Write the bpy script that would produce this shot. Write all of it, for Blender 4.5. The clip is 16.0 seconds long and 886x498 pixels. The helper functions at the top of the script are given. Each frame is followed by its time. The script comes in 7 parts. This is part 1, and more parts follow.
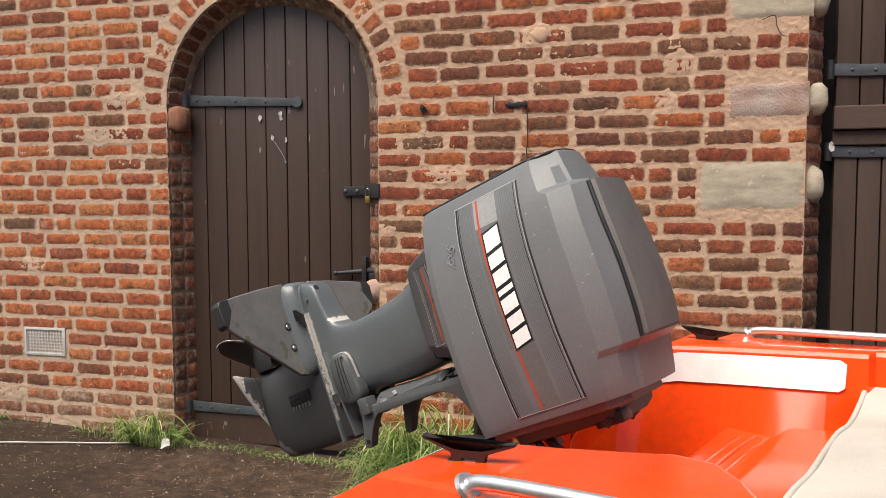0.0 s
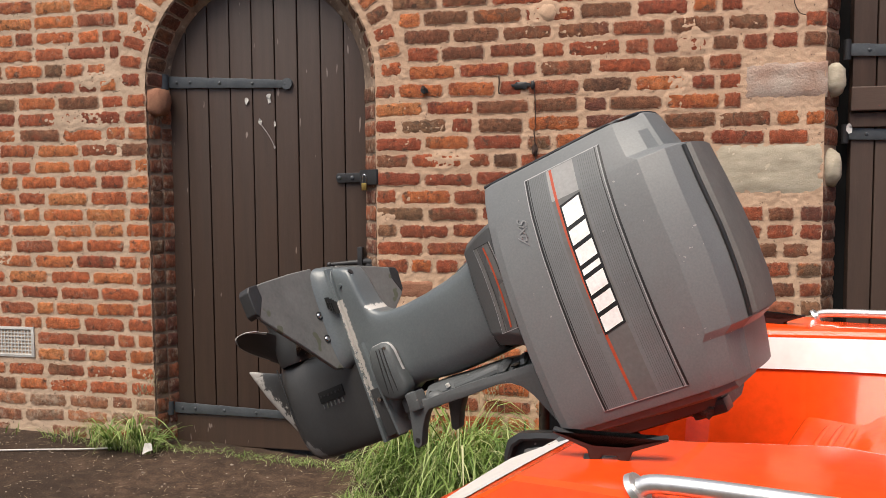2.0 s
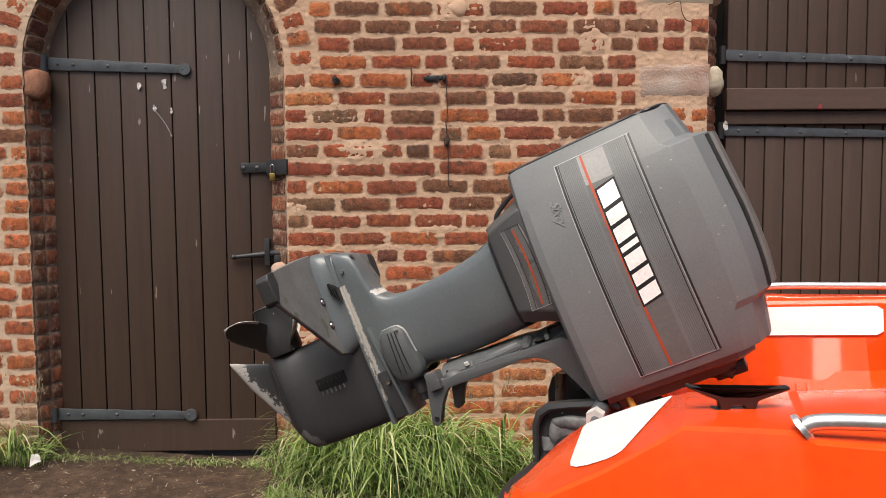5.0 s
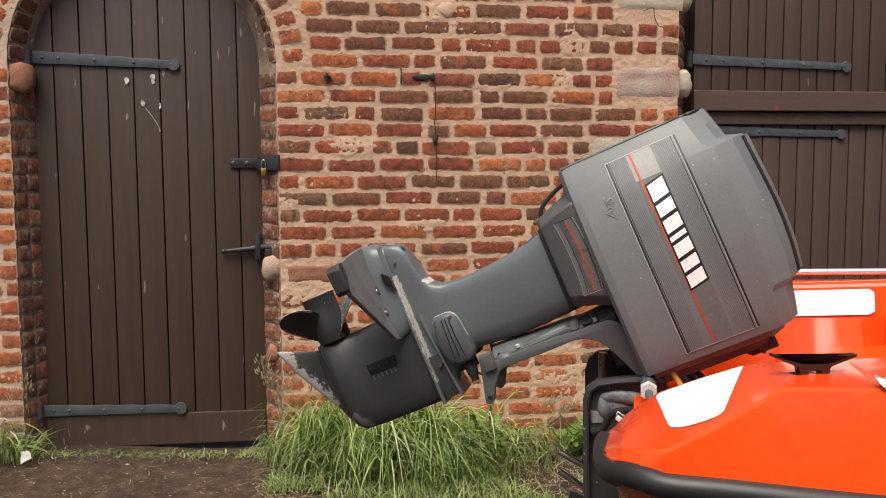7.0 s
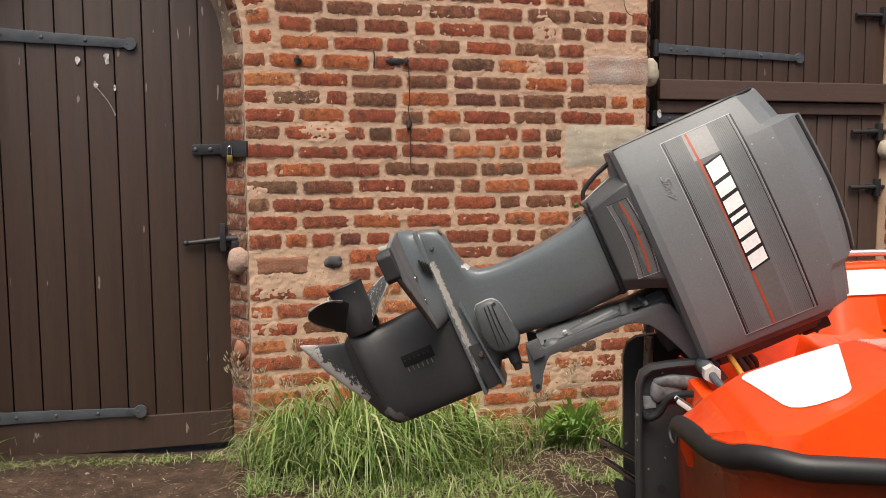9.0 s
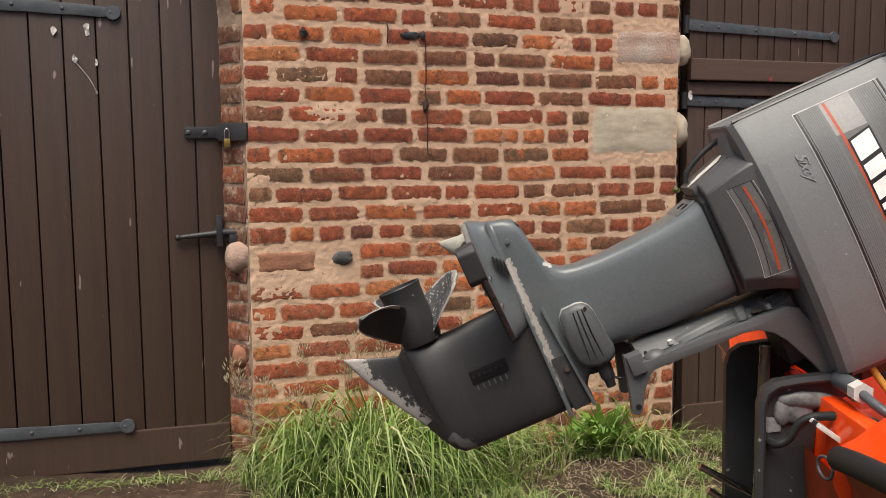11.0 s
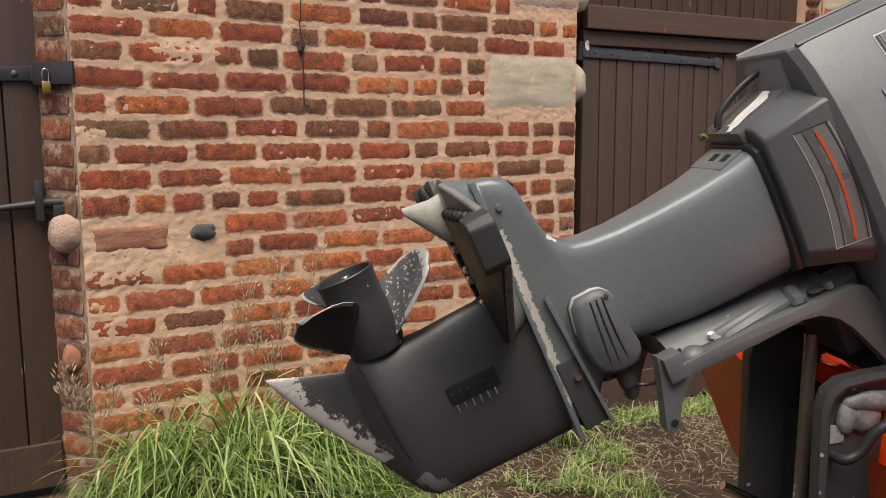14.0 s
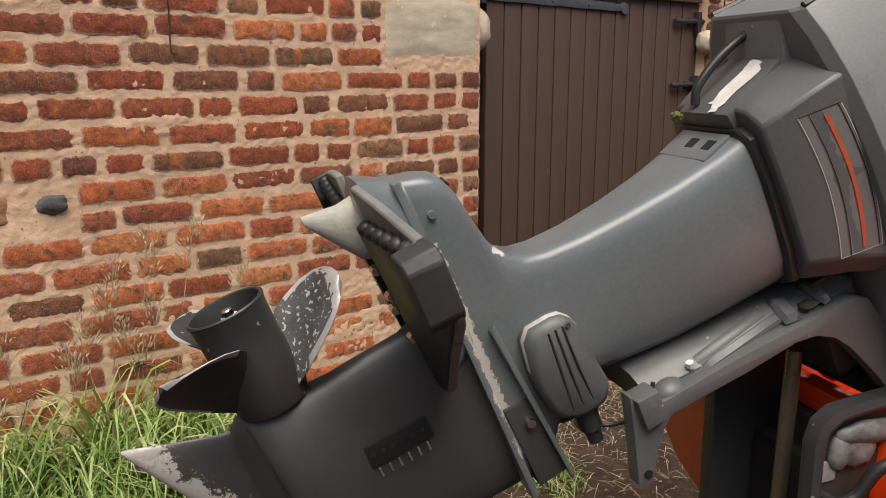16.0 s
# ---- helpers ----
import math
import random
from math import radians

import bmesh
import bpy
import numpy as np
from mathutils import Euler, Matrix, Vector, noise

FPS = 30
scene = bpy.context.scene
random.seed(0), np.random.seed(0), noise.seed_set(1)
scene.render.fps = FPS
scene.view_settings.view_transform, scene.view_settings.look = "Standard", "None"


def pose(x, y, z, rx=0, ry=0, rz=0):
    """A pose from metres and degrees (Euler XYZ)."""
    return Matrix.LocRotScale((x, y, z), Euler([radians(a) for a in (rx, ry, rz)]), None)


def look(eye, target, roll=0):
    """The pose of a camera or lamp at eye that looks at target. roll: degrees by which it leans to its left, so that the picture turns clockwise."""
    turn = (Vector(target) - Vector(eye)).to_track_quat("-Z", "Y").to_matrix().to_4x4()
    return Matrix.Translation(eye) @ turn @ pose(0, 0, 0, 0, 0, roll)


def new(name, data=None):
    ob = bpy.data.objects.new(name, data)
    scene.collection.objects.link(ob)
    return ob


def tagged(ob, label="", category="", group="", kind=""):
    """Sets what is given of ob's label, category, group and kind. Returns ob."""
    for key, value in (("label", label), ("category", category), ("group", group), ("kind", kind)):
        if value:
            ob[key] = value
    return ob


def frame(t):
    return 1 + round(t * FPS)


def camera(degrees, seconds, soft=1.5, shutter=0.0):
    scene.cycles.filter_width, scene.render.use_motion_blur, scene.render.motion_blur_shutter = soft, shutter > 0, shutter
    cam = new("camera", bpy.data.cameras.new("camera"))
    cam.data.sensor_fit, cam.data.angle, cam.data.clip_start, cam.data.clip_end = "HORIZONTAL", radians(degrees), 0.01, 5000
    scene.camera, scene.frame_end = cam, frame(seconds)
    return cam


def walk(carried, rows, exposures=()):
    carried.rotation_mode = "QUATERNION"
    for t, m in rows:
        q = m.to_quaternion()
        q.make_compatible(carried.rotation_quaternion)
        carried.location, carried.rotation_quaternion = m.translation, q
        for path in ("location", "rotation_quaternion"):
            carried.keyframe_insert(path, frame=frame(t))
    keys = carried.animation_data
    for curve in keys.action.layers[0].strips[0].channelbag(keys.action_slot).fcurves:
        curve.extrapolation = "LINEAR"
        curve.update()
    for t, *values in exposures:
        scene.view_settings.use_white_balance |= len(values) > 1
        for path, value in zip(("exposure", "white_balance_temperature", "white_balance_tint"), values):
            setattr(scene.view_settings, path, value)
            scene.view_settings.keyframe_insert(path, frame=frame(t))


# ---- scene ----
cam = camera(56.7, 16.0, soft=0.82)
PATH = [
    (0, (2.64, -4.008, 1.561), (2.109, -2.084, 1.429), -0.2),
    (0.5, (2.567, -3.976, 1.542), (2.076, -2.042, 1.41), -0.3),
    (1, (2.484, -3.936, 1.522), (2.013, -1.997, 1.388), -0.3),
    (1.5, (2.408, -3.898, 1.512), (1.954, -1.955, 1.377), -0.4),
    (2, (2.347, -3.877, 1.499), (1.931, -1.925, 1.364), -0.4),
    (2.5, (2.296, -3.866, 1.49), (1.928, -1.905, 1.354), -0.4),
    (3, (2.211, -3.86, 1.482), (1.894, -1.89, 1.346), -0.4),
    (3.5, (2.108, -3.873, 1.474), (1.867, -1.892, 1.336), -0.4),
    (4, (2.004, -3.898, 1.467), (1.865, -1.908, 1.326), -0.3),
    (4.5, (1.936, -3.932, 1.473), (1.885, -1.938, 1.328), -0.3),
    (5, (1.868, -3.987, 1.479), (1.906, -1.993, 1.329), -0.4),
    (5.2, (1.838, -4.012, 1.481), (1.908, -2.019, 1.331), -0.4),
    (7.5, (1.408, -4.118, 1.484), (1.693, -2.145, 1.315), -0.3),
    (8, (1.3, -4.078, 1.485), (1.655, -2.117, 1.312), -0.3),
    (8.5, (1.228, -4.03, 1.474), (1.655, -2.084, 1.299), -0.3),
    (9, (1.171, -3.956, 1.451), (1.642, -2.021, 1.273), -0.4),
    (9.5, (1.13, -3.865, 1.433), (1.618, -1.934, 1.253), -0.4),
    (10, (1.093, -3.749, 1.425), (1.595, -1.821, 1.244), -0.4),
    (10.2, (1.079, -3.708, 1.429), (1.591, -1.783, 1.243), -0.5),
    (12.3, (0.952, -3.278, 1.398), (1.636, -1.41, 1.196), -0.2),
    (12.5, (0.949, -3.243, 1.395), (1.669, -1.388, 1.19), -0.3),
    (13, (0.94, -3.157, 1.394), (1.765, -1.349, 1.17), -0.3),
    (13.5, (0.938, -3.07, 1.387), (1.834, -1.299, 1.137), -0.2),
    (14, (0.958, -2.961, 1.377), (1.9, -1.219, 1.101), -0.3),
    (14.5, (0.995, -2.853, 1.374), (1.973, -1.134, 1.072), -0.3),
    (15, (1.034, -2.772, 1.391), (2.06, -1.089, 1.054), -0.4),
    (15.5, (1.066, -2.711, 1.408), (2.15, -1.072, 1.037), -0.3),
    (16, (1.085, -2.656, 1.429), (2.247, -1.083, 1.008), 0.1),
]
walk(cam, [(t, look(eye, target, roll)) for t, eye, target, roll in PATH], [(0.0, 0.585), (4.0, 0.575), (8.0, 0.52), (12.5, 0.50), (16.0, 0.505)])

# ---- light ----
world = bpy.data.worlds.new("world")
scene.world = world
world.use_nodes = True
sky = world.node_tree.nodes.new("ShaderNodeTexSky")
sky.sky_type, sky.sun_disc = "NISHITA", False
sky.sun_elevation, sky.sun_rotation = radians(65), radians(211)
sky.dust_density, sky.air_density = 4.0, 1.0
world.node_tree.links.new(sky.outputs[0], world.node_tree.nodes["Background"].inputs[0])
world.node_tree.nodes["Background"].inputs[1].default_value = 0.092
sun = new("sun", bpy.data.lights.new("sun", "SUN"))
sun.data.energy, sun.data.angle, sun.data.color = 3.5, radians(45), (1.0, 0.91, 0.79)
sun.matrix_world = look((-1.2, -3.6, 9), (1.0, 0, 0))


# ---- materials ----
def nodes_of(name):
    m = bpy.data.materials.new(name)
    m.use_nodes = True
    nt = m.node_tree
    return m, nt, nt.nodes["Principled BSDF"]


def noise_node(nt, scale, detail=4.0, rough=0.6, stretch=None, coords="Object"):
    tc = nt.nodes.new("ShaderNodeTexCoord")
    no = nt.nodes.new("ShaderNodeTexNoise")
    no.inputs["Scale"].default_value, no.inputs["Detail"].default_value, no.inputs["Roughness"].default_value = scale, detail, rough
    if stretch:
        mp = nt.nodes.new("ShaderNodeMapping")
        mp.inputs["Scale"].default_value = stretch
        nt.links.new(tc.outputs[coords], mp.inputs[0])
        nt.links.new(mp.outputs[0], no.inputs["Vector"])
    else:
        nt.links.new(tc.outputs[coords], no.inputs["Vector"])
    return no


def ramp_node(nt, source, stops, kind="LINEAR"):
    r = nt.nodes.new("ShaderNodeValToRGB")
    r.color_ramp.interpolation = kind
    el = r.color_ramp.elements
    while len(el) < len(stops):
        el.new(0.5)
    for e, (at, col) in zip(el, stops):
        e.position, e.color = at, (*col, 1) if len(col) == 3 else col
    nt.links.new(source, r.inputs[0])
    return r


def grey3(v):
    return (v, v, v)


def mixed(nt, fac, a, b, blend="MIX"):
    x = nt.nodes.new("ShaderNodeMix")
    x.data_type, x.blend_type = "RGBA", blend
    for sock, val in ((x.inputs[0], fac), (x.inputs[6], a), (x.inputs[7], b)):
        if isinstance(val, bpy.types.NodeSocket):
            nt.links.new(val, sock)
        elif isinstance(val, (int, float)):
            sock.default_value = val
        else:
            sock.default_value = (*val, 1)
    return x.outputs[2]


def math_node(nt, op, a, b=0.0):
    x = nt.nodes.new("ShaderNodeMath")
    x.operation = op
    for sock, val in zip(x.inputs, (a, b)):
        if isinstance(val, bpy.types.NodeSocket):
            nt.links.new(val, sock)
        else:
            sock.default_value = val
    return x.outputs[0]


def bumped(nt, bsdf, height, strength=0.3, distance=0.004):
    bu = nt.nodes.new("ShaderNodeBump")
    bu.inputs["Strength"].default_value, bu.inputs["Distance"].default_value = strength, distance
    nt.links.new(height, bu.inputs["Height"])
    nt.links.new(bu.outputs[0], bsdf.inputs["Normal"])


def surface(name, col, col2=None, rough=0.6, rough2=None, metal=0.0, coarse=6.0, fine=120.0, bump=0.15, depth=0.002, stretch=None, spots=None, coat=0.0, worn=()):
    """A surface of two tones with grain; spots: (colour, scale, threshold) of flecks; worn: (start, end, width, low, high, colour) of bare edges in the thing's own axes."""
    m, nt, b = nodes_of(name)
    big, small = noise_node(nt, coarse, 5, 0.6, stretch), noise_node(nt, fine, 3, 0.6, stretch)
    col2 = col2 or tuple(0.75 * c for c in col)
    tone = ramp_node(nt, big.outputs[0], [(0.3, col), (0.7, col2)]).outputs[0]
    grain = ramp_node(nt, small.outputs[0], [(0.25, grey3(0.8)), (0.75, grey3(1.15))]).outputs[0]
    out = mixed(nt, 0.6, tone, grain, "MULTIPLY")
    rr = ramp_node(nt, big.outputs[0], [(0.3, grey3(rough)), (0.7, grey3(rough2 if rough2 is not None else min(1, rough + 0.12)))]).outputs[0]
    if spots:
        sp = noise_node(nt, spots[1], 2, 0.5, spots[3] if len(spots) > 3 else None)
        f = ramp_node(nt, sp.outputs[0], [(spots[2], grey3(0)), (spots[2] + 0.02, grey3(1))]).outputs[0]
        out = mixed(nt, f, out, spots[0])
    for p, q, width, low, high, wcol in worn:
        tc = nt.nodes.new("ShaderNodeTexCoord")
        d = Vector((q[0] - p[0], 0, q[1] - p[1]))
        length = d.length
        d.normalize()
        nr = Vector((-d.z, 0, d.x))
        sub = nt.nodes.new("ShaderNodeVectorMath")
        sub.operation = "SUBTRACT"
        sub.inputs[1].default_value = (p[0], 0, p[1])
        nt.links.new(tc.outputs["Object"], sub.inputs[0])
        vals = []
        for axis in (nr, d):
            dot = nt.nodes.new("ShaderNodeVectorMath")
            dot.operation = "DOT_PRODUCT"
            dot.inputs[1].default_value = axis
            nt.links.new(sub.outputs[0], dot.inputs[0])
            vals.append(dot.outputs["Value"])
        jag = noise_node(nt, 60, 6, 0.8)
        wave = math_node(nt, "MULTIPLY", math_node(nt, "SUBTRACT", jag.outputs[0], 0.5), 5.0 * width)
        near = math_node(nt, "LESS_THAN", math_node(nt, "ABSOLUTE", math_node(nt, "ADD", vals[0], wave)), width)
        on = math_node(nt, "MULTIPLY", math_node(nt, "GREATER_THAN", vals[1], low * length), math_node(nt, "LESS_THAN", vals[1], high * length))
        out = mixed(nt, math_node(nt, "MULTIPLY", near, on), out, wcol)
    nt.links.new(out, b.inputs["Base Color"])
    nt.links.new(rr, b.inputs["Roughness"])
    b.inputs["Metallic"].default_value = metal
    b.inputs["Coat Weight"].default_value = coat
    b.inputs["Coat Roughness"].default_value = 0.08
    bumped(nt, b, small.outputs[0], bump, depth)
    return m


def brick_material(name, palette, lichen=0.0, limed=0.8):
    """Old hand-made brick: each brick takes its own tone, mottled, with mortar smears and soot."""
    m, nt, b = nodes_of(name)
    info = nt.nodes.new("ShaderNodeObjectInfo")
    base = ramp_node(nt, info.outputs["Random"], [(i / len(palette), c) for i, c in enumerate(palette)], "CONSTANT").outputs[0]
    own = math_node(nt, "MULTIPLY", info.outputs["Random"], 60.0)

    def own_noise(*a, **k):
        no = noise_node(nt, *a, **k)
        no.noise_dimensions = "4D"
        nt.links.new(own, no.inputs["W"])
        return no

    mid, small = own_noise(42, 5, 0.72), own_noise(230, 4, 0.75)
    world_big = own_noise(24, 5, 0.72)
    tone = ramp_node(nt, mid.outputs[0], [(0.34, grey3(0.42)), (0.5, grey3(0.95)), (0.66, (1.6, 1.45, 1.3))]).outputs[0]
    second = ramp_node(nt, math_node(nt, "FRACT", math_node(nt, "MULTIPLY", info.outputs["Random"], 7.3)), [(i / len(palette), c) for i, c in enumerate(palette[::-1])], "CONSTANT").outputs[0]
    two = own_noise(14, 4, 0.7)
    base = mixed(nt, ramp_node(nt, two.outputs[0], [(0.50, grey3(0)), (0.62, grey3(0.75))]).outputs[0], base, second)
    c = mixed(nt, 0.8, base, tone, "MULTIPLY")
    soot = ramp_node(nt, world_big.outputs[0], [(0.36, grey3(0.85)), (0.44, grey3(0))]).outputs[0]
    c = mixed(nt, soot, c, (0.085, 0.055, 0.04))
    pits = ramp_node(nt, small.outputs[0], [(0.36, grey3(0.8)), (0.43, grey3(0))]).outputs[0]
    c = mixed(nt, pits, c, (0.05, 0.028, 0.02))
    smear = ramp_node(nt, small.outputs[0], [(0.57, grey3(0)), (0.66, grey3(0.6))]).outputs[0]
    c = mixed(nt, smear, c, (0.46, 0.33, 0.23))
    at = nt.nodes.new("ShaderNodeTexCoord")
    split = nt.nodes.new("ShaderNodeSeparateXYZ")
    nt.links.new(at.outputs["Object"], split.inputs[0])
    ragged = own_noise(120, 5, 0.75)
    edge = math_node(nt, "ADD", math_node(nt, "MULTIPLY", split.outputs["Y"], 330.0), math_node(nt, "MULTIPLY", ragged.outputs[0], 2.6))
    lime = ramp_node(nt, math_node(nt, "ADD", edge, 1.5), [(0.30, grey3(0)), (0.80, grey3(limed))]).outputs[0]
    c = mixed(nt, lime, c, (0.47, 0.325, 0.23))
    pale = own_noise(17, 6, 0.78)
    f = ramp_node(nt, pale.outputs[0], [(0.62 - lichen, grey3(0)), (0.74 - lichen, grey3(0.8 if lichen > 0.2 else 0.6))]).outputs[0]
    c = mixed(nt, f, c, (0.58, 0.51, 0.40) if lichen > 0.2 else (0.50, 0.40, 0.30))
    nt.links.new(c, b.inputs["Base Color"])
    b.inputs["Roughness"].default_value = 0.92
    b.inputs["Specular IOR Level"].default_value = 0.2
    h = mixed(nt, 0.45, mid.outputs[0], small.outputs[0])
    bumped(nt, b, h, 1.0, 0.012)
    return m


def island_brick(name, stops):
    m, nt, b = nodes_of(name)
    geo = nt.nodes.new("ShaderNodeNewGeometry")
    c = ramp_node(nt, geo.outputs["Random Per Island"], stops).outputs[0]
    mid, small = noise_node(nt, 42, 5, 0.72), noise_node(nt, 230, 4, 0.75)
    c = mixed(nt, 0.8, c, ramp_node(nt, mid.outputs[0], [(0.34, grey3(0.5)), (0.66, grey3(1.5))]).outputs[0], "MULTIPLY")
    nt.links.new(c, b.inputs["Base Color"])
    b.inputs["Roughness"].default_value = 0.92
    bumped(nt, b, mixed(nt, 0.45, mid.outputs[0], small.outputs[0]), 1.0, 0.012)
    return m


BRICK_MIXED = brick_material("brick_mixed", [(0.296, 0.078, 0.042), (0.252, 0.076, 0.043), (0.205, 0.090, 0.052), (0.345, 0.092, 0.045), (0.180, 0.100, 0.060), (0.262, 0.070, 0.040), (0.430, 0.132, 0.050), (0.285, 0.086, 0.045), (0.188, 0.086, 0.050), (0.315, 0.086, 0.044)])
BRICK_ORANGE = brick_material("brick_orange", [(0.477, 0.138, 0.055), (0.416, 0.115, 0.051), (0.507, 0.168, 0.065), (0.355, 0.104, 0.051), (0.446, 0.145, 0.062), (0.310, 0.101, 0.055), (0.491, 0.190, 0.076)], 0.055)
BRICK_LOW = brick_material("brick_low", [(0.37, 0.155, 0.080), (0.31, 0.140, 0.082), (0.27, 0.150, 0.095), (0.40, 0.165, 0.085), (0.26, 0.110, 0.068)], 0.13)
FAR_BRICK = island_brick("joined_brick", [(0.0, (0.30, 0.10, 0.05)), (0.3, (0.24, 0.085, 0.05)), (0.6, (0.36, 0.12, 0.055)), (0.85, (0.20, 0.085, 0.055)), (1.0, (0.42, 0.15, 0.065))])
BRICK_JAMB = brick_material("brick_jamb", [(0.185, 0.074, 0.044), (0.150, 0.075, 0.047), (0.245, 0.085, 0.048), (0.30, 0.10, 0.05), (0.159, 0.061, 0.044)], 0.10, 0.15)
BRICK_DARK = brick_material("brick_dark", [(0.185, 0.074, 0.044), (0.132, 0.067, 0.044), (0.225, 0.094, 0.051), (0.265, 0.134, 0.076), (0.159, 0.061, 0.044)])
MORTAR = surface("mortar", (0.60, 0.408, 0.278), (0.485, 0.322, 0.214), 0.95, 1.0, coarse=5, fine=150, bump=0.8, depth=0.0022, spots=((0.24, 0.16, 0.11), 60, 0.70))
MORTAR_GREY = surface("greyed_mortar", (0.585, 0.425, 0.302), (0.46, 0.335, 0.238), 0.95, 1.0, coarse=5, fine=150, bump=0.8, depth=0.0026, spots=((0.20, 0.145, 0.10), 60, 0.68))
# mortar of the door's splay: mottled, darker than on the wall's face
MORTAR_JAMB = surface("dark_jamb_mortar", (0.40, 0.29, 0.21), (0.125, 0.085, 0.062), 0.95, 1.0, coarse=11, fine=150, bump=0.9, depth=0.003, spots=((0.48, 0.38, 0.28), 26, 0.64))
STONE = surface("quoin_stone", (0.56, 0.49, 0.375), (0.37, 0.315, 0.23), 0.92, coarse=13, fine=180, bump=0.7, depth=0.0025, stretch=(0.7, 1, 2.2), spots=((0.60, 0.52, 0.39), 40, 0.70))
STONE_RED = surface("red_stone", (0.36, 0.22, 0.16), (0.46, 0.38, 0.32), 0.92, coarse=8, fine=90, bump=0.8, depth=0.006)
STONE_BROWN = surface("brown_stone", (0.23, 0.095, 0.055), (0.33, 0.165, 0.10), 0.9, coarse=12, fine=90, bump=0.8, depth=0.005)
COBBLE = surface("dark_cobble", (0.05, 0.05, 0.052), (0.09, 0.085, 0.08), 0.8, coarse=20, fine=90, bump=0.8, depth=0.006)
DOOR_PAINT = surface("brown_door_paint", (0.068, 0.041, 0.029), (0.052, 0.032, 0.023), 0.44, 0.56, coarse=3, fine=60, bump=0.35, depth=0.002, stretch=(8, 8, 0.6), spots=((0.24, 0.19, 0.16), 34, 0.715, (1, 1, 0.20)))
GATE_PAINT = surface("brown_gate_paint", (0.076, 0.045, 0.032), (0.060, 0.036, 0.026), 0.62, 0.7, coarse=3, fine=60, bump=0.35, depth=0.002, stretch=(8, 8, 0.6), spots=((0.18, 0.13, 0.11), 40, 0.745, (1, 1, 0.22)))
RAIL_PAINT = surface("red_brown_rail_paint", (0.098, 0.060, 0.043), (0.080, 0.049, 0.036), 0.5, coarse=3, fine=70, bump=0.3, stretch=(0.6, 8, 8), spots=((0.32, 0.04, 0.035), 14, 0.70))
IRON = surface("painted_iron", (0.052, 0.059, 0.066), (0.085, 0.094, 0.102), 0.40, 0.52, coarse=20, fine=140, bump=0.5, depth=0.002, spots=((0.16, 0.16, 0.15), 40, 0.74))
IRON_DARK = surface("black_iron", (0.018, 0.018, 0.02), (0.03, 0.03, 0.032), 0.45, coarse=20, fine=120, bump=0.4)
RUST = surface("rusty_iron", (0.06, 0.03, 0.02), (0.03, 0.018, 0.014), 0.8, coarse=30, fine=150, bump=0.6)
BRASS = surface("brass", (0.55, 0.40, 0.12), (0.45, 0.30, 0.09), 0.32, metal=1.0, bump=0.1)
RAIL_STEEL = surface("satin_rail_steel", (0.80, 0.79, 0.77), (0.72, 0.71, 0.69), 0.28, 0.36, metal=0.85, bump=0.03)
STEEL = surface("bright_steel", (0.72, 0.71, 0.69), (0.62, 0.61, 0.60), 0.16, 0.25, metal=1.0, bump=0.03)
ZINC = surface("galvanised_metal", (0.62, 0.61, 0.58), (0.50, 0.49, 0.46), 0.55, metal=0.1, bump=0.2)
GRAPHITE = surface("graphite_cowl_plastic", (0.150, 0.158, 0.160), (0.126, 0.133, 0.135), 0.44, 0.52, coarse=5, fine=240, bump=0.08, depth=0.0006, spots=((0.27, 0.265, 0.255), 90, 0.74))
GRAPHITE_TOP = surface("dusty_graphite_plastic", (0.135, 0.132, 0.124), (0.10, 0.098, 0.094), 0.48, 0.6, coarse=9, fine=160, bump=0.15, depth=0.0008, spots=((0.22, 0.20, 0.17), 36, 0.72))
APRON = surface("graphite_apron_plastic", (0.082, 0.086, 0.087), (0.068, 0.071, 0.072), 0.42, 0.5, coarse=6, fine=240, bump=0.08, depth=0.0006)
BARE = (0.42, 0.40, 0.37)
LEG_PAINT = surface("satin_leg_paint", (0.121, 0.138, 0.144), (0.099, 0.114, 0.120), 0.27, 0.36, coarse=5, fine=200, bump=0.05, depth=0.0005, coat=0.0, spots=((0.26, 0.25, 0.24), 120, 0.80),
                    worn=[((-0.25, 0.179), (0.12, 0.179), 0.0068, 0.1, 0.95, BARE), ((-0.172, 0.248), (-0.158, 0.262), 0.003, -0.1, 1.0, (0.5, 0.48, 0.45))])
GEAR_PAINT = surface("black_gearcase_paint", (0.030, 0.031, 0.032), (0.044, 0.044, 0.044), 0.38, 0.50, coarse=7, fine=150, bump=0.1, depth=0.0006,
                     spots=((0.20, 0.19, 0.18), 90, 0.79), worn=[((0.098, -0.131), (-0.146, -0.265), 0.025, 0.12, 1.2, (0.36, 0.34, 0.315)), ((-0.146, -0.27), (-0.1, -0.272), 0.05, -1.0, 0.75, (0.27, 0.25, 0.23)), ((0.12, -0.085), (0.16, -0.06), 0.012, -0.5, 1.5, (0.16, 0.155, 0.15))])
PROP_PAINT = surface("chipped_black_propeller_paint", (0.018, 0.019, 0.021), (0.03, 0.031, 0.032), 0.42, coarse=10, fine=120, bump=0.25, spots=((0.26, 0.26, 0.25), 70, 0.735))
PROP_WORN = surface("scoured_propeller_paint", (0.030, 0.032, 0.034), (0.075, 0.077, 0.078), 0.45, coarse=22, fine=140, bump=0.3, spots=((0.34, 0.335, 0.32), 170, 0.60))
PROP_EDGE = surface("bare_propeller_edge", (0.46, 0.45, 0.43), (0.36, 0.35, 0.33), 0.45, metal=0.35, coarse=20, fine=120, bump=0.2)
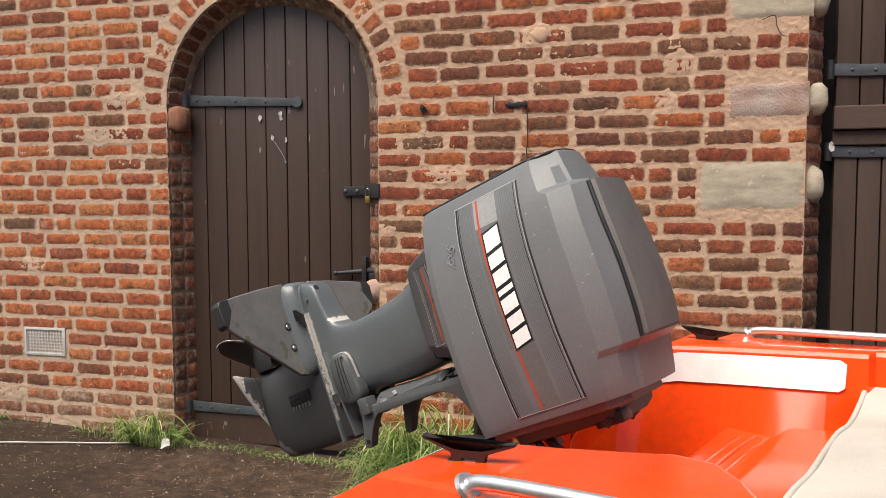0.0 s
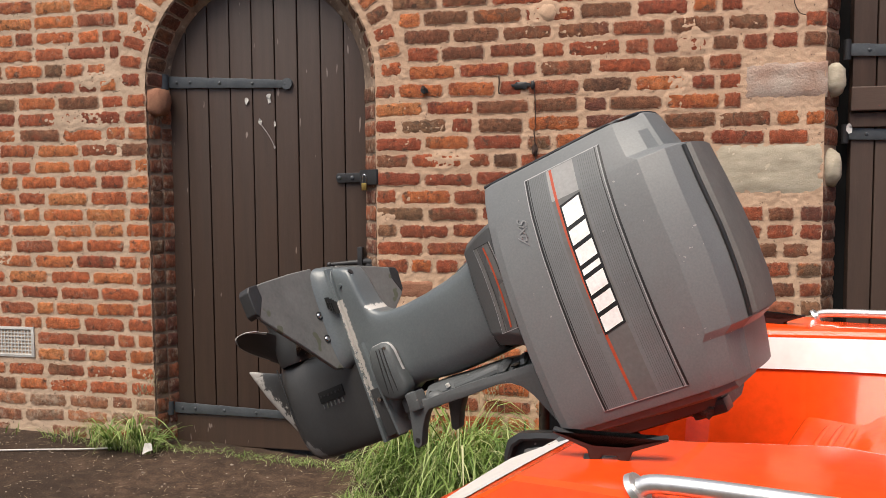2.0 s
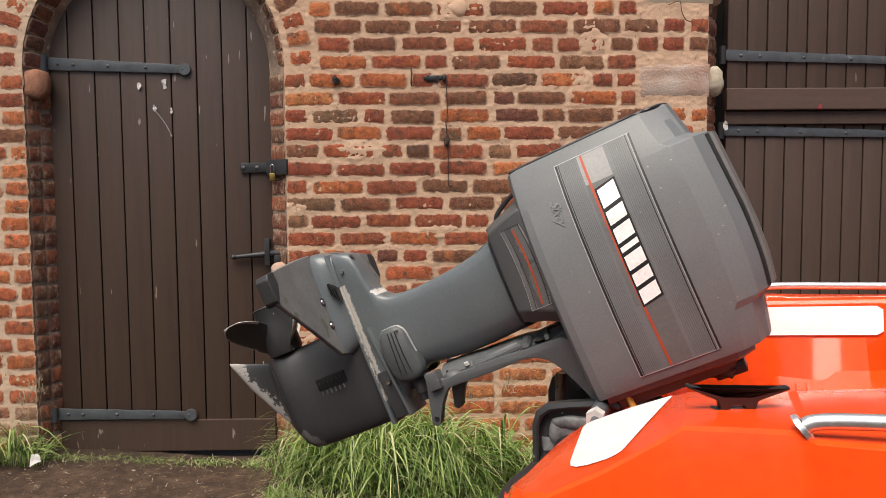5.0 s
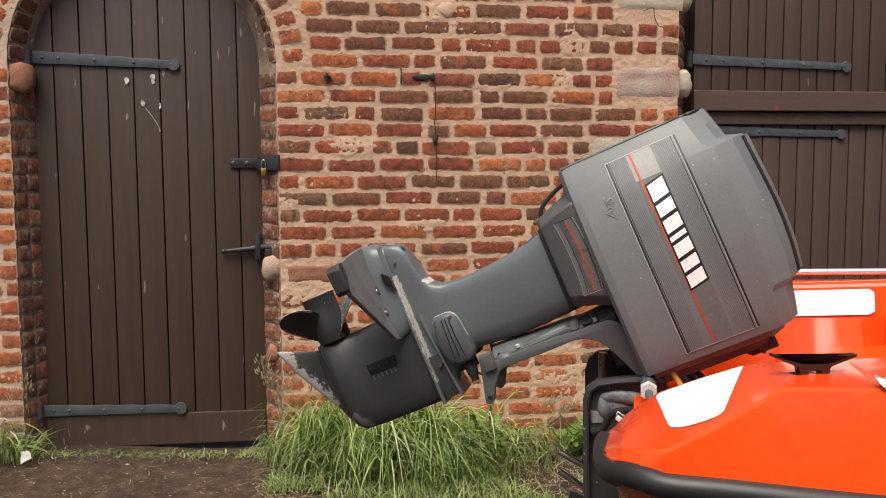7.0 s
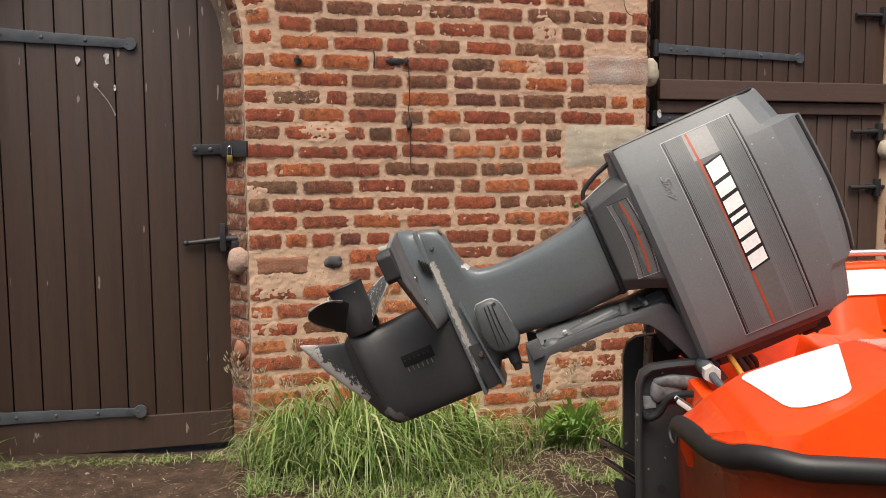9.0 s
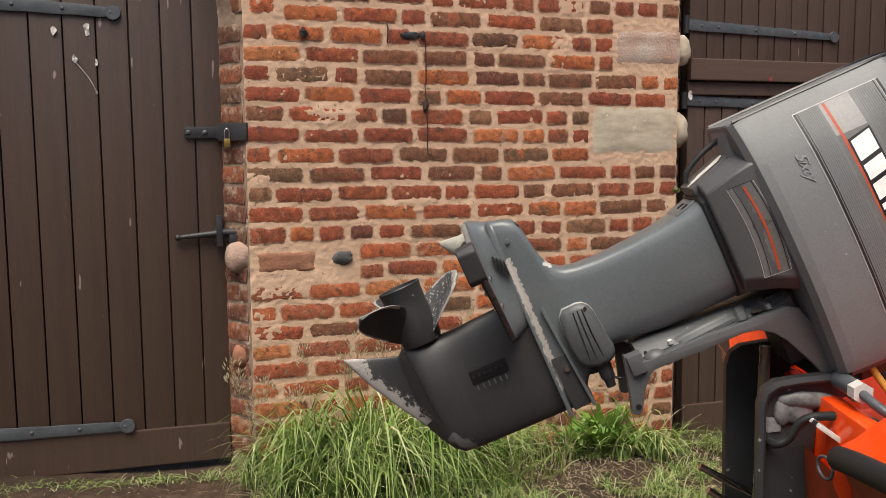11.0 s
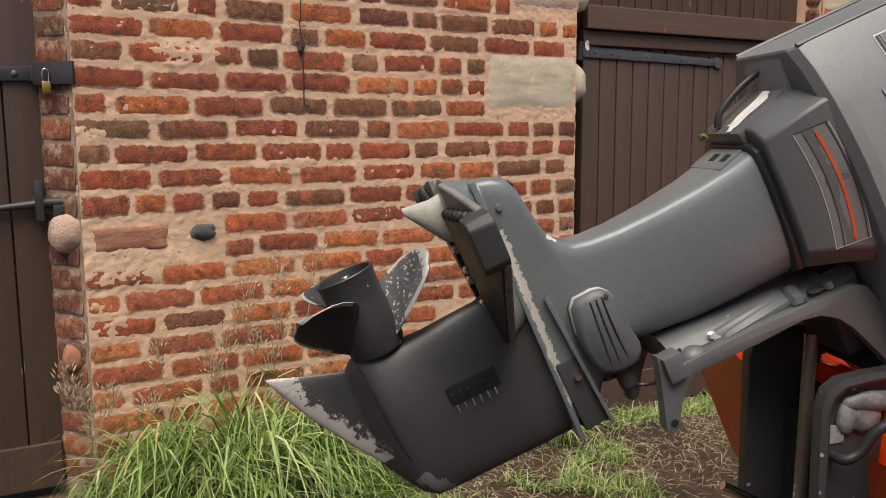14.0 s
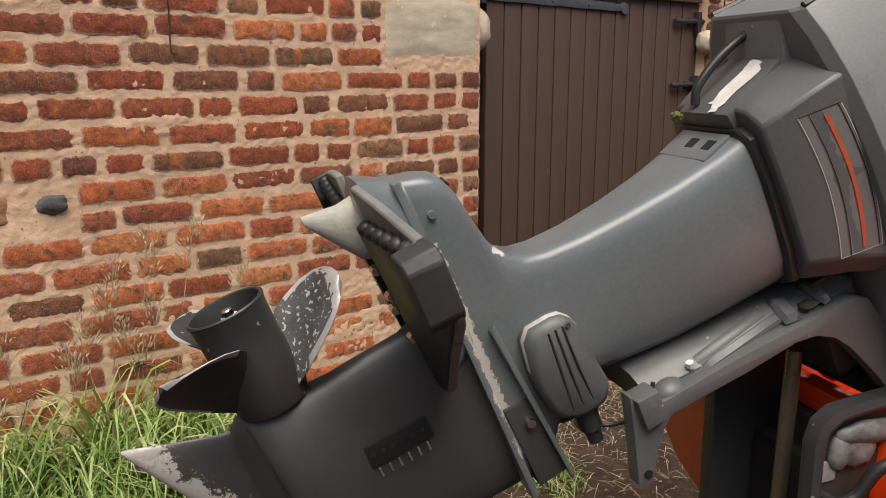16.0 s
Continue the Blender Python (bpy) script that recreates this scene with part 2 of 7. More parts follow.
FIN_PLASTIC = surface("weathered_fin_plastic", (0.190, 0.188, 0.176), (0.125, 0.126, 0.120), 0.6, 0.7, coarse=11, fine=120, bump=0.25, depth=0.001, spots=((0.10, 0.105, 0.07), 14, 0.64))
TIP_PLASTIC = surface("rubbed_tip_plastic", (0.036, 0.037, 0.038), (0.022, 0.022, 0.023), 0.5, 0.62, coarse=14, fine=120, bump=0.3, depth=0.001, spots=((0.12, 0.12, 0.11), 50, 0.72))
RUBBER = surface("black_rubber", (0.012, 0.012, 0.013), (0.018, 0.018, 0.018), 0.42, 0.58, coarse=12, fine=160, bump=0.12, spots=((0.10, 0.10, 0.095), 60, 0.78))
ANODE = surface("grey_anode_cap", (0.080, 0.088, 0.090), (0.064, 0.071, 0.073), 0.45, coarse=12, fine=150, bump=0.15)
CAST = surface("painted_cast_bracket", (0.092, 0.098, 0.10), (0.072, 0.077, 0.079), 0.42, 0.5, coarse=8, fine=150, bump=0.15, depth=0.0008, spots=((0.24, 0.23, 0.21), 55, 0.745))
CAST_WORN = surface("worn_cast_bracket", (0.24, 0.24, 0.24), (0.045, 0.045, 0.046), 0.42, coarse=26, fine=120, bump=0.3)
BARE_RIM = surface("bare_metal_rim", (0.44, 0.43, 0.42), (0.26, 0.26, 0.26), 0.5, coarse=40, fine=120, bump=0.2)
MUD = surface("oily_dirt", (0.05, 0.04, 0.028), (0.03, 0.024, 0.018), 0.85, coarse=30, fine=160, bump=1.0, depth=0.004)
GELCOAT = surface("orange_gelcoat", (0.84, 0.072, 0.008), (0.80, 0.064, 0.008), 0.15, 0.20, coarse=2.5, fine=40, bump=0.02, depth=0.0005, coat=0.22)
GELCOAT.node_tree.nodes["Principled BSDF"].inputs["Specular IOR Level"].default_value = 0.25
GELCOAT_WHITE = surface("white_gelcoat_stripe", (0.84, 0.83, 0.81), (0.82, 0.81, 0.79), 0.3, coarse=1.5, fine=14, bump=0.02, coat=0.4)
# dirty gelcoat, darkened further for the shade below the deck and behind the motor
HULL_DIRTY_SHADED = surface("scuffed_shaded_orange_hull", (0.42, 0.05, 0.010), (0.19, 0.036, 0.010), 0.25, 0.45, coarse=4, fine=60, bump=0.08)
CANVAS = surface("cream_canvas", (0.50, 0.465, 0.405), (0.40, 0.37, 0.32), 0.85, coarse=5, fine=320, bump=0.4, depth=0.001)
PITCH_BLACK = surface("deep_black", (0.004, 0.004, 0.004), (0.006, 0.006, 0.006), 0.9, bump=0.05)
BLACK = surface("black_plastic", (0.014, 0.014, 0.014), (0.02, 0.02, 0.02), 0.32, bump=0.05)
PINSTRIPE_LIGHT = surface("silver_pinstripe", (0.42, 0.42, 0.42), (0.34, 0.34, 0.34), 0.4, bump=0.02)
PINSTRIPE_DARK = surface("black_pinstripe", (0.006, 0.006, 0.006), (0.009, 0.009, 0.009), 0.4, bump=0.02)
RIB_GREY = surface("moulded_rib", (0.100, 0.104, 0.105), (0.088, 0.092, 0.093), 0.4, bump=0.02)
CLAMP_PAINT = surface("black_clamp_paint", (0.034, 0.035, 0.036), (0.026, 0.027, 0.028), 0.36, 0.46, coarse=8, fine=150, bump=0.15, depth=0.0008, spots=((0.24, 0.23, 0.21), 60, 0.735))
SILVER = surface("silver_decal", (0.30, 0.30, 0.29), (0.24, 0.24, 0.235), 0.36, bump=0.02)
SILVER_DARK = surface("grey_decal", (0.135, 0.134, 0.131), (0.115, 0.114, 0.11), 0.4, bump=0.02)
RED_STRIPE = surface("red_decal_stripe", (0.42, 0.07, 0.025), (0.36, 0.06, 0.025), 0.4, bump=0.02)
WHITE_DECAL = surface("white_decal", (0.82, 0.82, 0.80), (0.76, 0.76, 0.74), 0.4, bump=0.02)
EMBLEM = surface("raised_emblem", (0.24, 0.24, 0.24), (0.18, 0.18, 0.18), 0.3, bump=0.05)
PAPER = surface("white_scrap", (0.62, 0.60, 0.57), (0.5, 0.48, 0.45), 0.8, bump=0.3)
CABLE_YELLOW = surface("yellow_cable_sleeve", (0.55, 0.28, 0.03), (0.5, 0.24, 0.03), 0.45)


def ground_material():
    m, nt, b = nodes_of("yard_earth")
    big, mid, small = noise_node(nt, 1.4, 6, 0.65), noise_node(nt, 14, 6, 0.7), noise_node(nt, 130, 4, 0.75)
    c = ramp_node(nt, mid.outputs[0], [(0.28, (0.038, 0.023, 0.016)), (0.5, (0.086, 0.054, 0.036)), (0.72, (0.17, 0.112, 0.077))]).outputs[0]
    g = ramp_node(nt, small.outputs[0], [(0.3, grey3(0.45)), (0.55, grey3(1.0)), (0.72, (1.7, 1.6, 1.5))]).outputs[0]
    c = mixed(nt, 0.85, c, g, "MULTIPLY")
    damp = ramp_node(nt, big.outputs[0], [(0.42, grey3(0.75)), (0.62, grey3(0))]).outputs[0]
    c = mixed(nt, damp, c, (0.036, 0.024, 0.017))
    nt.links.new(c, b.inputs["Base Color"])
    b.inputs["Roughness"].default_value = 0.95
    b.inputs["Specular IOR Level"].default_value = 0.25
    bumped(nt, b, mixed(nt, 0.6, mid.outputs[0], small.outputs[0]), 1.0, 0.02)
    return m


def leaf_material(name, stops, rough=0.55):
    m, nt, b = nodes_of(name)
    geo = nt.nodes.new("ShaderNodeNewGeometry")
    c = ramp_node(nt, geo.outputs["Random Per Island"], stops).outputs[0]
    no = noise_node(nt, 30, 3)
    c = mixed(nt, 0.5, c, ramp_node(nt, no.outputs[0], [(0.3, grey3(0.7)), (0.7, grey3(1.25))]).outputs[0], "MULTIPLY")
    nt.links.new(c, b.inputs["Base Color"])
    b.inputs["Roughness"].default_value = rough
    tr = nt.nodes.new("ShaderNodeBsdfTranslucent")
    nt.links.new(c, tr.inputs[0])
    mx = nt.nodes.new("ShaderNodeMixShader")
    mx.inputs[0].default_value = 0.35
    nt.links.new(b.outputs[0], mx.inputs[1])
    nt.links.new(tr.outputs[0], mx.inputs[2])
    nt.links.new(mx.outputs[0], nt.nodes["Material Output"].inputs[0])
    return m


SOIL = ground_material()
REFLECTION_WALL = surface("brown_reflection_wall", (0.20, 0.13, 0.09), (0.13, 0.095, 0.07), 0.95, coarse=1.2, fine=14, bump=0.6, depth=0.01)
GRASS = leaf_material("grass_blades", [(0.0, (0.070, 0.135, 0.026)), (0.25, (0.165, 0.270, 0.055)), (0.55, (0.285, 0.390, 0.110)), (0.85, (0.430, 0.490, 0.215)), (1.0, (0.56, 0.54, 0.33))])
STRAW = leaf_material("dry_grass", [(0.0, (0.50, 0.42, 0.27)), (0.5, (0.40, 0.31, 0.18)), (1.0, (0.68, 0.62, 0.47))], 0.7)
MOSS = surface("damp_moss", (0.07, 0.095, 0.02), (0.13, 0.15, 0.04), 0.9, coarse=60, fine=300, bump=1.0, depth=0.003)
WEED = leaf_material("weed_leaves", [(0.0, (0.09, 0.19, 0.03)), (0.6, (0.17, 0.31, 0.05)), (1.0, (0.28, 0.42, 0.09))])


# ---- building helpers ----
def mesh_from(verts, faces, name="mesh"):
    me = bpy.data.meshes.new(name)
    me.from_pydata([tuple(v) for v in verts], [], [tuple(f) for f in faces])
    me.update()
    return me


def thing(name, label, category, m=Matrix.Identity(4), group="", kind=""):
    ob = new(name)
    ob.empty_display_size = 0.05
    ob.matrix_basis = m
    return tagged(ob, label, category, group, kind)


def part(name, bm, material, parent=None, label="", smooth=None):
    """Links a bmesh or a mesh as one object under parent; smooth: the angle, in degrees, over which edges stay sharp."""
    if isinstance(bm, bmesh.types.BMesh):
        bmesh.ops.recalc_face_normals(bm, faces=bm.faces[:])
        me = bpy.data.meshes.new(name)
        bm.to_mesh(me)
        bm.free()
    else:
        me = bm
    if not me.materials:
        me.materials.append(material)
    if smooth is not None:
        me.polygons.foreach_set("use_smooth", [True] * len(me.polygons))
        me.set_sharp_from_angle(angle=radians(smooth))
    ob = new(name, me)
    ob.parent = parent
    if label:
        ob["label"] = label
    return ob


def slab(bm, x0, y0, z0, x1, y1, z1, bevel=0.0, m=Matrix.Identity(4), jitter=0.0, rnd=random):
    geo = bmesh.ops.create_cube(bm, size=1, matrix=m @ Matrix.Translation(((x0 + x1) / 2, (y0 + y1) / 2, (z0 + z1) / 2)) @ Matrix.Diagonal((x1 - x0, y1 - y0, z1 - z0, 1)))
    vs = geo["verts"]
    if jitter:
        for v in vs:
            v.co += Vector((rnd.uniform(-jitter, jitter), rnd.uniform(-jitter, jitter), rnd.uniform(-jitter, jitter)))
    if bevel:
        es = list({e for v in vs for e in v.link_edges})
        bmesh.ops.bevel(bm, geom=es, offset=bevel, segments=2, affect="EDGES", profile=0.6)
    return bm


def box_bm(*a, **k):
    return slab(bmesh.new(), *a, **k)


def rod(bm, p, q, r, r2=None, seg=16):
    p, q = Vector(p), Vector(q)
    m = Matrix.Translation((p + q) / 2) @ (q - p).to_track_quat("Z", "Y").to_matrix().to_4x4()
    bmesh.ops.create_cone(bm, cap_ends=True, segments=seg, radius1=r, radius2=r if r2 is None else r2, depth=(q - p).length, matrix=m)
    return bm


def tube(bm, pts, r, seg=10, closed=False):
    """A round bar along a smooth line through pts."""
    pts = [Vector(p) for p in pts]
    line = []
    n = len(pts)
    for i in range(n if closed else n - 1):
        a, b, c, d = (pts[(i + k) % n] if closed else pts[min(max(i + k, 0), n - 1)] for k in (-1, 0, 1, 2))
        for s in range(6):
            t = s / 6
            line.append(0.5 * (2 * b + (c - a) * t + (2 * a - 5 * b + 4 * c - d) * t * t + (3 * b - a - 3 * c + d) * t ** 3))
    if not closed:
        line.append(pts[-1])
    rings = []
    up = Vector((0.13, 0.21, 0.97))
    for i, p in enumerate(line):
        t = (line[(i + 1) % len(line)] - line[i - 1]) if closed or 0 < i < len(line) - 1 else (line[1] - line[0] if i == 0 else line[-1] - line[-2])
        t.normalize()
        x = t.cross(up).normalized()
        y = t.cross(x)
        rings.append([bm.verts.new(p + r * (math.cos(a) * x + math.sin(a) * y)) for a in (k * math.tau / seg for k in range(seg))])
    for i in range(len(rings) if closed else len(rings) - 1):
        A, B = rings[i], rings[(i + 1) % len(rings)]
        for k in range(seg):
            bm.faces.new((A[k - 1], A[k], B[k], B[k - 1]))
    if not closed:
        bm.faces.new(rings[0])
        bm.faces.new(rings[-1][::-1])
    return bm


def loft(bm, rings, caps=True, closed=True):
    vs = [[bm.verts.new(p) for p in ring] for ring in rings]
    k = len(vs[0])
    for A, B in zip(vs, vs[1:]):
        for i in range(k if closed else k - 1):
            j = (i + 1) % k
            bm.faces.new((A[i], A[j], B[j], B[i]))
    if caps:
        bm.faces.new(vs[0])
        bm.faces.new(vs[-1][::-1])
    return bm


def prism(bm, pts, n0, n1, bevel=0.0):
    """An outline in the first and third axes, from n0 to n1 along the second."""
    a = [bm.verts.new((p[0], n0, p[1])) for p in pts]
    b = [bm.verts.new((p[0], n1, p[1])) for p in pts]
    fs = [bm.faces.new(a), bm.faces.new(b[::-1])]
    for i in range(len(pts)):
        fs.append(bm.faces.new((a[i - 1], a[i], b[i], b[i - 1])))
    bmesh.ops.recalc_face_normals(bm, faces=fs)
    if bevel:
        es = list({e for f in fs for e in f.edges})
        bmesh.ops.bevel(bm, geom=es, offset=bevel, segments=2, affect="EDGES", profile=0.6)
    return bm


def softened(ob, width, angle=22):
    """Rounds the edges of a part."""
    m = ob.modifiers.new("bevel", "BEVEL")
    m.width, m.segments, m.limit_method, m.angle_limit = width, 2, "ANGLE", radians(angle)
    return ob


def interp(x, table):
    xs, ys = zip(*table)
    return float(np.interp(x, xs, ys))


def rounded(bm, center, sx, sy, sz, rough=0.0, seed=0, sub=2, power=1.0):
    geo = bmesh.ops.create_icosphere(bm, subdivisions=sub, radius=1)
    for v in geo["verts"]:
        k = 1 + rough * noise.noise(v.co * 2.2 + Vector((seed * 7.1, 0, 0)))
        v.co = Vector([math.copysign(abs(c) ** power, c) for c in v.co])
        v.co = Vector(center) + Vector((v.co.x * sx, v.co.y * sy, v.co.z * sz)) * k
    return bm


# ---- ground ----
def ground_z(x, y):
    return 0.172 - 0.045 * min(max(x, -3.0), 6.0) - 0.004 * min(max(-y, 0.0), 6.0)


def build_ground():
    fine_x, fine_y = np.arange(-2.5, 6.01, 0.06), np.arange(-2.6, 0.31, 0.06)
    xs = np.concatenate([[-400, -120, -40, -14, -6, -4, -3], fine_x, [7, 9, 14, 40, 120, 400]])
    ys = np.concatenate([[-400, -120, -40, -14, -8, -5, -4, -3.2], fine_y, [0.6, 1.5, 6, 40, 120, 400]])
    verts = []
    for y in ys:
        for x in xs:
            near = -2.6 <= x <= 6.1 and -2.7 <= y <= 0.4
            d = noise.noise((x * 1.7, y * 1.7, 0)) * 0.02 + noise.noise((x * 9, y * 9, 3)) * 0.009 if near else 0
            verts.append((x, y, ground_z(x, y) + d))
    w = len(xs)
    faces = [(j * w + i, j * w + i + 1, (j + 1) * w + i + 1, (j + 1) * w + i) for j in range(len(ys) - 1) for i in range(w - 1)]
    ob = part("ground", mesh_from(verts, faces), SOIL, smooth=60)
    tagged(ob, "brown trodden earth yard with fine gravel", "ground", kind="structure")


build_ground()

# ---- walls: plan ----
PITCH, TOP_COURSE = 0.0842, 2.159          # height of a course, middle of one course
DOOR_L, DOOR_R = -0.045, 1.192             # the arched opening in the face of the wall
MID_X, SPRING, ARCH_R, ARCH_OUT = 0.574, 2.06, 0.618, 0.775
IN_L, IN_R, IN_R_ARC, RECESS = 0.03, 1.092, 0.53, 0.12
GATE_L, GATE_R = 3.225, 4.83
WALL_TOP = 3.3
STONES = [(2.772, 1.487, 3.222, 1.712), (2.892, 1.907, 3.234, 2.062), (2.89, 2.347, 3.244, 2.52)]
PATCHES = [(1.56, 1.655, 0.10, 0.045), (1.36, 0.93, 0.15, 0.07), (1.225, 1.36, 0.05, 0.05), (-0.43, 1.90, 0.19, 0.05), (-0.33, 2.1, 0.12, 0.04), (2.02, 2.33, 0.07, 0.05),
           (-0.95, 1.15, 0.08, 0.05), (1.24, 0.75, 0.06, 0.08), (2.62, 1.95, 0.05, 0.1), (2.75, 0.42, 0.3, 0.09), (2.05, 0.62, 0.12, 0.05), (-1.15, 0.40, 0.14, 0.06), (2.66, 2.2, 0.06, 0.08), (1.9, 1.27, 0.1, 0.03)]


def inside_opening(x, z, grow=0.0):
    """How far a place of the wall's face lies within the arched opening (positive: within)."""
    if z <= SPRING:
        return min(x - DOOR_L, DOOR_R - x) + grow
    return ARCH_R + grow - math.hypot(x - MID_X, z - SPRING)


def mortar_sheet(name, x0, x1, z0, z1, step, parent, label, opening=False):
    """The bed and joints of the wall: one rough sheet that swells over the bricks here and there."""
    nx, nz = round((x1 - x0) / step) + 1, round((z1 - z0) / step) + 1
    xs, zs = np.linspace(x0, x1, nx), np.linspace(z0, z1, nz)
    verts, inner = [], []
    for z in zs:
        for x in xs:
            inn = inside_opening(x, z) if opening else -1
            px, pz = x, z
            if inn > 0 and inn < 1.6 * step:
                if z <= SPRING:
                    px = DOOR_L if x < MID_X else DOOR_R
                else:
                    k = ARCH_R / math.hypot(x - MID_X, z - SPRING)
                    px, pz = MID_X + (x - MID_X) * k, SPRING + (z - SPRING) * k
            inner.append(inn > 1.2 * step)
            bulge = 0.0065 + 0.0012 * noise.noise((x * 3.1, z * 3.1, 5)) + 0.0014 * noise.noise((x * 14, z * 14, 1)) + 0.0027 * noise.noise((x * 33, z * 40, 2)) + 0.0027 * noise.noise((x * 72, z * 78, 6))
            for cx, cz, rx, rz in PATCHES:
                if abs(x - cx) > 1.7 * rx or abs(z - cz) > 1.7 * rz:
                    continue
                d = ((x - cx) / rx) ** 2 + ((z - cz) / rz) ** 2 + 1.1 * noise.noise((x * 11, z * 11, 9)) + 0.5 * noise.noise((x * 34, z * 34, 4))
                if d < 1.6:
                    bulge += 0.0036 * min(1, (1.6 - d) * 1.1)
            verts.append((px, 0.001 - bulge, pz))
    faces = []
    for j in range(nz - 1):
        for i in range(nx - 1):
            q = (j * nx + i, j * nx + i + 1, (j + 1) * nx + i + 1, (j + 1) * nx + i)
            if not any(inner[v] for v in q):
                faces.append(q)
    return part(name, mesh_from(verts, faces), MORTAR_GREY if parent == W_LEFT else MORTAR, parent, label, smooth=70)


def wall_core(name, pieces, label):
    """The body of a wall behind its face: boxes (x0, z0, x1, z1)."""
    bm = bmesh.new()
    for x0, z0, x1, z1 in pieces:
        slab(bm, x0, 0.016, z0, x1, 0.42, z1)
    return tagged(part(name, bm, MORTAR), label, "wall", kind="structure")


W_LEFT = wall_core("wall_left", [(-6.0, -0.4, DOOR_L - 0.002, WALL_TOP), (DOOR_L, SPRING + ARCH_R + 0.03, MID_X, WALL_TOP)], "old red brick wall with wide pale mortar joints")
W_MID = wall_core("wall_middle", [(DOOR_R + 0.002, -0.4, GATE_L - 0.002, WALL_TOP), (MID_X + 0.002, SPRING + ARCH_R + 0.03, DOOR_R, WALL_TOP)], "old mixed red and brown brick wall with stone quoins")
W_RIGHT = wall_core("wall_right", [(GATE_R + 0.002, -0.6, 9.0, WALL_TOP), (GATE_L, 2.9, GATE_R, WALL_TOP)], "brick pier with rough quoin stones beside the gate")
mortar_sheet("mortar", -1.75, MID_X, -0.05, 2.8, 0.0075, W_LEFT, "pale rough lime mortar", True)
mortar_sheet("mortar", MID_X, GATE_L, -0.05, 2.8, 0.0068, W_MID, "pale rough lime mortar", True)
mortar_sheet("mortar", GATE_R, 6.0, -0.25, 2.8, 0.012, W_RIGHT, "pale rough lime mortar")

# spandrels of the arch and the splayed jamb, from the face of the wall to behind the door
ARC = [math.pi * i / 32 for i in range(33)]
FACE_LINE = [(DOOR_R, -0.1)] + [(MID_X + ARCH_R * math.cos(a), SPRING + ARCH_R * math.sin(a)) for a in ARC] + [(DOOR_L, -0.1)]
BACK_LINE = [(IN_R, -0.1)] + [(0.561 + IN_R_ARC * math.cos(a), SPRING - 0.01 + IN_R_ARC * math.sin(a)) for a in ARC] + [(IN_L, -0.1)]
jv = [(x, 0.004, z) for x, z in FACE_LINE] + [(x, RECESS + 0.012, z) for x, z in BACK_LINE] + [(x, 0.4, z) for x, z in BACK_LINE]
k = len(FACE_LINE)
part("jamb", mesh_from(jv, [(r * k + i, r * k + i + 1, (r + 1) * k + i + 1, (r + 1) * k + i) for r in (0, 1) for i in range(k - 1)]), MORTAR_JAMB, W_MID, "splayed jamb in darker mottled mortar", smooth=40)
sv, sf = [], []
for i, a in enumerate(ARC):
    sv += [(MID_X + (ARCH_R + 0.004) * math.cos(a), 0.02, SPRING + (ARCH_R + 0.004) * math.sin(a)), (MID_X + 0.64 * 1.02 * math.cos(a) / max(abs(math.cos(a)), abs(math.sin(a))), 0.02, SPRING + 0.66 * math.sin(a) / max(abs(math.cos(a)), abs(math.sin(a))))]
    if i:
        sf.append((2 * i - 2, 2 * i - 1, 2 * i + 1, 2 * i))
part("spandrel", mesh_from(sv, sf), MORTAR, W_MID)
for side, x0, x1 in (("gate_jamb", GATE_L, 3.305), ("gate_jamb", GATE_R, 4.80)):
    part(side, mesh_from([(x0, 0.004, -0.6), (x1, 0.13, -0.6), (x1, 0.13, 3.0), (x0, 0.004, 3.0), (x1, 0.42, -0.6), (x1, 0.42, 3.0)], [(0, 1, 2, 3), (1, 4, 5, 2)]), MORTAR, W_MID if x0 < 4 else W_RIGHT)

# unseen walls added behind the eye to darken low reflections; open and low to the west
for name, x0, y0, x1, y1 in (("reflection_wall_south", -3.0, -9.4, 13.0, -9.0), ("reflection_wall_west", -24.4, -30.0, -24.0, 0.4), ("reflection_wall_east", 13.0, -9.4, 13.4, 0.4)):
    tagged(part(name, box_bm(x0, y0, -0.6, x1, y1, 1.6 if name == "reflection_wall_west" else 3.4), REFLECTION_WALL), "unseen plain wall added to darken low reflections", "wall", kind="structure")

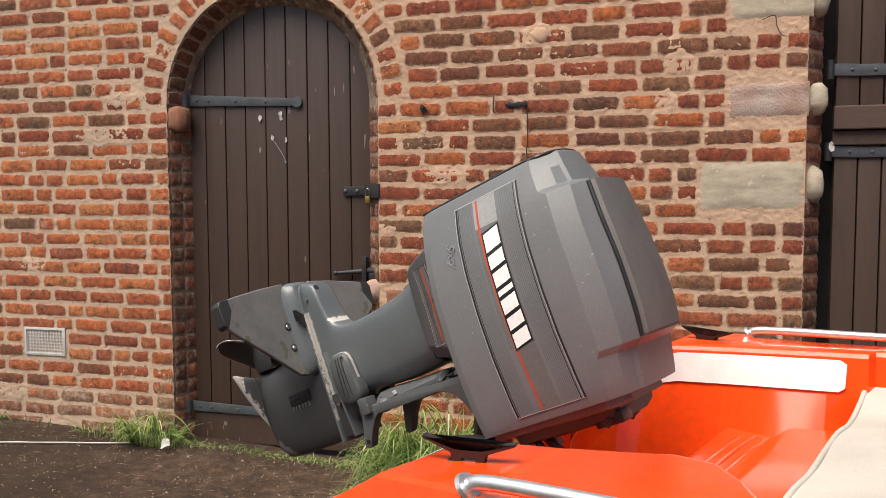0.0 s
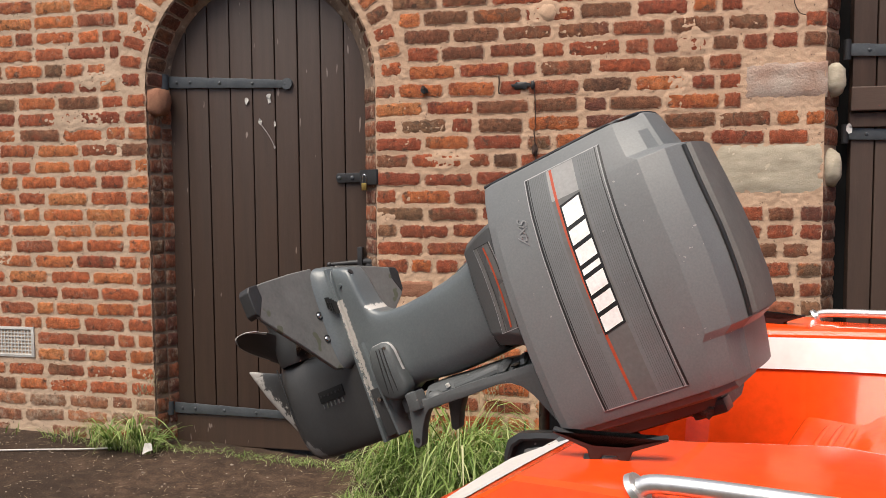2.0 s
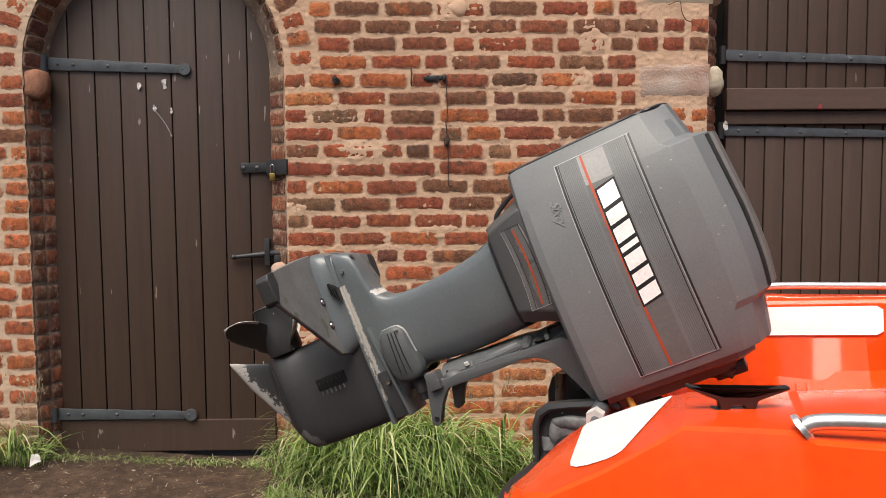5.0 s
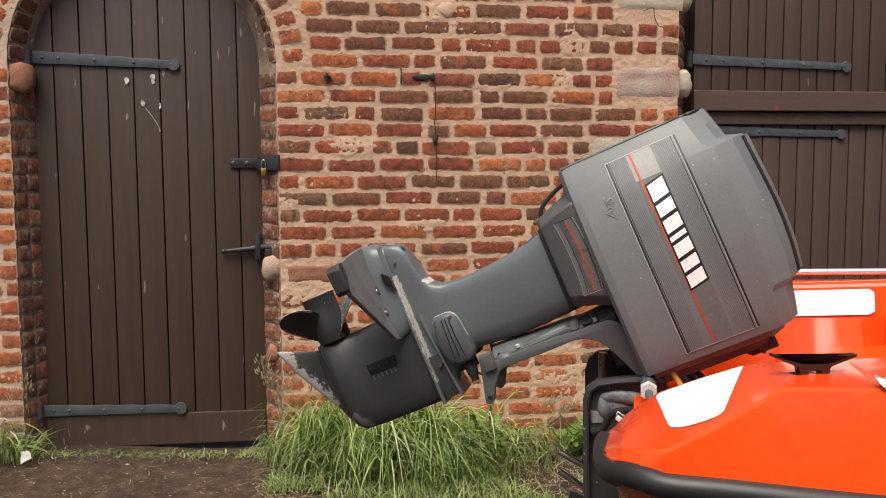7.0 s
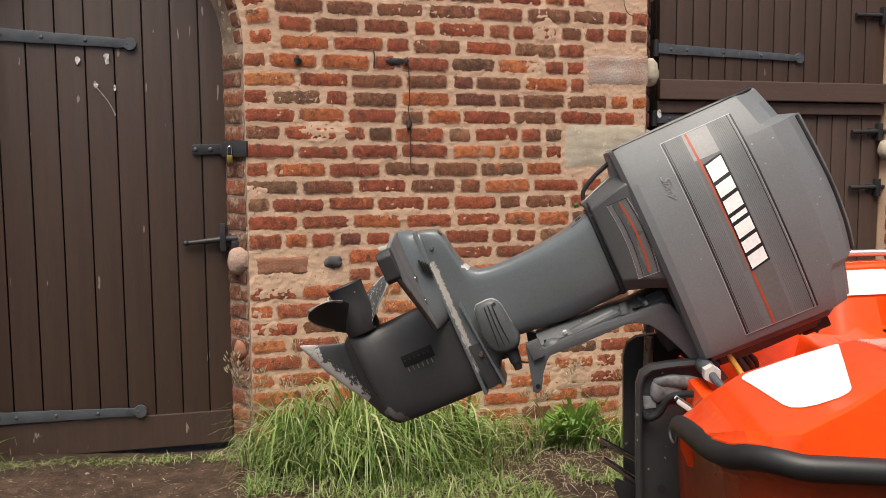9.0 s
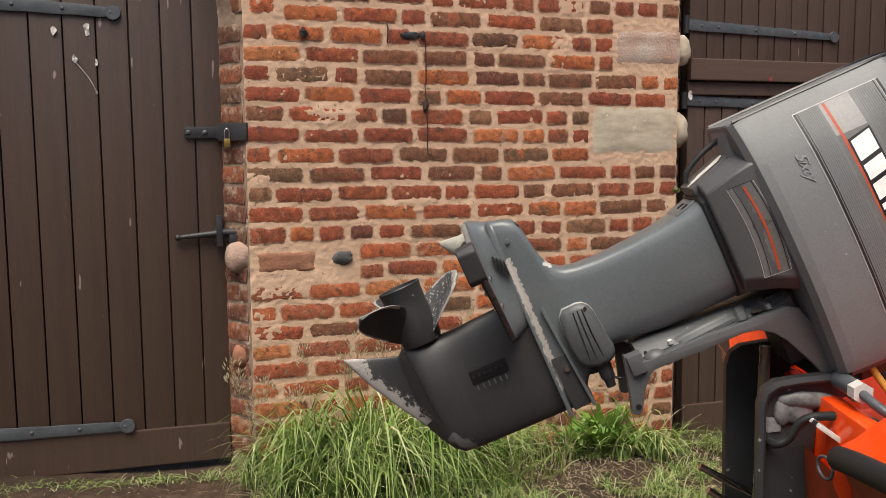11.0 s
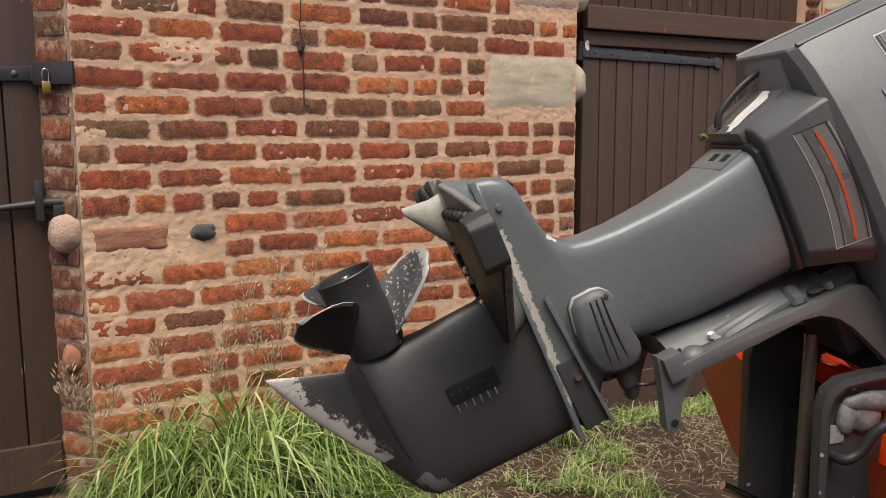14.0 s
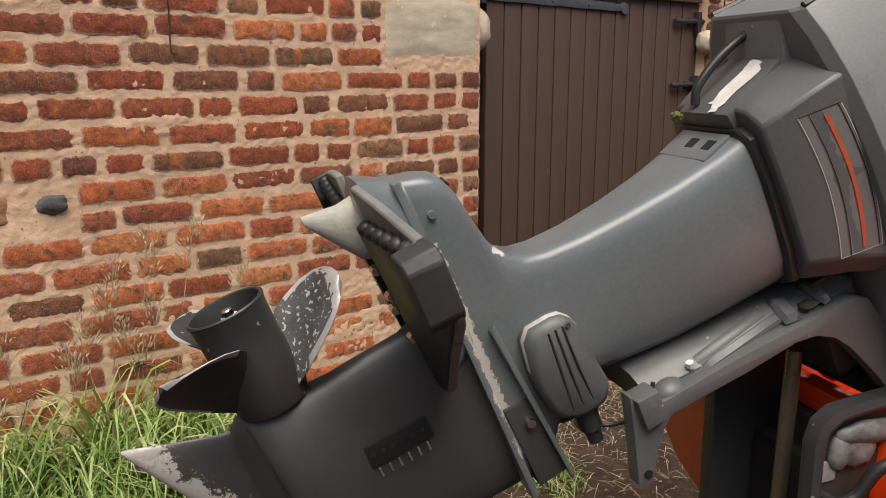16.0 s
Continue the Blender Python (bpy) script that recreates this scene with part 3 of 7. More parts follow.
# ---- doors ----
def strap_hinge(parent, x0, x1, z, y, tall=0.042, drop=0.0, knuckle=0.016):
    """A forged strap with a round end, bolts and a pin at its knuckle."""
    bm = bmesh.new()
    n = 14
    top, bot = [], []
    for i in range(n + 1):
        t = i / n
        x = x0 + (x1 - x0) * t
        half = tall / 2 * (1 - 0.34 * t)
        if t > 0.93:
            half = tall * 0.33 * (1.25 if t < 0.99 else 0.7)
        zc = z + drop * t
        top.append((x, zc + half + 0.0012 * math.sin(i * 2.3)))
        bot.append((x, zc - half + 0.0012 * math.cos(i * 1.7)))
    prism(bm, top + bot[::-1], y - 0.009, y, 0.0018)
    bmesh.ops.create_cone(bm, cap_ends=True, segments=20, radius1=min(0.031, tall * 0.56), radius2=min(0.029, tall * 0.5), depth=0.012, matrix=Matrix.Translation((x1, y - 0.006, z + drop)) @ pose(0, 0, 0, 90))
    hinge = part("strap_hinge", bm, IRON, parent, "dark forged iron strap", smooth=40)
    for t in (0.09, 0.2, 0.45, 0.72, 0.985):
        b2 = bmesh.new()
        bmesh.ops.create_uvsphere(b2, u_segments=10, v_segments=6, radius=0.0085, matrix=Matrix.Translation((x0 + (x1 - x0) * t, y - 0.009, z + drop * t)) @ Matrix.Diagonal((1, 0.6, 1, 1)))
        part("bolt_head", b2, IRON, hinge, smooth=60)
    wide = knuckle > 0.02
    tip = tall * (0.62 if wide else 0.8)
    b3 = rod(bmesh.new(), (x0 - 0.012, y - 0.008 - 0.4 * knuckle * wide, z - tip), (x0 - 0.012, y - 0.008 - 0.4 * knuckle * wide, z + tip), knuckle)
    part("hinge_knuckle" if wide else "hinge_pin", b3, IRON if wide else IRON_DARK, hinge, smooth=40)
    if wide:
        part("hinge_pin", rod(bmesh.new(), (x0 - 0.012, y - 0.008 - 0.4 * knuckle, z + tip - 0.004), (x0 - 0.012, y - 0.008 - 0.4 * knuckle, z + tip + 0.012), 0.013), IRON_DARK, hinge, smooth=40)
    return hinge


door = thing("arched_door", "dark brown painted plank door under a round brick arch, shut and padlocked", "door")
rnd = random.Random(4)
PLANKS = 9
edges = [-0.004] + [0.120 + 0.1243 * i for i in range(8)] + [1.112]
for i in range(PLANKS):
    a, b = edges[i] + 0.0028, edges[i + 1] - 0.0028
    bm = bmesh.new()
    y0 = RECESS + rnd.uniform(-0.002, 0.002)
    cols = 6
    outline = [(a, 0.16), (b, 0.16)]
    for j in range(cols + 1):
        x = b + (a - b) * j / cols
        outline.append((x, SPRING - 0.01 + math.sqrt(max(0.0, 0.548 ** 2 - (x - 0.561) ** 2))))
    prism(bm, outline, y0, y0 + 0.04, 0.004)
    part("plank", bm, DOOR_PAINT, door, smooth=35)
bm = bmesh.new()
prism(bm, [(0.012, 0.17), (1.11, 0.17)] + [(0.561 + 0.549 * math.cos(math.pi * i / 20), SPRING - 0.01 + 0.549 * math.sin(math.pi * i / 20)) for i in range(21)], RECESS + 0.03, RECESS + 0.055)
part("backing", bm, DOOR_PAINT, door)
part("kickboard", box_bm(0.012, RECESS - 0.016, 0.158, 1.092, RECESS + 0.002, 0.318, bevel=0.004), DOOR_PAINT, door, "worn bottom board")
strap_hinge(door, 0.012, 0.687, 2.094, RECESS - 0.004, 0.062, -0.030, 0.027)
strap_hinge(door, 0.0, 0.672, 0.357, RECESS - 0.018, 0.058, -0.012, 0.025)


def hasp(parent):
    plate = bmesh.new()
    prism(plate, [(0.945, 1.57), (0.955, 1.556), (1.09, 1.56), (1.09, 1.606), (0.955, 1.606), (0.945, 1.594)], RECESS - 0.012, RECESS - 0.003, 0.002)
    slab(plate, -0.074, -0.006, -0.037, 0.074, 0.006, 0.037, 0.002, m=pose(1.142, 0.034, 1.582, 0, 0, -40))
    slab(plate, 1.075, RECESS - 0.034, 1.556, 1.1, RECESS - 0.004, 1.61, 0.002)
    h_ = part("hasp", plate, IRON_DARK, parent, "black iron hasp", smooth=35)
    for x in (0.962, 1.03):
        b = bmesh.new()
        bmesh.ops.create_uvsphere(b, u_segments=10, v_segments=6, radius=0.011, matrix=Matrix.Translation((x, RECESS - 0.012, 1.582)) @ Matrix.Diagonal((1, 0.6, 1, 1)))
        part("bolt_head", b, IRON, h_, smooth=60)


hasp(door)
lock = thing("padlock", "small brass padlock hanging on the black hasp", "padlock", pose(1.118, 0.032, 1.560))
part("body", box_bm(-0.013, -0.008, -0.043, 0.013, 0.008, -0.006, bevel=0.003), BRASS, lock, "yellow brass body", smooth=40)
part("shackle", tube(bmesh.new(), [(-0.009, 0, -0.008), (-0.009, 0, 0.024), (0, 0, 0.035), (0.009, 0, 0.024), (0.009, 0, -0.008)], 0.0028, 8), STEEL, lock, smooth=60)

bolt = bmesh.new()
rod(bolt, (0.905, RECESS - 0.020, 1.140), (1.10, RECESS - 0.024, 1.156), 0.0085, 0.017)
bmesh.ops.create_uvsphere(bolt, u_segments=10, v_segments=6, radius=0.014, matrix=Matrix.Translation((0.905, RECESS - 0.022, 1.140)))
rod(bolt, (1.10, RECESS - 0.03, 1.158), (1.178, RECESS - 0.07, 1.160), 0.016)
part("slide_bolt", bolt, IRON_DARK, door, "black iron bolt bar", smooth=50)
bm = bmesh.new()
slab(bm, 1.062, RECESS - 0.046, 1.098, 1.088, RECESS - 0.006, 1.232, 0.004)
slab(bm, 1.055, RECESS - 0.026, 1.118, 1.125, RECESS - 0.002, 1.176, 0.004)
slab(bm, 1.115, RECESS - 0.075, 1.112, 1.148, RECESS - 0.02, 1.150, 0.003)
part("bolt_keeper", bm, IRON_DARK, door, smooth=40)


def scrap(name, x, y, z, size, seed, label):
    r = random.Random(seed)
    n = 7
    verts = [(x, y - 0.004, z)]
    for i in range(n):
        a = math.tau * i / n
        k = size * r.uniform(0.45, 1.0)
        verts.append((x + 0.6 * k * math.cos(a), y - r.uniform(0.0, 0.012), z + k * math.sin(a)))
    back = [(v[0], v[1] + 0.0015, v[2]) for v in verts]
    f = [(0, i + 1, (i + 1) % n + 1) for i in range(n)]
    f += [(n + 1 + c, n + 1 + b, n + 1 + a) for a, b, c in f]
    f += [(i + 1, n + 2 + i, n + 2 + (i + 1) % n, (i + 1) % n + 1) for i in range(n)]
    return tagged(part(name, mesh_from(verts + back, f), PAPER), label, "scrap", "white scraps on the door")


for i, (x, z, size) in enumerate([(0.462, 1.985, 0.024), (0.585, 1.995, 0.032), (0.535, 1.875, 0.022), (0.615, 1.865, 0.018), (0.612, 1.742, 0.01)]):
    scrap("feather_scrap", x, RECESS - 0.002, z, size, i, "torn white scrap stuck in cobweb on the brown door")
part("cobweb_string", tube(bmesh.new(), [(0.54, RECESS - 0.006, 1.86), (0.585, RECESS - 0.008, 1.80), (0.612, RECESS - 0.006, 1.745)], 0.0012, 5), PAPER, door)

gate = thing("stable_gate", "brown painted plank stable gate in two leaves, closed", "gate")
GY = 0.125
widths = [3.362] + [3.464 + 0.0998 * i for i in range(13)] + [4.795]
for i in range(14):
    a, b = widths[i] + 0.0036, widths[i + 1] - 0.0036
    o = rnd.uniform(-0.0015, 0.0015)
    part("plank", box_bm(a, GY + o, -0.02, b, GY + 0.035 + o, 1.86, bevel=0.0035), GATE_PAINT, gate, smooth=35)
    part("plank", box_bm(a, GY - 0.004 + o, 1.87, b, GY + 0.032 + o, 2.85, bevel=0.0035), GATE_PAINT, gate, smooth=35)
part("backing", box_bm(3.366, GY + 0.034, -0.03, 4.80, GY + 0.06, 2.85), GATE_PAINT, gate)
part("upper_rail", box_bm(3.352, GY - 0.045, 1.850, 4.79, GY - 0.004, 1.957, bevel=0.006), RAIL_PAINT, gate, "red-brown rail with chipped paint")
part("lower_rail", box_bm(3.352, GY - 0.022, 1.780, 4.79, GY - 0.0, 1.845, bevel=0.005), GATE_PAINT, gate)
part("bottom_rail", box_bm(3.36, GY - 0.018, 0.0, 4.79, GY, 0.19, bevel=0.005), GATE_PAINT, gate)
# added black strip: stands for the deep shade between jamb and gate
part("gap_shade_strip", box_bm(3.26, GY + 0.07, -0.03, 3.42, GY + 0.12, 2.85), PITCH_BLACK, gate, "black strip added as the shade in the gap beside the gate")
strap_hinge(gate, 3.35, 4.225, 2.122, GY - 0.006, 0.055, -0.03)
strap_hinge(gate, 3.35, 4.21, 1.752, GY - 0.001, 0.052, -0.022)
for z in (2.342, 1.685, 1.365):
    bm = rod(bmesh.new(), (4.58, GY - 0.02, z), (4.87, GY - 0.02, z + 0.005), 0.012)
    slab(bm, 4.75, GY - 0.034, z - 0.05, 4.78, GY - 0.002, z + 0.05, 0.003)
    slab(bm, 4.7, GY - 0.012, z - 0.022, 4.79, GY, z + 0.022, 0.003)
    part("slide_bolt", bm, IRON_DARK, gate, smooth=45)
rag = scrap("rag_scrap", 3.345, 0.075, 1.775, 0.030, 41, "grey rag scrap caught on the gate hinge")

# ---- quoins, pintle stones ----
def block_stone(x0, z0, x1, z1, seed, material, parent, name="quoin"):
    nx, nz = 14, 8
    bm = bmesh.new()
    grid = []
    for j in range(nz + 1):
        row = []
        for i in range(nx + 1):
            u, v = i / nx, j / nz
            e = min(u, 1 - u, 0.5) * (x1 - x0), min(v, 1 - v) * (z1 - z0)
            edge = min(e)
            y = -0.0105 - 0.004 * noise.noise((u * 5, v * 4, seed)) - 0.002 * noise.noise((u * 15, v * 12, seed))
            if edge < 0.006:
                y += 0.007 * (1 - edge / 0.006)
            wob = 0.005 * noise.noise((u * 6, v * 6, seed + 4))
            row.append(bm.verts.new((x0 + (x1 - x0) * u + wob, y, z0 + (z1 - z0) * v + wob)))
        grid.append(row)
    for j in range(nz):
        for i in range(nx):
            bm.faces.new((grid[j][i], grid[j][i + 1], grid[j + 1][i + 1], grid[j + 1][i]))
    rim = [grid[0][i] for i in range(nx + 1)] + [grid[j][nx] for j in range(1, nz + 1)] + [grid[nz][i] for i in range(nx - 1, -1, -1)] + [grid[j][0] for j in range(nz - 1, 0, -1)]
    back = [bm.verts.new((v.co.x, 0.06, v.co.z)) for v in rim]
    for i in range(len(rim)):
        bm.faces.new((rim[i - 1], rim[i], back[i], back[i - 1]))
    bm.faces.new(back)
    return part(name, bm, material, parent, smooth=60)


for i, st in enumerate(STONES):
    tagged(block_stone(*st, i, (STONE, STONE_RED, STONE)[i], W_MID), ("pale dressed sandstone quoin", "weathered reddish quoin", "pale sandstone quoin")[i])
block_stone(4.84, 1.50, 5.12, 1.62, 8, STONE, W_RIGHT)
block_stone(4.84, 2.0, 5.2, 2.2, 9, STONE, W_RIGHT)
block_stone(4.84, 1.02, 5.1, 1.15, 10, STONE, W_RIGHT)
for x, y, z, sx, sy, sz, m, par in ((3.262, 0.055, 1.60, 0.055, 0.055, 0.085, STONE, W_MID), (3.268, 0.055, 1.985, 0.055, 0.055, 0.078, STONE, W_MID), (3.27, 0.055, 2.43, 0.05, 0.055, 0.08, STONE, W_MID),
                                    (1.155, 0.045, 1.055, 0.062, 0.058, 0.07, STONE_RED, W_MID), (-0.008, 0.040, 1.985, 0.058, 0.055, 0.072, STONE_BROWN, W_LEFT), (1.15, 0.06, 0.62, 0.04, 0.05, 0.05, STONE_BROWN, W_MID), (4.80, 0.06, 1.585, 0.05, 0.05, 0.06, STONE, W_RIGHT)):
    part("pintle_stone", rounded(bmesh.new(), (x, y + 0.012, z), sx, sy, sz, 0.16, x + z, 3, 0.62 if x < 0 else 0.85), m, par, "rounded stone holding the hinge pin", smooth=60)
tagged(block_stone(1.225, 0.985, 1.47, 1.075, 21, STONE_BROWN, W_MID, "stone"), "worn reddish brown stone")
part("stone", rounded(bmesh.new(), (1.588, -0.004, 1.04), 0.047, 0.02, 0.03, 0.3, 3, 3), COBBLE, W_MID, "dark rounded cobble in the mortar", smooth=60)
part("stone", rounded(bmesh.new(), (2.02, 0.004, 2.33), 0.055, 0.02, 0.05, 0.2, 5, 3), MORTAR, W_MID, "pale round stone", smooth=60)

# ---- iron hook, wire, vent ----
hook = thing("wall_hook", "rusty iron wall bracket with a dangling wire on the brick wall", "hook")
bm = bmesh.new()
slab(bm, 1.855, -0.018, 1.992, 1.945, -0.008, 2.006, 0.003, jitter=0.005)
rounded(bm, (1.90, -0.010, 1.998), 0.040, 0.008, 0.018, 0.7, 3, 2)
rounded(bm, (1.955, -0.016, 2.0), 0.010, 0.010, 0.022, 0.5, 6, 2)
part("pin", tube(bmesh.new(), [(1.797, -0.014, 2.045), (1.800, -0.022, 2.02), (1.797, -0.020, 1.975), (1.800, -0.012, 1.965)], 0.0035, 6), RUST, hook)
part("bracket", bm, IRON_DARK, hook, smooth=40)
part("wire", tube(bmesh.new(), [(1.965, -0.02, 1.985), (1.968, -0.018, 1.9), (1.967, -0.018, 1.8), (1.962, -0.018, 1.79), (1.966, -0.018, 1.74), (1.972, -0.018, 1.62), (1.971, -0.018, 1.51), (1.976, -0.018, 1.486), (1.992, -0.018, 1.482)], 0.0026, 6), RUST, hook)
part("wire_knot", rounded(bmesh.new(), (1.965, -0.018, 1.70), 0.014, 0.01, 0.03, 0.6, 2, 2), RUST, hook)
nail = thing("wall_nail", "rusty nail with frayed twine in a brick joint", "nail", pose(1.437, 0, 2.0))
part("nail", rod(bmesh.new(), (0, 0.01, 0), (0, -0.035, 0.004), 0.006, 0.009, 8), RUST, nail)
part("twine", rounded(bmesh.new(), (0.002, -0.02, -0.01), 0.016, 0.012, 0.018, 0.9, 7, 2), IRON_DARK, nail)
loop = thing("wire_loop", "thin wire loop hanging from the brick wall", "wire", pose(3.06, -0.02, 2.31))
part("wire", tube(bmesh.new(), [(-0.03, 0, 0.03), (0.02, 0, 0.045), (0.03, 0, 0.0), (0.05, 0, -0.04), (0.075, 0, -0.05)], 0.002, 6), RUST, loop)

vent = thing("air_vent", "square perforated metal air vent set low in the brick wall", "vent", pose(-0.9, -0.012, 0.706))
part("frame", loft(bmesh.new(), [[(-0.142, 0.03, -0.083), (0.142, 0.03, -0.083), (0.142, 0.03, 0.083), (-0.142, 0.03, 0.083)], [(-0.142, 0, -0.083), (0.142, 0, -0.083), (0.142, 0, 0.083), (-0.142, 0, 0.083)],
                                   [(-0.128, -0.003, -0.07), (0.128, -0.003, -0.07), (0.128, -0.003, 0.07), (-0.128, -0.003, 0.07)], [(-0.128, 0.02, -0.07), (0.128, 0.02, -0.07), (0.128, 0.02, 0.07), (-0.128, 0.02, 0.07)]], caps=False), ZINC, vent, smooth=30)
part("back", box_bm(-0.13, 0.022, -0.072, 0.13, 0.026, 0.072), IRON_DARK, vent)
for i in range(13):
    x = -0.126 + 0.021 * i
    part("bar", box_bm(x - 0.0030, 0.002, -0.07, x + 0.0030, 0.008, 0.07), ZINC, vent)
for j in range(8):
    z = -0.067 + 0.0192 * j
    part("bar", box_bm(-0.128, 0.0015, z - 0.0030, 0.128, 0.0075, z + 0.0030), ZINC, vent)

# ---- outboard motor: its own axes are forward, across, and up along the leg ----
TH, TI = radians(-20.0), radians(23.8)
AHEAD = Vector((math.cos(TH), math.sin(TH), 0))
NEARBY = Vector((math.sin(TH), -math.cos(TH), 0))
LEG_UP = math.cos(TI) * AHEAD + math.sin(TI) * Vector((0, 0, 1))
LEG_FWD = math.sin(TI) * AHEAD - math.cos(TI) * Vector((0, 0, 1))
ORIGIN = Vector((1.5953, -1.7872, 0.9586))


def axes(x, y, z, at):
    m = Matrix((x, y, z)).transposed().to_4x4()
    m.translation = at
    return m


MOTOR_AT = axes(LEG_FWD, -NEARBY, LEG_UP, ORIGIN + 0.02 * NEARBY)
BOAT_AT = axes(AHEAD, -NEARBY, Vector((0, 0, 1)), Vector((ORIGIN.x, ORIGIN.y, 0)) + 0.07 * NEARBY)
motor = thing("outboard_motor", "grey outboard motor with red stripe decals, tilted up on a transom", "outboard motor", MOTOR_AT)

SIDE = [(-0.290, 0.098), (-0.255, 0.122), (-0.21, 0.142), (-0.175, 0.155), (-0.1, 0.173), (0.0, 0.184), (0.1, 0.186), (0.2, 0.178), (0.24, 0.172), (0.265, 0.163)]
S_TOP = [(-0.290, 1.046), (-0.205, 1.062), (-0.19, 1.082), (0.0, 1.090), (0.16, 1.082), (0.172, 1.070), (0.265, 1.054)]
C_TOP = [(-0.290, 1.086), (-0.205, 1.106), (-0.192, 1.144), (0.0, 1.152), (0.1, 1.146), (0.163, 1.136), (0.176, 1.112), (0.265, 1.092)]


def side_n(f, u):
    return interp(f, SIDE) - interp(u, [(0.70, 0.0), (0.985, 0.004), (1.09, 0.018)])


def cowl_ring(f, grow=0.0):
    n, s, c = interp(f, SIDE), interp(f, S_TOP), interp(f, C_TOP)
    s -= 0.018
    half = [(n - 0.022, 0.702), (n - 0.004, 0.712), (n, 0.73), (n - 0.0022, 0.86), (n - 0.004, 0.985), (n - 0.009, s), (n - 0.032, s + 0.62 * (c - s)), (0.60 * n, c - 0.008), (0.55 * n, c), (0.3 * n, c + 0.006), (0, c + 0.008)]
    return [(f, -a, b) for a, b in half] + [(f, a, b) for a, b in half[-2::-1]]


stations = [-0.288, -0.284, -0.25, -0.206, -0.2045, -0.1915, -0.19, -0.14, -0.09, -0.03, 0.03, 0.09, 0.13, 0.1615, 0.163, 0.1755, 0.177, 0.22, 0.25, 0.262]
rings = [cowl_ring(f) for f in stations]
rings[0] = [(f, 0.985 * y, 0.9 + 0.99 * (z - 0.9)) for f, y, z in rings[0]]
cowl = part("cowl", loft(bmesh.new(), rings), GRAPHITE, motor, "dark grey plastic cowl", smooth=13)
bm = bmesh.new()
cap = []
for f in (-0.188, -0.12, -0.05, 0.03, 0.1, 0.158):
    n, c = interp(f, SIDE), interp(f, C_TOP)
    cap.append([(f, -0.535 * n, c + 0.001), (f, -0.51 * n, c + 0.010), (f, -0.3 * n, c + 0.016), (f, 0, c + 0.018), (f, 0.3 * n, c + 0.016), (f, 0.51 * n, c + 0.010), (f, 0.535 * n, c + 0.001)])
part("top_cap", loft(bm, cap), GRAPHITE_TOP, cowl, "scuffed raised top of the cowl", smooth=30)
for sgn in (-1, 1):
    pts = [(f, sgn * 0.575 * interp(f, SIDE), interp(f, C_TOP) - 0.0022) for f in np.linspace(-0.186, 0.16, 9)]
    part("seam", tube(bmesh.new(), pts, 0.0048, 8), BLACK, cowl, "black rubber seam")
    pts = [(f, sgn * (side_n(f, u) + 0.0005), u) for f, u in ((0.2, 0.708), (0.1, 0.706), (0.0, 0.704), (-0.1, 0.704), (-0.2, 0.703), (-0.284, 0.703))]
part("aft_seal", tube(bmesh.new(), [(-0.2885, -0.094, 0.712), (-0.2895, -0.09, 0.85), (-0.2895, -0.087, 1.0), (-0.2885, -0.07, 1.062), (-0.288, -0.03, 1.086), (-0.288, 0.03, 1.086), (-0.2885, 0.07, 1.062), (-0.2895, 0.087, 1.0), (-0.2895, 0.09, 0.85), (-0.2885, 0.094, 0.712)], 0.0045, 6), BLACK, cowl, "black rubber seal")
softened(cowl, 0.0045, 13)
front = bmesh.new()
loft(front, [[(f, -w, 0.725), (f, -w - 0.004, 0.86), (f, -w, 1.02), (f, -0.6 * w, 1.055), (f, 0.6 * w, 1.055), (f, w, 1.02), (f, w + 0.004, 0.86), (f, w, 0.725)] for f, w in ((0.258, 0.148), (0.276, 0.142), (0.282, 0.13))])
part("front_panel", front, GRAPHITE_TOP, cowl, "scuffed front of the cowl", smooth=30)
pan = bmesh.new()
loft(pan, [[(0.262, -w, u), (0.300, -0.86 * w, u), (0.312, -0.4 * w, u), (0.312, 0.4 * w, u), (0.300, 0.86 * w, u), (0.262, w, u)] for u, w in ((0.722, 0.10), (0.745, 0.145), (0.86, 0.150), (0.985, 0.135), (1.02, 0.10))])
part("lower_pan", pan, IRON_DARK, motor, "oily black engine pan", smooth=40)
for i, (f, y, u, r) in enumerate(((0.303, -0.06, 0.955, 0.014), (0.306, 0.02, 0.99, 0.018), (0.300, -0.10, 0.985, 0.015), (0.3, 0.08, 0.93, 0.02))):
    part("debris", rounded(bmesh.new(), (f, y, u), 0.018, r, r, 0.8, i, 2), MUD, motor, "caked dead leaves and dirt", smooth=60)
part("latch_box", box_bm(0.290, -0.10, 0.955, 0.318, -0.05, 1.025, bevel=0.006), BLACK, motor, smooth=35)


def on_side(f, u, off):
    return (f, -(side_n(f, u) + off), u)


def decal(name, corners, material, parent, off, n=8, label=""):
    """A thin film on the cowl's near side between four corners (forward, up)."""
    verts, faces = [], []
    (a0, b0), (a1, b1), (a2, b2), (a3, b3) = corners
    for i in range(n + 1):
        t = i / n
        p, q = (a0 + (a1 - a0) * t, b0 + (b1 - b0) * t), (a3 + (a2 - a3) * t, b3 + (b2 - b3) * t)
        for j in range(5):
            s = j / 4
            verts.append(on_side(p[0] + (q[0] - p[0]) * s, p[1] + (q[1] - p[1]) * s, off))
    for i in range(n):
        for j in range(4):
            a = 5 * i + j
            faces.append((a, a + 1, a + 6, a + 5))
    return part(name, mesh_from(verts, faces), material, parent, label, smooth=60)


def strip(f0, f1, u0, u1):
    return [(f0, u0), (f1, u0), (f1, u1), (f0, u1)]


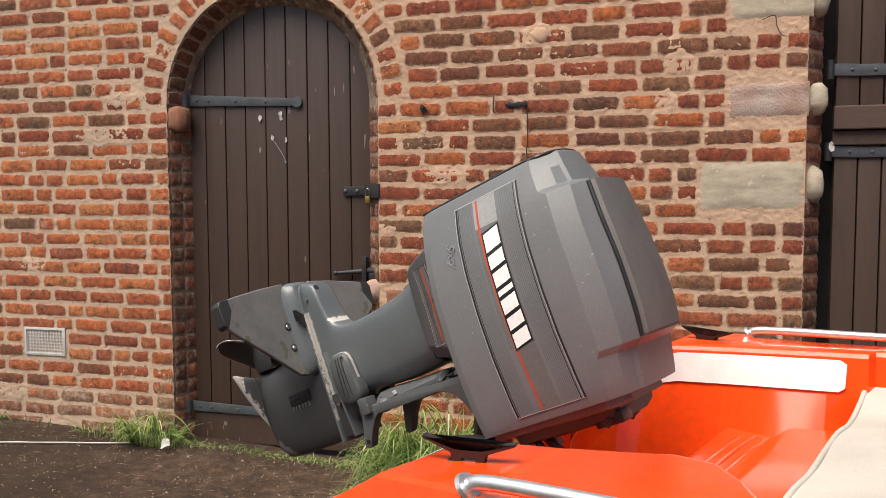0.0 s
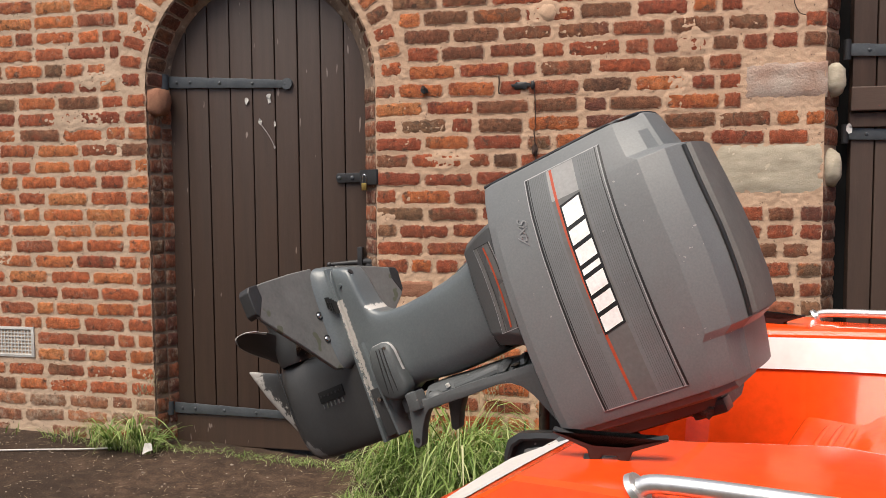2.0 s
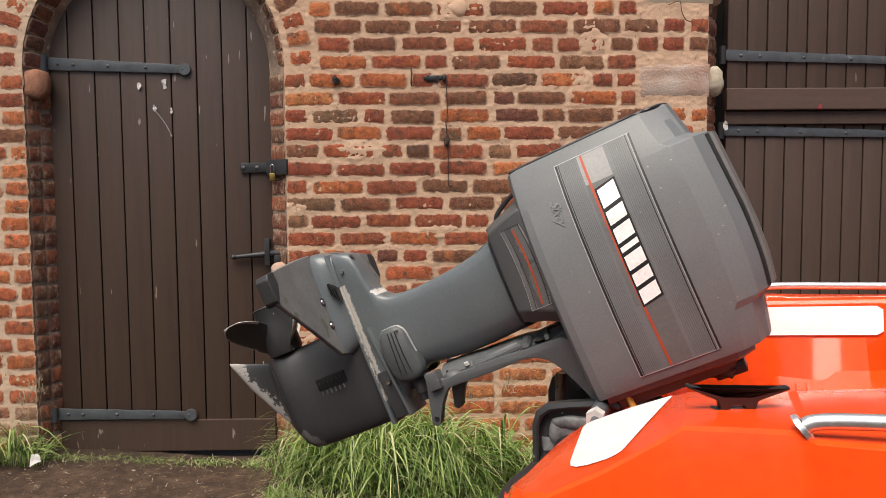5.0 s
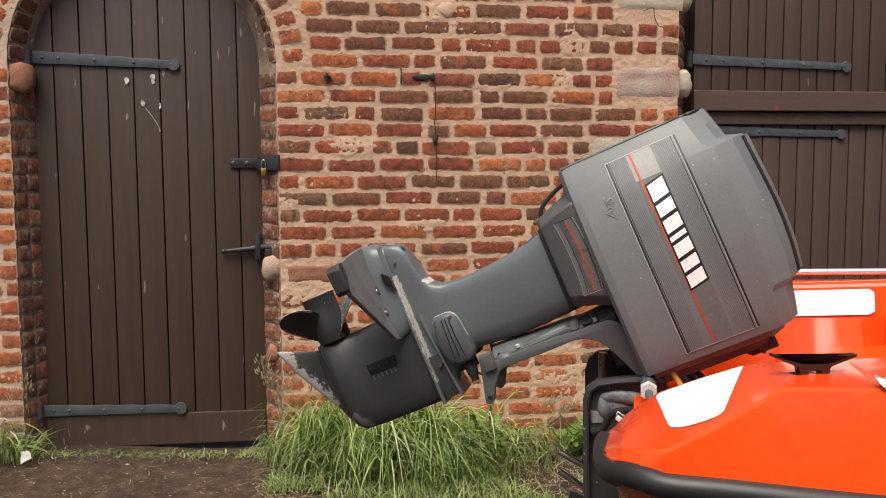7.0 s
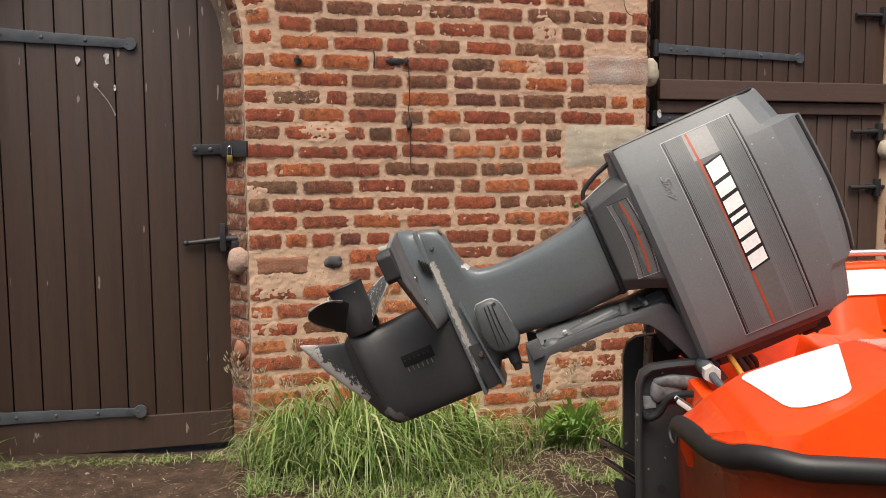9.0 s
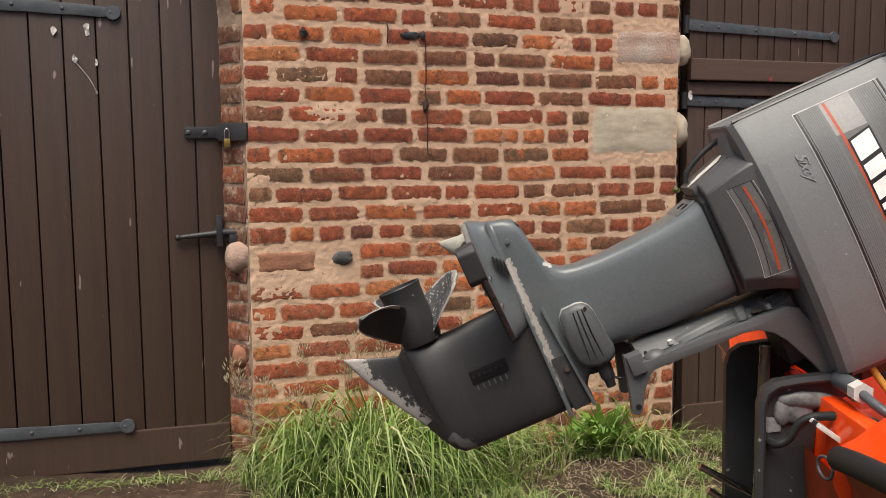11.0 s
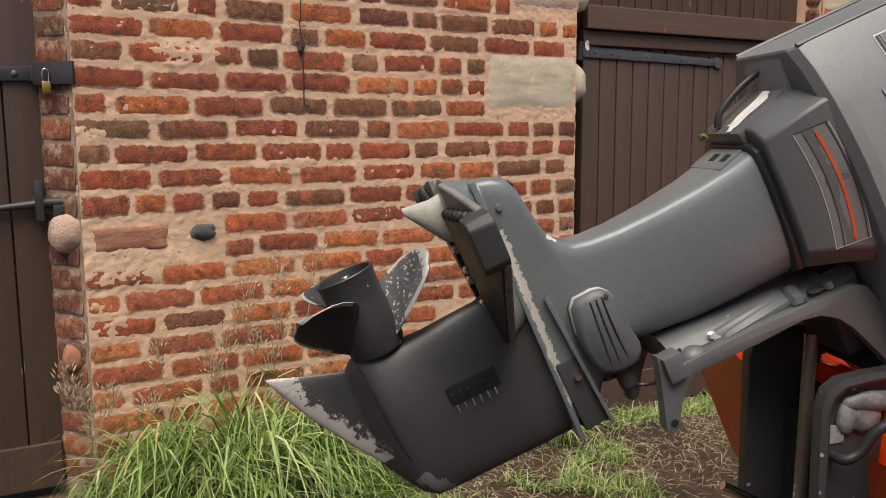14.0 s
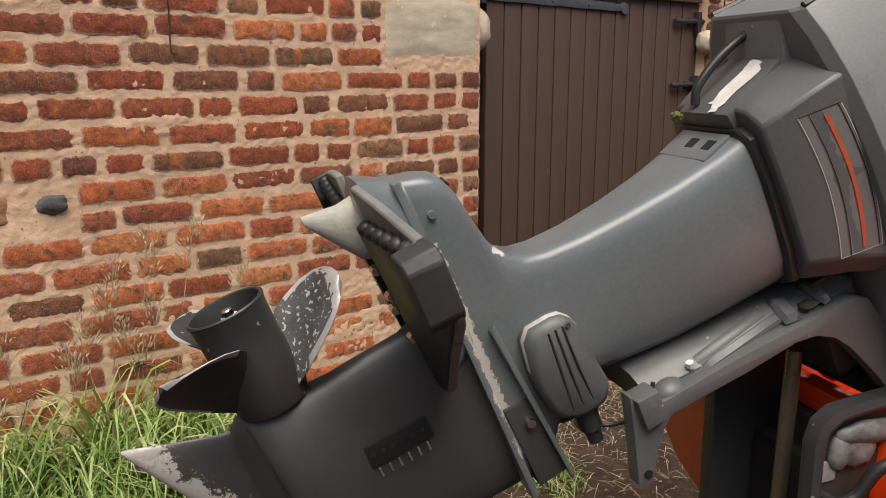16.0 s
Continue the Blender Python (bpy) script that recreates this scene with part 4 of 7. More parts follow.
BX = (-0.256, 0.240, 0.818, 0.995)
panel = decal("decal_panel", strip(BX[0], BX[1], BX[2], BX[3]), GRAPHITE, cowl, 0.0006, 24, "ribbed graphite decal panel")
for u0, m, w in ((BX[2], PINSTRIPE_LIGHT, 0.0016), (BX[2] + 0.004, PINSTRIPE_DARK, 0.0042), (BX[3], PINSTRIPE_DARK, 0.0042), (BX[3] - 0.004, PINSTRIPE_LIGHT, 0.0012), (BX[3] - 0.009, PINSTRIPE_DARK, 0.002), (BX[2] + 0.009, PINSTRIPE_DARK, 0.0018)):
    decal("pinstripe", strip(BX[0], BX[1], u0 - w / 2, u0 + w / 2), m, cowl, 0.0012, 24)
for f0 in (BX[0], BX[1]):
    decal("pinstripe", strip(f0 - 0.0009, f0 + 0.0009, BX[2], BX[3]), PINSTRIPE_LIGHT, cowl, 0.0012, 2)
for i in range(9):
    u0 = 0.832 + 0.004 * i
    decal("rib", strip(BX[0] + 0.004, BX[1] - 0.004, u0, u0 + 0.0010), RIB_GREY, panel, 0.0010, 20)
for i in range(9):
    u0 = 0.945 + 0.0044 * i
    decal("rib", strip(BX[0] + 0.004, BX[1] - 0.004, u0, u0 + 0.0010), RIB_GREY, panel, 0.0010, 20)
decal("silver_band", strip(BX[0] + 0.002, -0.185, 0.871, 0.934), SILVER, panel, 0.0012, 4, "bright silver band")
decal("silver_band", strip(-0.185, 0.095, 0.871, 0.939), SILVER_DARK, panel, 0.0011, 16)
decal("silver_band", strip(0.095, 0.17, 0.886, 0.936), SILVER_DARK, panel, 0.0012, 6)
decal("silver_band", strip(0.17, BX[1] - 0.002, 0.886, 0.936), SILVER_DARK, panel, 0.0012, 6)
decal("red_stripe", [(BX[0] + 0.003, 0.8775), (BX[1] - 0.003, 0.886), (BX[1] - 0.003, 0.892), (BX[0] + 0.003, 0.8835)], RED_STRIPE, panel, 0.0016, 24, "thin red stripe")
# the maker's mark, as plain blocks
cut = [0.0, 0.052, 0.092, 0.134, 0.155, 0.196, 0.232, 0.272]
for i in range(7):
    f0, f1 = -0.176 + cut[i], -0.176 + cut[i + 1] - 0.009
    sl = 0.010
    u0, u1 = 0.889, 0.931
    decal("mark_edge", [(f0 - 0.0048 + sl, u0 - 0.004), (f1 + 0.0048 + sl, u0 - 0.004), (f1 + 0.0048, u1 + 0.004), (f0 - 0.0048, u1 + 0.004)], PINSTRIPE_DARK, panel, 0.0020, 4)
    decal("mark_block", [(f0 + sl, u0), (f1 + sl, u0), (f1, u1), (f0, u1)], WHITE_DECAL, panel, 0.0026, 4, "white block of the maker's mark")


def lettering(word, size, shear, depth):
    """A word as a mesh, in the built-in font."""
    curve = bpy.data.curves.new("lettering", "FONT")
    curve.body, curve.size, curve.shear, curve.extrude, curve.space_character = word, size, shear, depth, 0.9
    ob = new("lettering", curve)
    me = bpy.data.meshes.new_from_object(ob)
    bpy.data.objects.remove(ob)
    return me


word = lettering("Sixty", 0.031, 0.5, 0.0008)
for v in word.vertices:
    v.co = on_side(-0.186 + v.co.x * 1.05, 0.783 + v.co.y, 0.0012 + v.co.z)
part("script_emblem", word, EMBLEM, cowl, "small raised grey script")

# apron between cowl and leg
AP = [(0.606, -0.198, 0.046, 0.112), (0.625, -0.206, 0.05, 0.122), (0.665, -0.218, 0.06, 0.136), (0.70, -0.226, 0.075, 0.145), (0.715, -0.226, 0.08, 0.145)]
rings = []
for u, fa, ff, w in AP:
    rings.append([(fa, -0.05, u), (fa + 0.004, -0.078, u), (fa + 0.024, -w + 0.010, u), (-0.08, -w, u), (ff - 0.03, -w - 0.002, u), (ff, -w + 0.02, u), (ff, w - 0.02, u), (ff - 0.03, w + 0.002, u), (-0.08, w, u), (fa + 0.024, w - 0.010, u), (fa + 0.004, 0.078, u), (fa, 0.05, u)])
apron = part("apron", loft(bmesh.new(), rings), APRON, motor, "grey plastic apron under the cowl", smooth=28)

softened(apron, 0.004)


def apron_n(f, u):
    w = interp(u, [(a[0], a[3]) for a in AP])
    fa, ff = interp(u, [(a[0], a[1]) for a in AP]), interp(u, [(a[0], a[2]) for a in AP])
    return interp(f, [(fa + 0.024, w - 0.010), (-0.08, w), (ff - 0.03, w + 0.002), (ff, w - 0.02)])


def apron_film(name, f0, f1, u0, u1, material, off, du=0.0, label=""):
    verts, faces, n = [], [], 10
    for i in range(n + 1):
        f = f0 + (f1 - f0) * i / n
        lift = du * (1 - (2 * i / n - 1) ** 2)
        verts += [(f, -apron_n(f, u + lift) - off, u + lift) for u in (u0, u1)]
    faces = [(2 * i, 2 * i + 1, 2 * i + 3, 2 * i + 2) for i in range(n)]
    return part(name, mesh_from(verts, faces), material, apron, label, smooth=60)


apron_film("decal", -0.170, 0.024, 0.645, 0.694, SILVER_DARK, 0.0008, du=0.008, label="grey decal with a red line")
for u0, u1, m in ((0.643, 0.6442, PINSTRIPE_LIGHT), (0.6945, 0.6957, PINSTRIPE_LIGHT), (0.6905, 0.692, PINSTRIPE_DARK), (0.655, 0.6562, PINSTRIPE_DARK)):
    apron_film("pinstripe", -0.170, 0.024, u0, u1, m, 0.0013, 0.008)
apron_film("pinstripe", 0.0236, 0.0248, 0.643, 0.6957, PINSTRIPE_LIGHT, 0.0013)
apron_film("pinstripe", -0.1706, -0.1694, 0.643, 0.6957, PINSTRIPE_DARK, 0.0013)
apron_film("red_stripe", -0.164, 0.018, 0.6715, 0.6765, RED_STRIPE, 0.0014, 0.008, label="thin red stripe")

# aft cover: an upright box under the cowl's end and a sloping lid with a handle
bm = bmesh.new()
prism(bm, [(-0.286, 0.704), (-0.286, 0.76), (-0.20, 0.76), (-0.20, 0.67), (-0.223, 0.690)], -0.060, 0.060, 0.006)
cover = part("aft_cover", bm, GRAPHITE, motor, "grey latch cover behind the cowl", smooth=35)
bm = bmesh.new()
prism(bm, [(-0.230, 0.692), (-0.19, 0.70), (-0.160, 0.64), (-0.165, 0.600), (-0.194, 0.594)], -0.056, 0.056, 0.004)
lid = part("lid", bm, APRON, cover, "sloping grey lid, paint worn through", smooth=35)
worn, wr = [], random.Random(5)
for i in range(26):
    a = math.tau * i / 26
    t = 0.5 + 0.44 * math.copysign(abs(math.cos(a)) ** 0.6, math.cos(a)) + wr.uniform(-0.05, 0.05)
    y = -0.018 + 0.019 * math.copysign(abs(math.sin(a)) ** 0.6, math.sin(a)) + wr.uniform(-0.006, 0.006)
    worn.append((-0.194 - 0.036 * t - 0.0014, y, 0.594 + 0.098 * t - 0.0006))
part("scuff", mesh_from(worn, [tuple(range(26))]), surface("pale_scuff", (0.60, 0.58, 0.55), (0.48, 0.46, 0.44), 0.7, coarse=40, fine=150, bump=0.3), lid, "paint worn to pale primer")
part("handle_bar", tube(bmesh.new(), [(-0.200, 0.026, 0.604), (-0.222, 0.026, 0.616), (-0.244, 0.024, 0.654), (-0.256, 0.020, 0.688), (-0.262, 0.012, 0.706)], 0.0062, 8), BLACK, cover, "black rubber handle", smooth=60)
bm = bmesh.new()
prism(bm, [(-0.1535, 0.545), (-0.1680, 0.592), (-0.14, 0.592), (-0.14, 0.545)], -0.054, 0.054, 0.002)
collar = part("collar", bm, LEG_PAINT, motor, smooth=35)
for y in (-0.034, 0.004):
    bm = bmesh.new()
    prism(bm, [(-0.1595, 0.562), (-0.1650, 0.578), (-0.15, 0.578), (-0.15, 0.562)], y - 0.009, y + 0.009, 0.001)
    part("drain_slot", bm, PITCH_BLACK, collar)
# black ring round the leg draws the shadow line below the apron
seal = []
for u, g in ((0.594, 0.002), (0.597, 0.007), (0.607, 0.008)):
    seal.append([(f * 1.03, (-1 if y < 0 else 1) * (abs(y) + g) if abs(y) > 0.02 else y, u) for f, y, _ in [(-0.168, -0.06, 0), (-0.155, -0.078, 0), (-0.10, -0.087, 0), (0.0, -0.089, 0), (0.045, -0.08, 0), (0.055, -0.05, 0), (0.055, 0.05, 0), (0.045, 0.08, 0), (0.0, 0.089, 0), (-0.10, 0.087, 0), (-0.155, 0.078, 0), (-0.168, 0.06, 0)]])
part("seal", loft(bmesh.new(), seal), BLACK, motor, "black seal ring drawn for the shadow line under the apron", smooth=40)
part("moss", rounded(bmesh.new(), (-0.192, 0.045, 0.583), 0.006, 0.009, 0.007, 0.8, 4, 3), MOSS, motor, "tuft of green moss", smooth=60)

# leg: aft edge, fore edge and half width at each height
LEG = [(0.166, -0.300, 0.160, 0.036, 6.0), (0.176, -0.300, 0.158, 0.040, 6.0), (0.20, -0.294, 0.150, 0.042, 6.0), (0.222, -0.284, 0.13, 0.043, 6.0), (0.232, -0.262, 0.115, 0.044, 6.0), (0.238, -0.225, 0.105, 0.045, 6.0), (0.246, -0.185, 0.098, 0.046, 5.5), (0.258, -0.160, 0.088, 0.047, 5.0),
       (0.28, -0.144, 0.072, 0.048, 4.6), (0.31, -0.1375, 0.058, 0.050, 4.4), (0.36, -0.135, 0.062, 0.054, 4.2), (0.43, -0.138, 0.068, 0.061, 4.2), (0.50, -0.145, 0.066, 0.071, 4.2), (0.56, -0.155, 0.062, 0.081, 4.2), (0.60, -0.166, 0.060, 0.088, 4.2), (0.63, -0.176, 0.058, 0.093, 4.2), (0.67, -0.18, 0.058, 0.095, 4.2)]


def leg_ring(u, fa, ff, w, e):
    """A flat aft face with a tight edge, flat sides and a rounded fore edge."""
    half = [(fa, 0.0), (fa, 0.45 * w), (fa + 0.0008, 0.62 * w), (fa + 0.004, 0.76 * w), (fa + 0.011, 0.86 * w), (fa + 0.030, 0.935 * w), (fa + 0.065, 0.985 * w), ((fa + ff) / 2 + 0.01, w), (ff - 0.05, 0.97 * w), (ff - 0.022, 0.86 * w), (ff - 0.006, 0.62 * w), (ff, 0.3 * w), (ff, 0.0)]
    return [(f, -y, u) for f, y in half] + [(f, y, u) for f, y in half[-2:0:-1]]


def super_ring(u, fa, ff, w, e, seg=40):
    c, r = (fa + ff) / 2, (ff - fa) / 2
    out = []
    for i in range(seg):
        a = math.tau * i / seg
        x, y = math.cos(a), math.sin(a)
        out.append((c + r * math.copysign(abs(x) ** (2 / e), x), w * math.copysign(abs(y) ** (2 / e), y), u))
    return out


leg = part("leg", loft(bmesh.new(), [leg_ring(*row) for row in LEG]), LEG_PAINT, motor, "satin dark grey leg with chipped edges", smooth=38)
part("hole", rod(bmesh.new(), (-0.2704, -0.024, 0.2242), (-0.2727, -0.024, 0.2292), 0.0075), BLACK, leg)
for f, u in ((-0.247, 0.194),):
    part("rivet", rod(bmesh.new(), (f, -0.03, u), (f, -0.0455, u), 0.006, 0.005, 12), LEG_PAINT, leg, smooth=50)

# lower unit
GEAR = [(0.170, -0.165, 0.160, 0.036, 2.4), (0.14, -0.130, 0.160, 0.034, 2.4), (0.10, -0.117, 0.161, 0.033, 2.3), (0.05, -0.115, 0.161, 0.033, 2.3), (0.0, -0.112, 0.161, 0.034, 2.3), (-0.03, -0.113, 0.161, 0.039, 2.3), (-0.055, -0.118, 0.160, 0.047, 2.4), (-0.085, -0.124, 0.157, 0.050, 2.5), (-0.105, -0.124, 0.142, 0.045, 2.4), (-0.125, -0.116, 0.112, 0.030, 2.2), (-0.137, -0.105, 0.088, 0.014, 2.0),
        (-0.145, -0.106, 0.070, 0.009, 2.0), (-0.18, -0.118, 0.015, 0.008, 2.0), (-0.22, -0.133, -0.055, 0.007, 2.0), (-0.248, -0.144, -0.118, 0.006, 2.0), (-0.256, -0.146, -0.140, 0.004, 2.0)]
gear = part("gearcase", loft(bmesh.new(), [super_ring(*row) for row in GEAR]), GEAR_PAINT, motor, "black gearcase with a scraped skeg", smooth=40)
bm = box_bm(-0.014, -0.037, -0.004, 0.017, -0.028, 0.084, bevel=0.002)
grille = part("water_intake", bm, PITCH_BLACK, gear, "black slotted water intake", smooth=40)
for i in range(6):
    u = 0.004 + 0.0135 * i
    part("intake_slot", rod(bmesh.new(), (0.0, -0.033, u), (0.0, -0.0385, u), 0.0042, 0.003, 8), RUBBER, grille)
    part("rib", box_bm(0.020, -0.0375, u - 0.0012, 0.032, -0.030, u + 0.0012), FIN_PLASTIC, gear)
part("groove", tube(bmesh.new(), [(-0.115, -0.042, -0.112), (-0.05, -0.046, -0.107), (0.03, -0.046, -0.104), (0.11, -0.036, -0.094)], 0.0022, 6), RUBBER, gear)

# anti-ventilation plates
plate = bmesh.new()
prism(plate, [(-0.302, 0.164), (0.165, 0.164), (0.165, 0.174), (-0.302, 0.174)], -0.050, 0.050, 0.003)
part("plate", plate, LEG_PAINT, motor, "anti-ventilation plate with worn paint", smooth=40)
bm = bmesh.new()
prism(bm, [(-0.08, 0.200), (0.158, 0.222), (0.158, 0.229), (-0.09, 0.207)], -0.056, 0.056, 0.002)
part("spray_plate", bm, LEG_PAINT, motor, smooth=40)
bm = bmesh.new()
prism(bm, [(0.03, 0.176), (0.155, 0.18), (0.152, 0.222), (0.03, 0.214)], -0.046, 0.046, 0.003)
part("dark_recess", bm, GEAR_PAINT, motor, smooth=40)
for f, u in ((0.060, 0.201),):
    part("bolt", rod(bmesh.new(), (f, -0.04, u), (f, -0.055, u), 0.0075, 0.006, 8), STEEL, motor, smooth=40)
for i in range(4):
    u = 0.128 + 0.006 * i
    part("louvre", box_bm(-0.232 + 0.006 * i, -0.066, 0.0245 + u - 0.0017, -0.200 + 0.006 * i, -0.045, 0.0245 + u + 0.0017), BLACK, motor)
bm = bmesh.new()
loft(bm, [super_ring(u, fa, ff, w, 2.3, 20) for u, fa, ff, w in ((0.168, -0.302, -0.20, 0.03), (0.14, -0.305, -0.205, 0.03), (0.10, -0.30, -0.225, 0.022), (0.055, -0.305, -0.292, 0.006))])
part("trim_tab", bm, surface("chalky_anode", (0.36, 0.35, 0.31), (0.26, 0.26, 0.21), 0.8, coarse=16, fine=120, bump=0.4), motor, "chalky pale trim tab", smooth=40)
rim = bmesh.new()
loft(rim, [super_ring(u, fa, ff, w, 4.5, 36) for u, fa, ff, w in ((0.178, -0.300, -0.06, 0.048), (0.160, -0.306, -0.05, 0.050), (0.146, -0.314, -0.045, 0.055), (0.136, -0.319, -0.042, 0.062), (0.129, -0.321, -0.040, 0.074), (0.118, -0.300, -0.05, 0.066))])
part("shroud", rim, LEG_PAINT, motor, smooth=38)

# hydrofoil fins on both sides of the plate: a weathered skin on a hollow, ribbed black moulding
FIN_EDGE = [(-0.045, 0.052), (-0.050, 0.085), (-0.13, 0.185), (-0.205, 0.285), (-0.225, 0.30), (-0.278, 0.305), (-0.290, 0.298), (-0.300, 0.24), (-0.314, 0.14), (-0.322, 0.052)]


def fin_top(n):
    return 0.124 + 0.045 * (n - 0.05)


def fin_low(f, n):
    """The underside: a thin leading edge, a deep trailing edge."""
    lead = -0.045 - 0.72 * max(0.0, n - 0.06)
    return fin_top(n) - 0.009 - 0.010 * min(1.0, max(0.0, (lead - f) / 0.085)) ** 0.7


for sgn in (-1, 1):
    skin = bmesh.new()
    loft(skin, [[(f, sgn * n, fin_top(n) + 0.004) for f, n in FIN_EDGE], [(f, sgn * n, fin_top(n)) for f, n in FIN_EDGE], [(f, sgn * n, fin_top(n) - 0.007) for f, n in FIN_EDGE]])
    fin = part("fin", skin, FIN_PLASTIC, motor, "weathered grey plastic stabiliser fin", smooth=30)
    softened(fin, 0.003)
    body = bmesh.new()
    inset = [(f + (0.003 + 0.17 * max(0.0, 0.30 - n) if f < -0.27 else -0.003), n - 0.003) for f, n in FIN_EDGE]
    loft(body, [[(f, sgn * n, fin_top(n) - 0.006) for f, n in inset], [(f, sgn * n, fin_low(f, n)) for f, n in inset]])
    under = part("underside", body, RUBBER, fin, "black hollow underside of the fin", smooth=30)
    softened(under, 0.004)
    for i in range(6):
        n = 0.085 + 0.034 * i
        part("web", rounded(bmesh.new(), (-0.278 - 0.04 * (n - 0.08), sgn * n, fin_low(-0.29, n) + 0.006), 0.010, 0.0105, 0.011, 0.1, i, 2), RUBBER, fin, smooth=60)
    tip = bmesh.new()
    loft(tip, [[(f, sgn * n, fin_top(n) + d) for f, n in ((-0.214, 0.291), (-0.2245, 0.3005), (-0.278, 0.3058), (-0.291, 0.2985), (-0.2955, 0.268), (-0.262, 0.264))] for d in (0.0050, -0.006)] + [[(f - 0.006, sgn * n, fin_top(n) - 0.032) for f, n in ((-0.208, 0.288), (-0.218, 0.298), (-0.272, 0.303), (-0.284, 0.296), (-0.288, 0.268), (-0.256, 0.264))]])
    softened(part("tip_cap", tip, TIP_PLASTIC, fin, "dark rubbed fin tip", smooth=30), 0.0025)
    for f, n in ((-0.193, 0.069), (-0.130, 0.069)):
        b = bmesh.new()
        bmesh.ops.create_uvsphere(b, u_segments=12, v_segments=8, radius=0.008, matrix=Matrix.Translation((f, sgn * (n + 0.012), fin_top(n) + 0.004)) @ Matrix.Diagonal((1, 1, 0.7, 1)))
        screw = part("screw", b, STEEL, fin, "bright steel screw", smooth=60)
        part("washer", rod(bmesh.new(), (f, sgn * (n + 0.012), fin_top(n) + 0.003), (f, sgn * (n + 0.012), fin_top(n) + 0.0055), 0.0115, None, 16), IRON_DARK, screw, smooth=40)

for f, u in ((-0.214, 0.106), (-0.176, 0.109), (-0.159, 0.107), (-0.115, 0.112)):
    part("bolt", rod(bmesh.new(), (f, -0.026, u), (f, -0.040, u), 0.0068, 0.0058, 10), STEEL, motor, "bright bolt end", smooth=40)

# propeller
PROP_U = -0.072


def turned(profile, seg=28):
    """Rings round the propeller's shaft: (along, radius)."""
    return [[(f, r * math.cos(a), PROP_U + r * math.sin(a)) for a in (math.tau * i / seg for i in range(seg))] for f, r in profile]


prop = part("propeller", loft(bmesh.new(), turned(((-0.112, 0.044), (-0.124, 0.0475), (-0.16, 0.0472), (-0.205, 0.0462), (-0.240, 0.0475), (-0.2465, 0.0495), (-0.2485, 0.0480), (-0.2475, 0.0445), (-0.232, 0.0425), (-0.205, 0.0415), (-0.203, 0.012)))), PROP_PAINT, motor, "black three-bladed propeller, paint chipped", smooth=35)
part("hub_ring", loft(bmesh.new(), turned(((-0.204, 0.030), (-0.222, 0.029), (-0.228, 0.025), (-0.222, 0.018), (-0.206, 0.017)), 24), caps=False), RUBBER, prop, "black rubber hub bush", smooth=40)
part("hub_nut", loft(bmesh.new(), turned(((-0.204, 0.0135), (-0.232, 0.0135), (-0.236, 0.0115)), 6)), ZINC, prop, "bright propeller nut", smooth=20)
part("shaft_end", loft(bmesh.new(), turned(((-0.230, 0.0075), (-0.243, 0.0075), (-0.2445, 0.006)), 14)), STEEL, prop, smooth=30)
for i in range(3):
    a = radians(33 + 120 * i)
    part("hub_rib", loft(bmesh.new(), [[(f, r * math.cos(a + d), PROP_U + r * math.sin(a + d)) for f, r, d in ((-0.205, 0.028, -0.06), (-0.228, 0.028, -0.06), (-0.228, 0.043, -0.04), (-0.205, 0.043, -0.04))], [(f, r * math.cos(a + d), PROP_U + r * math.sin(a + d)) for f, r, d in ((-0.205, 0.028, 0.06), (-0.228, 0.028, 0.06), (-0.228, 0.043, 0.04), (-0.205, 0.043, 0.04))]]), PROP_PAINT, prop)
CHORD = [(0.0, 0.092), (0.3, 0.110), (0.6, 0.116), (0.78, 0.106), (0.89, 0.086), (0.96, 0.058), (1.0, 0.016)]


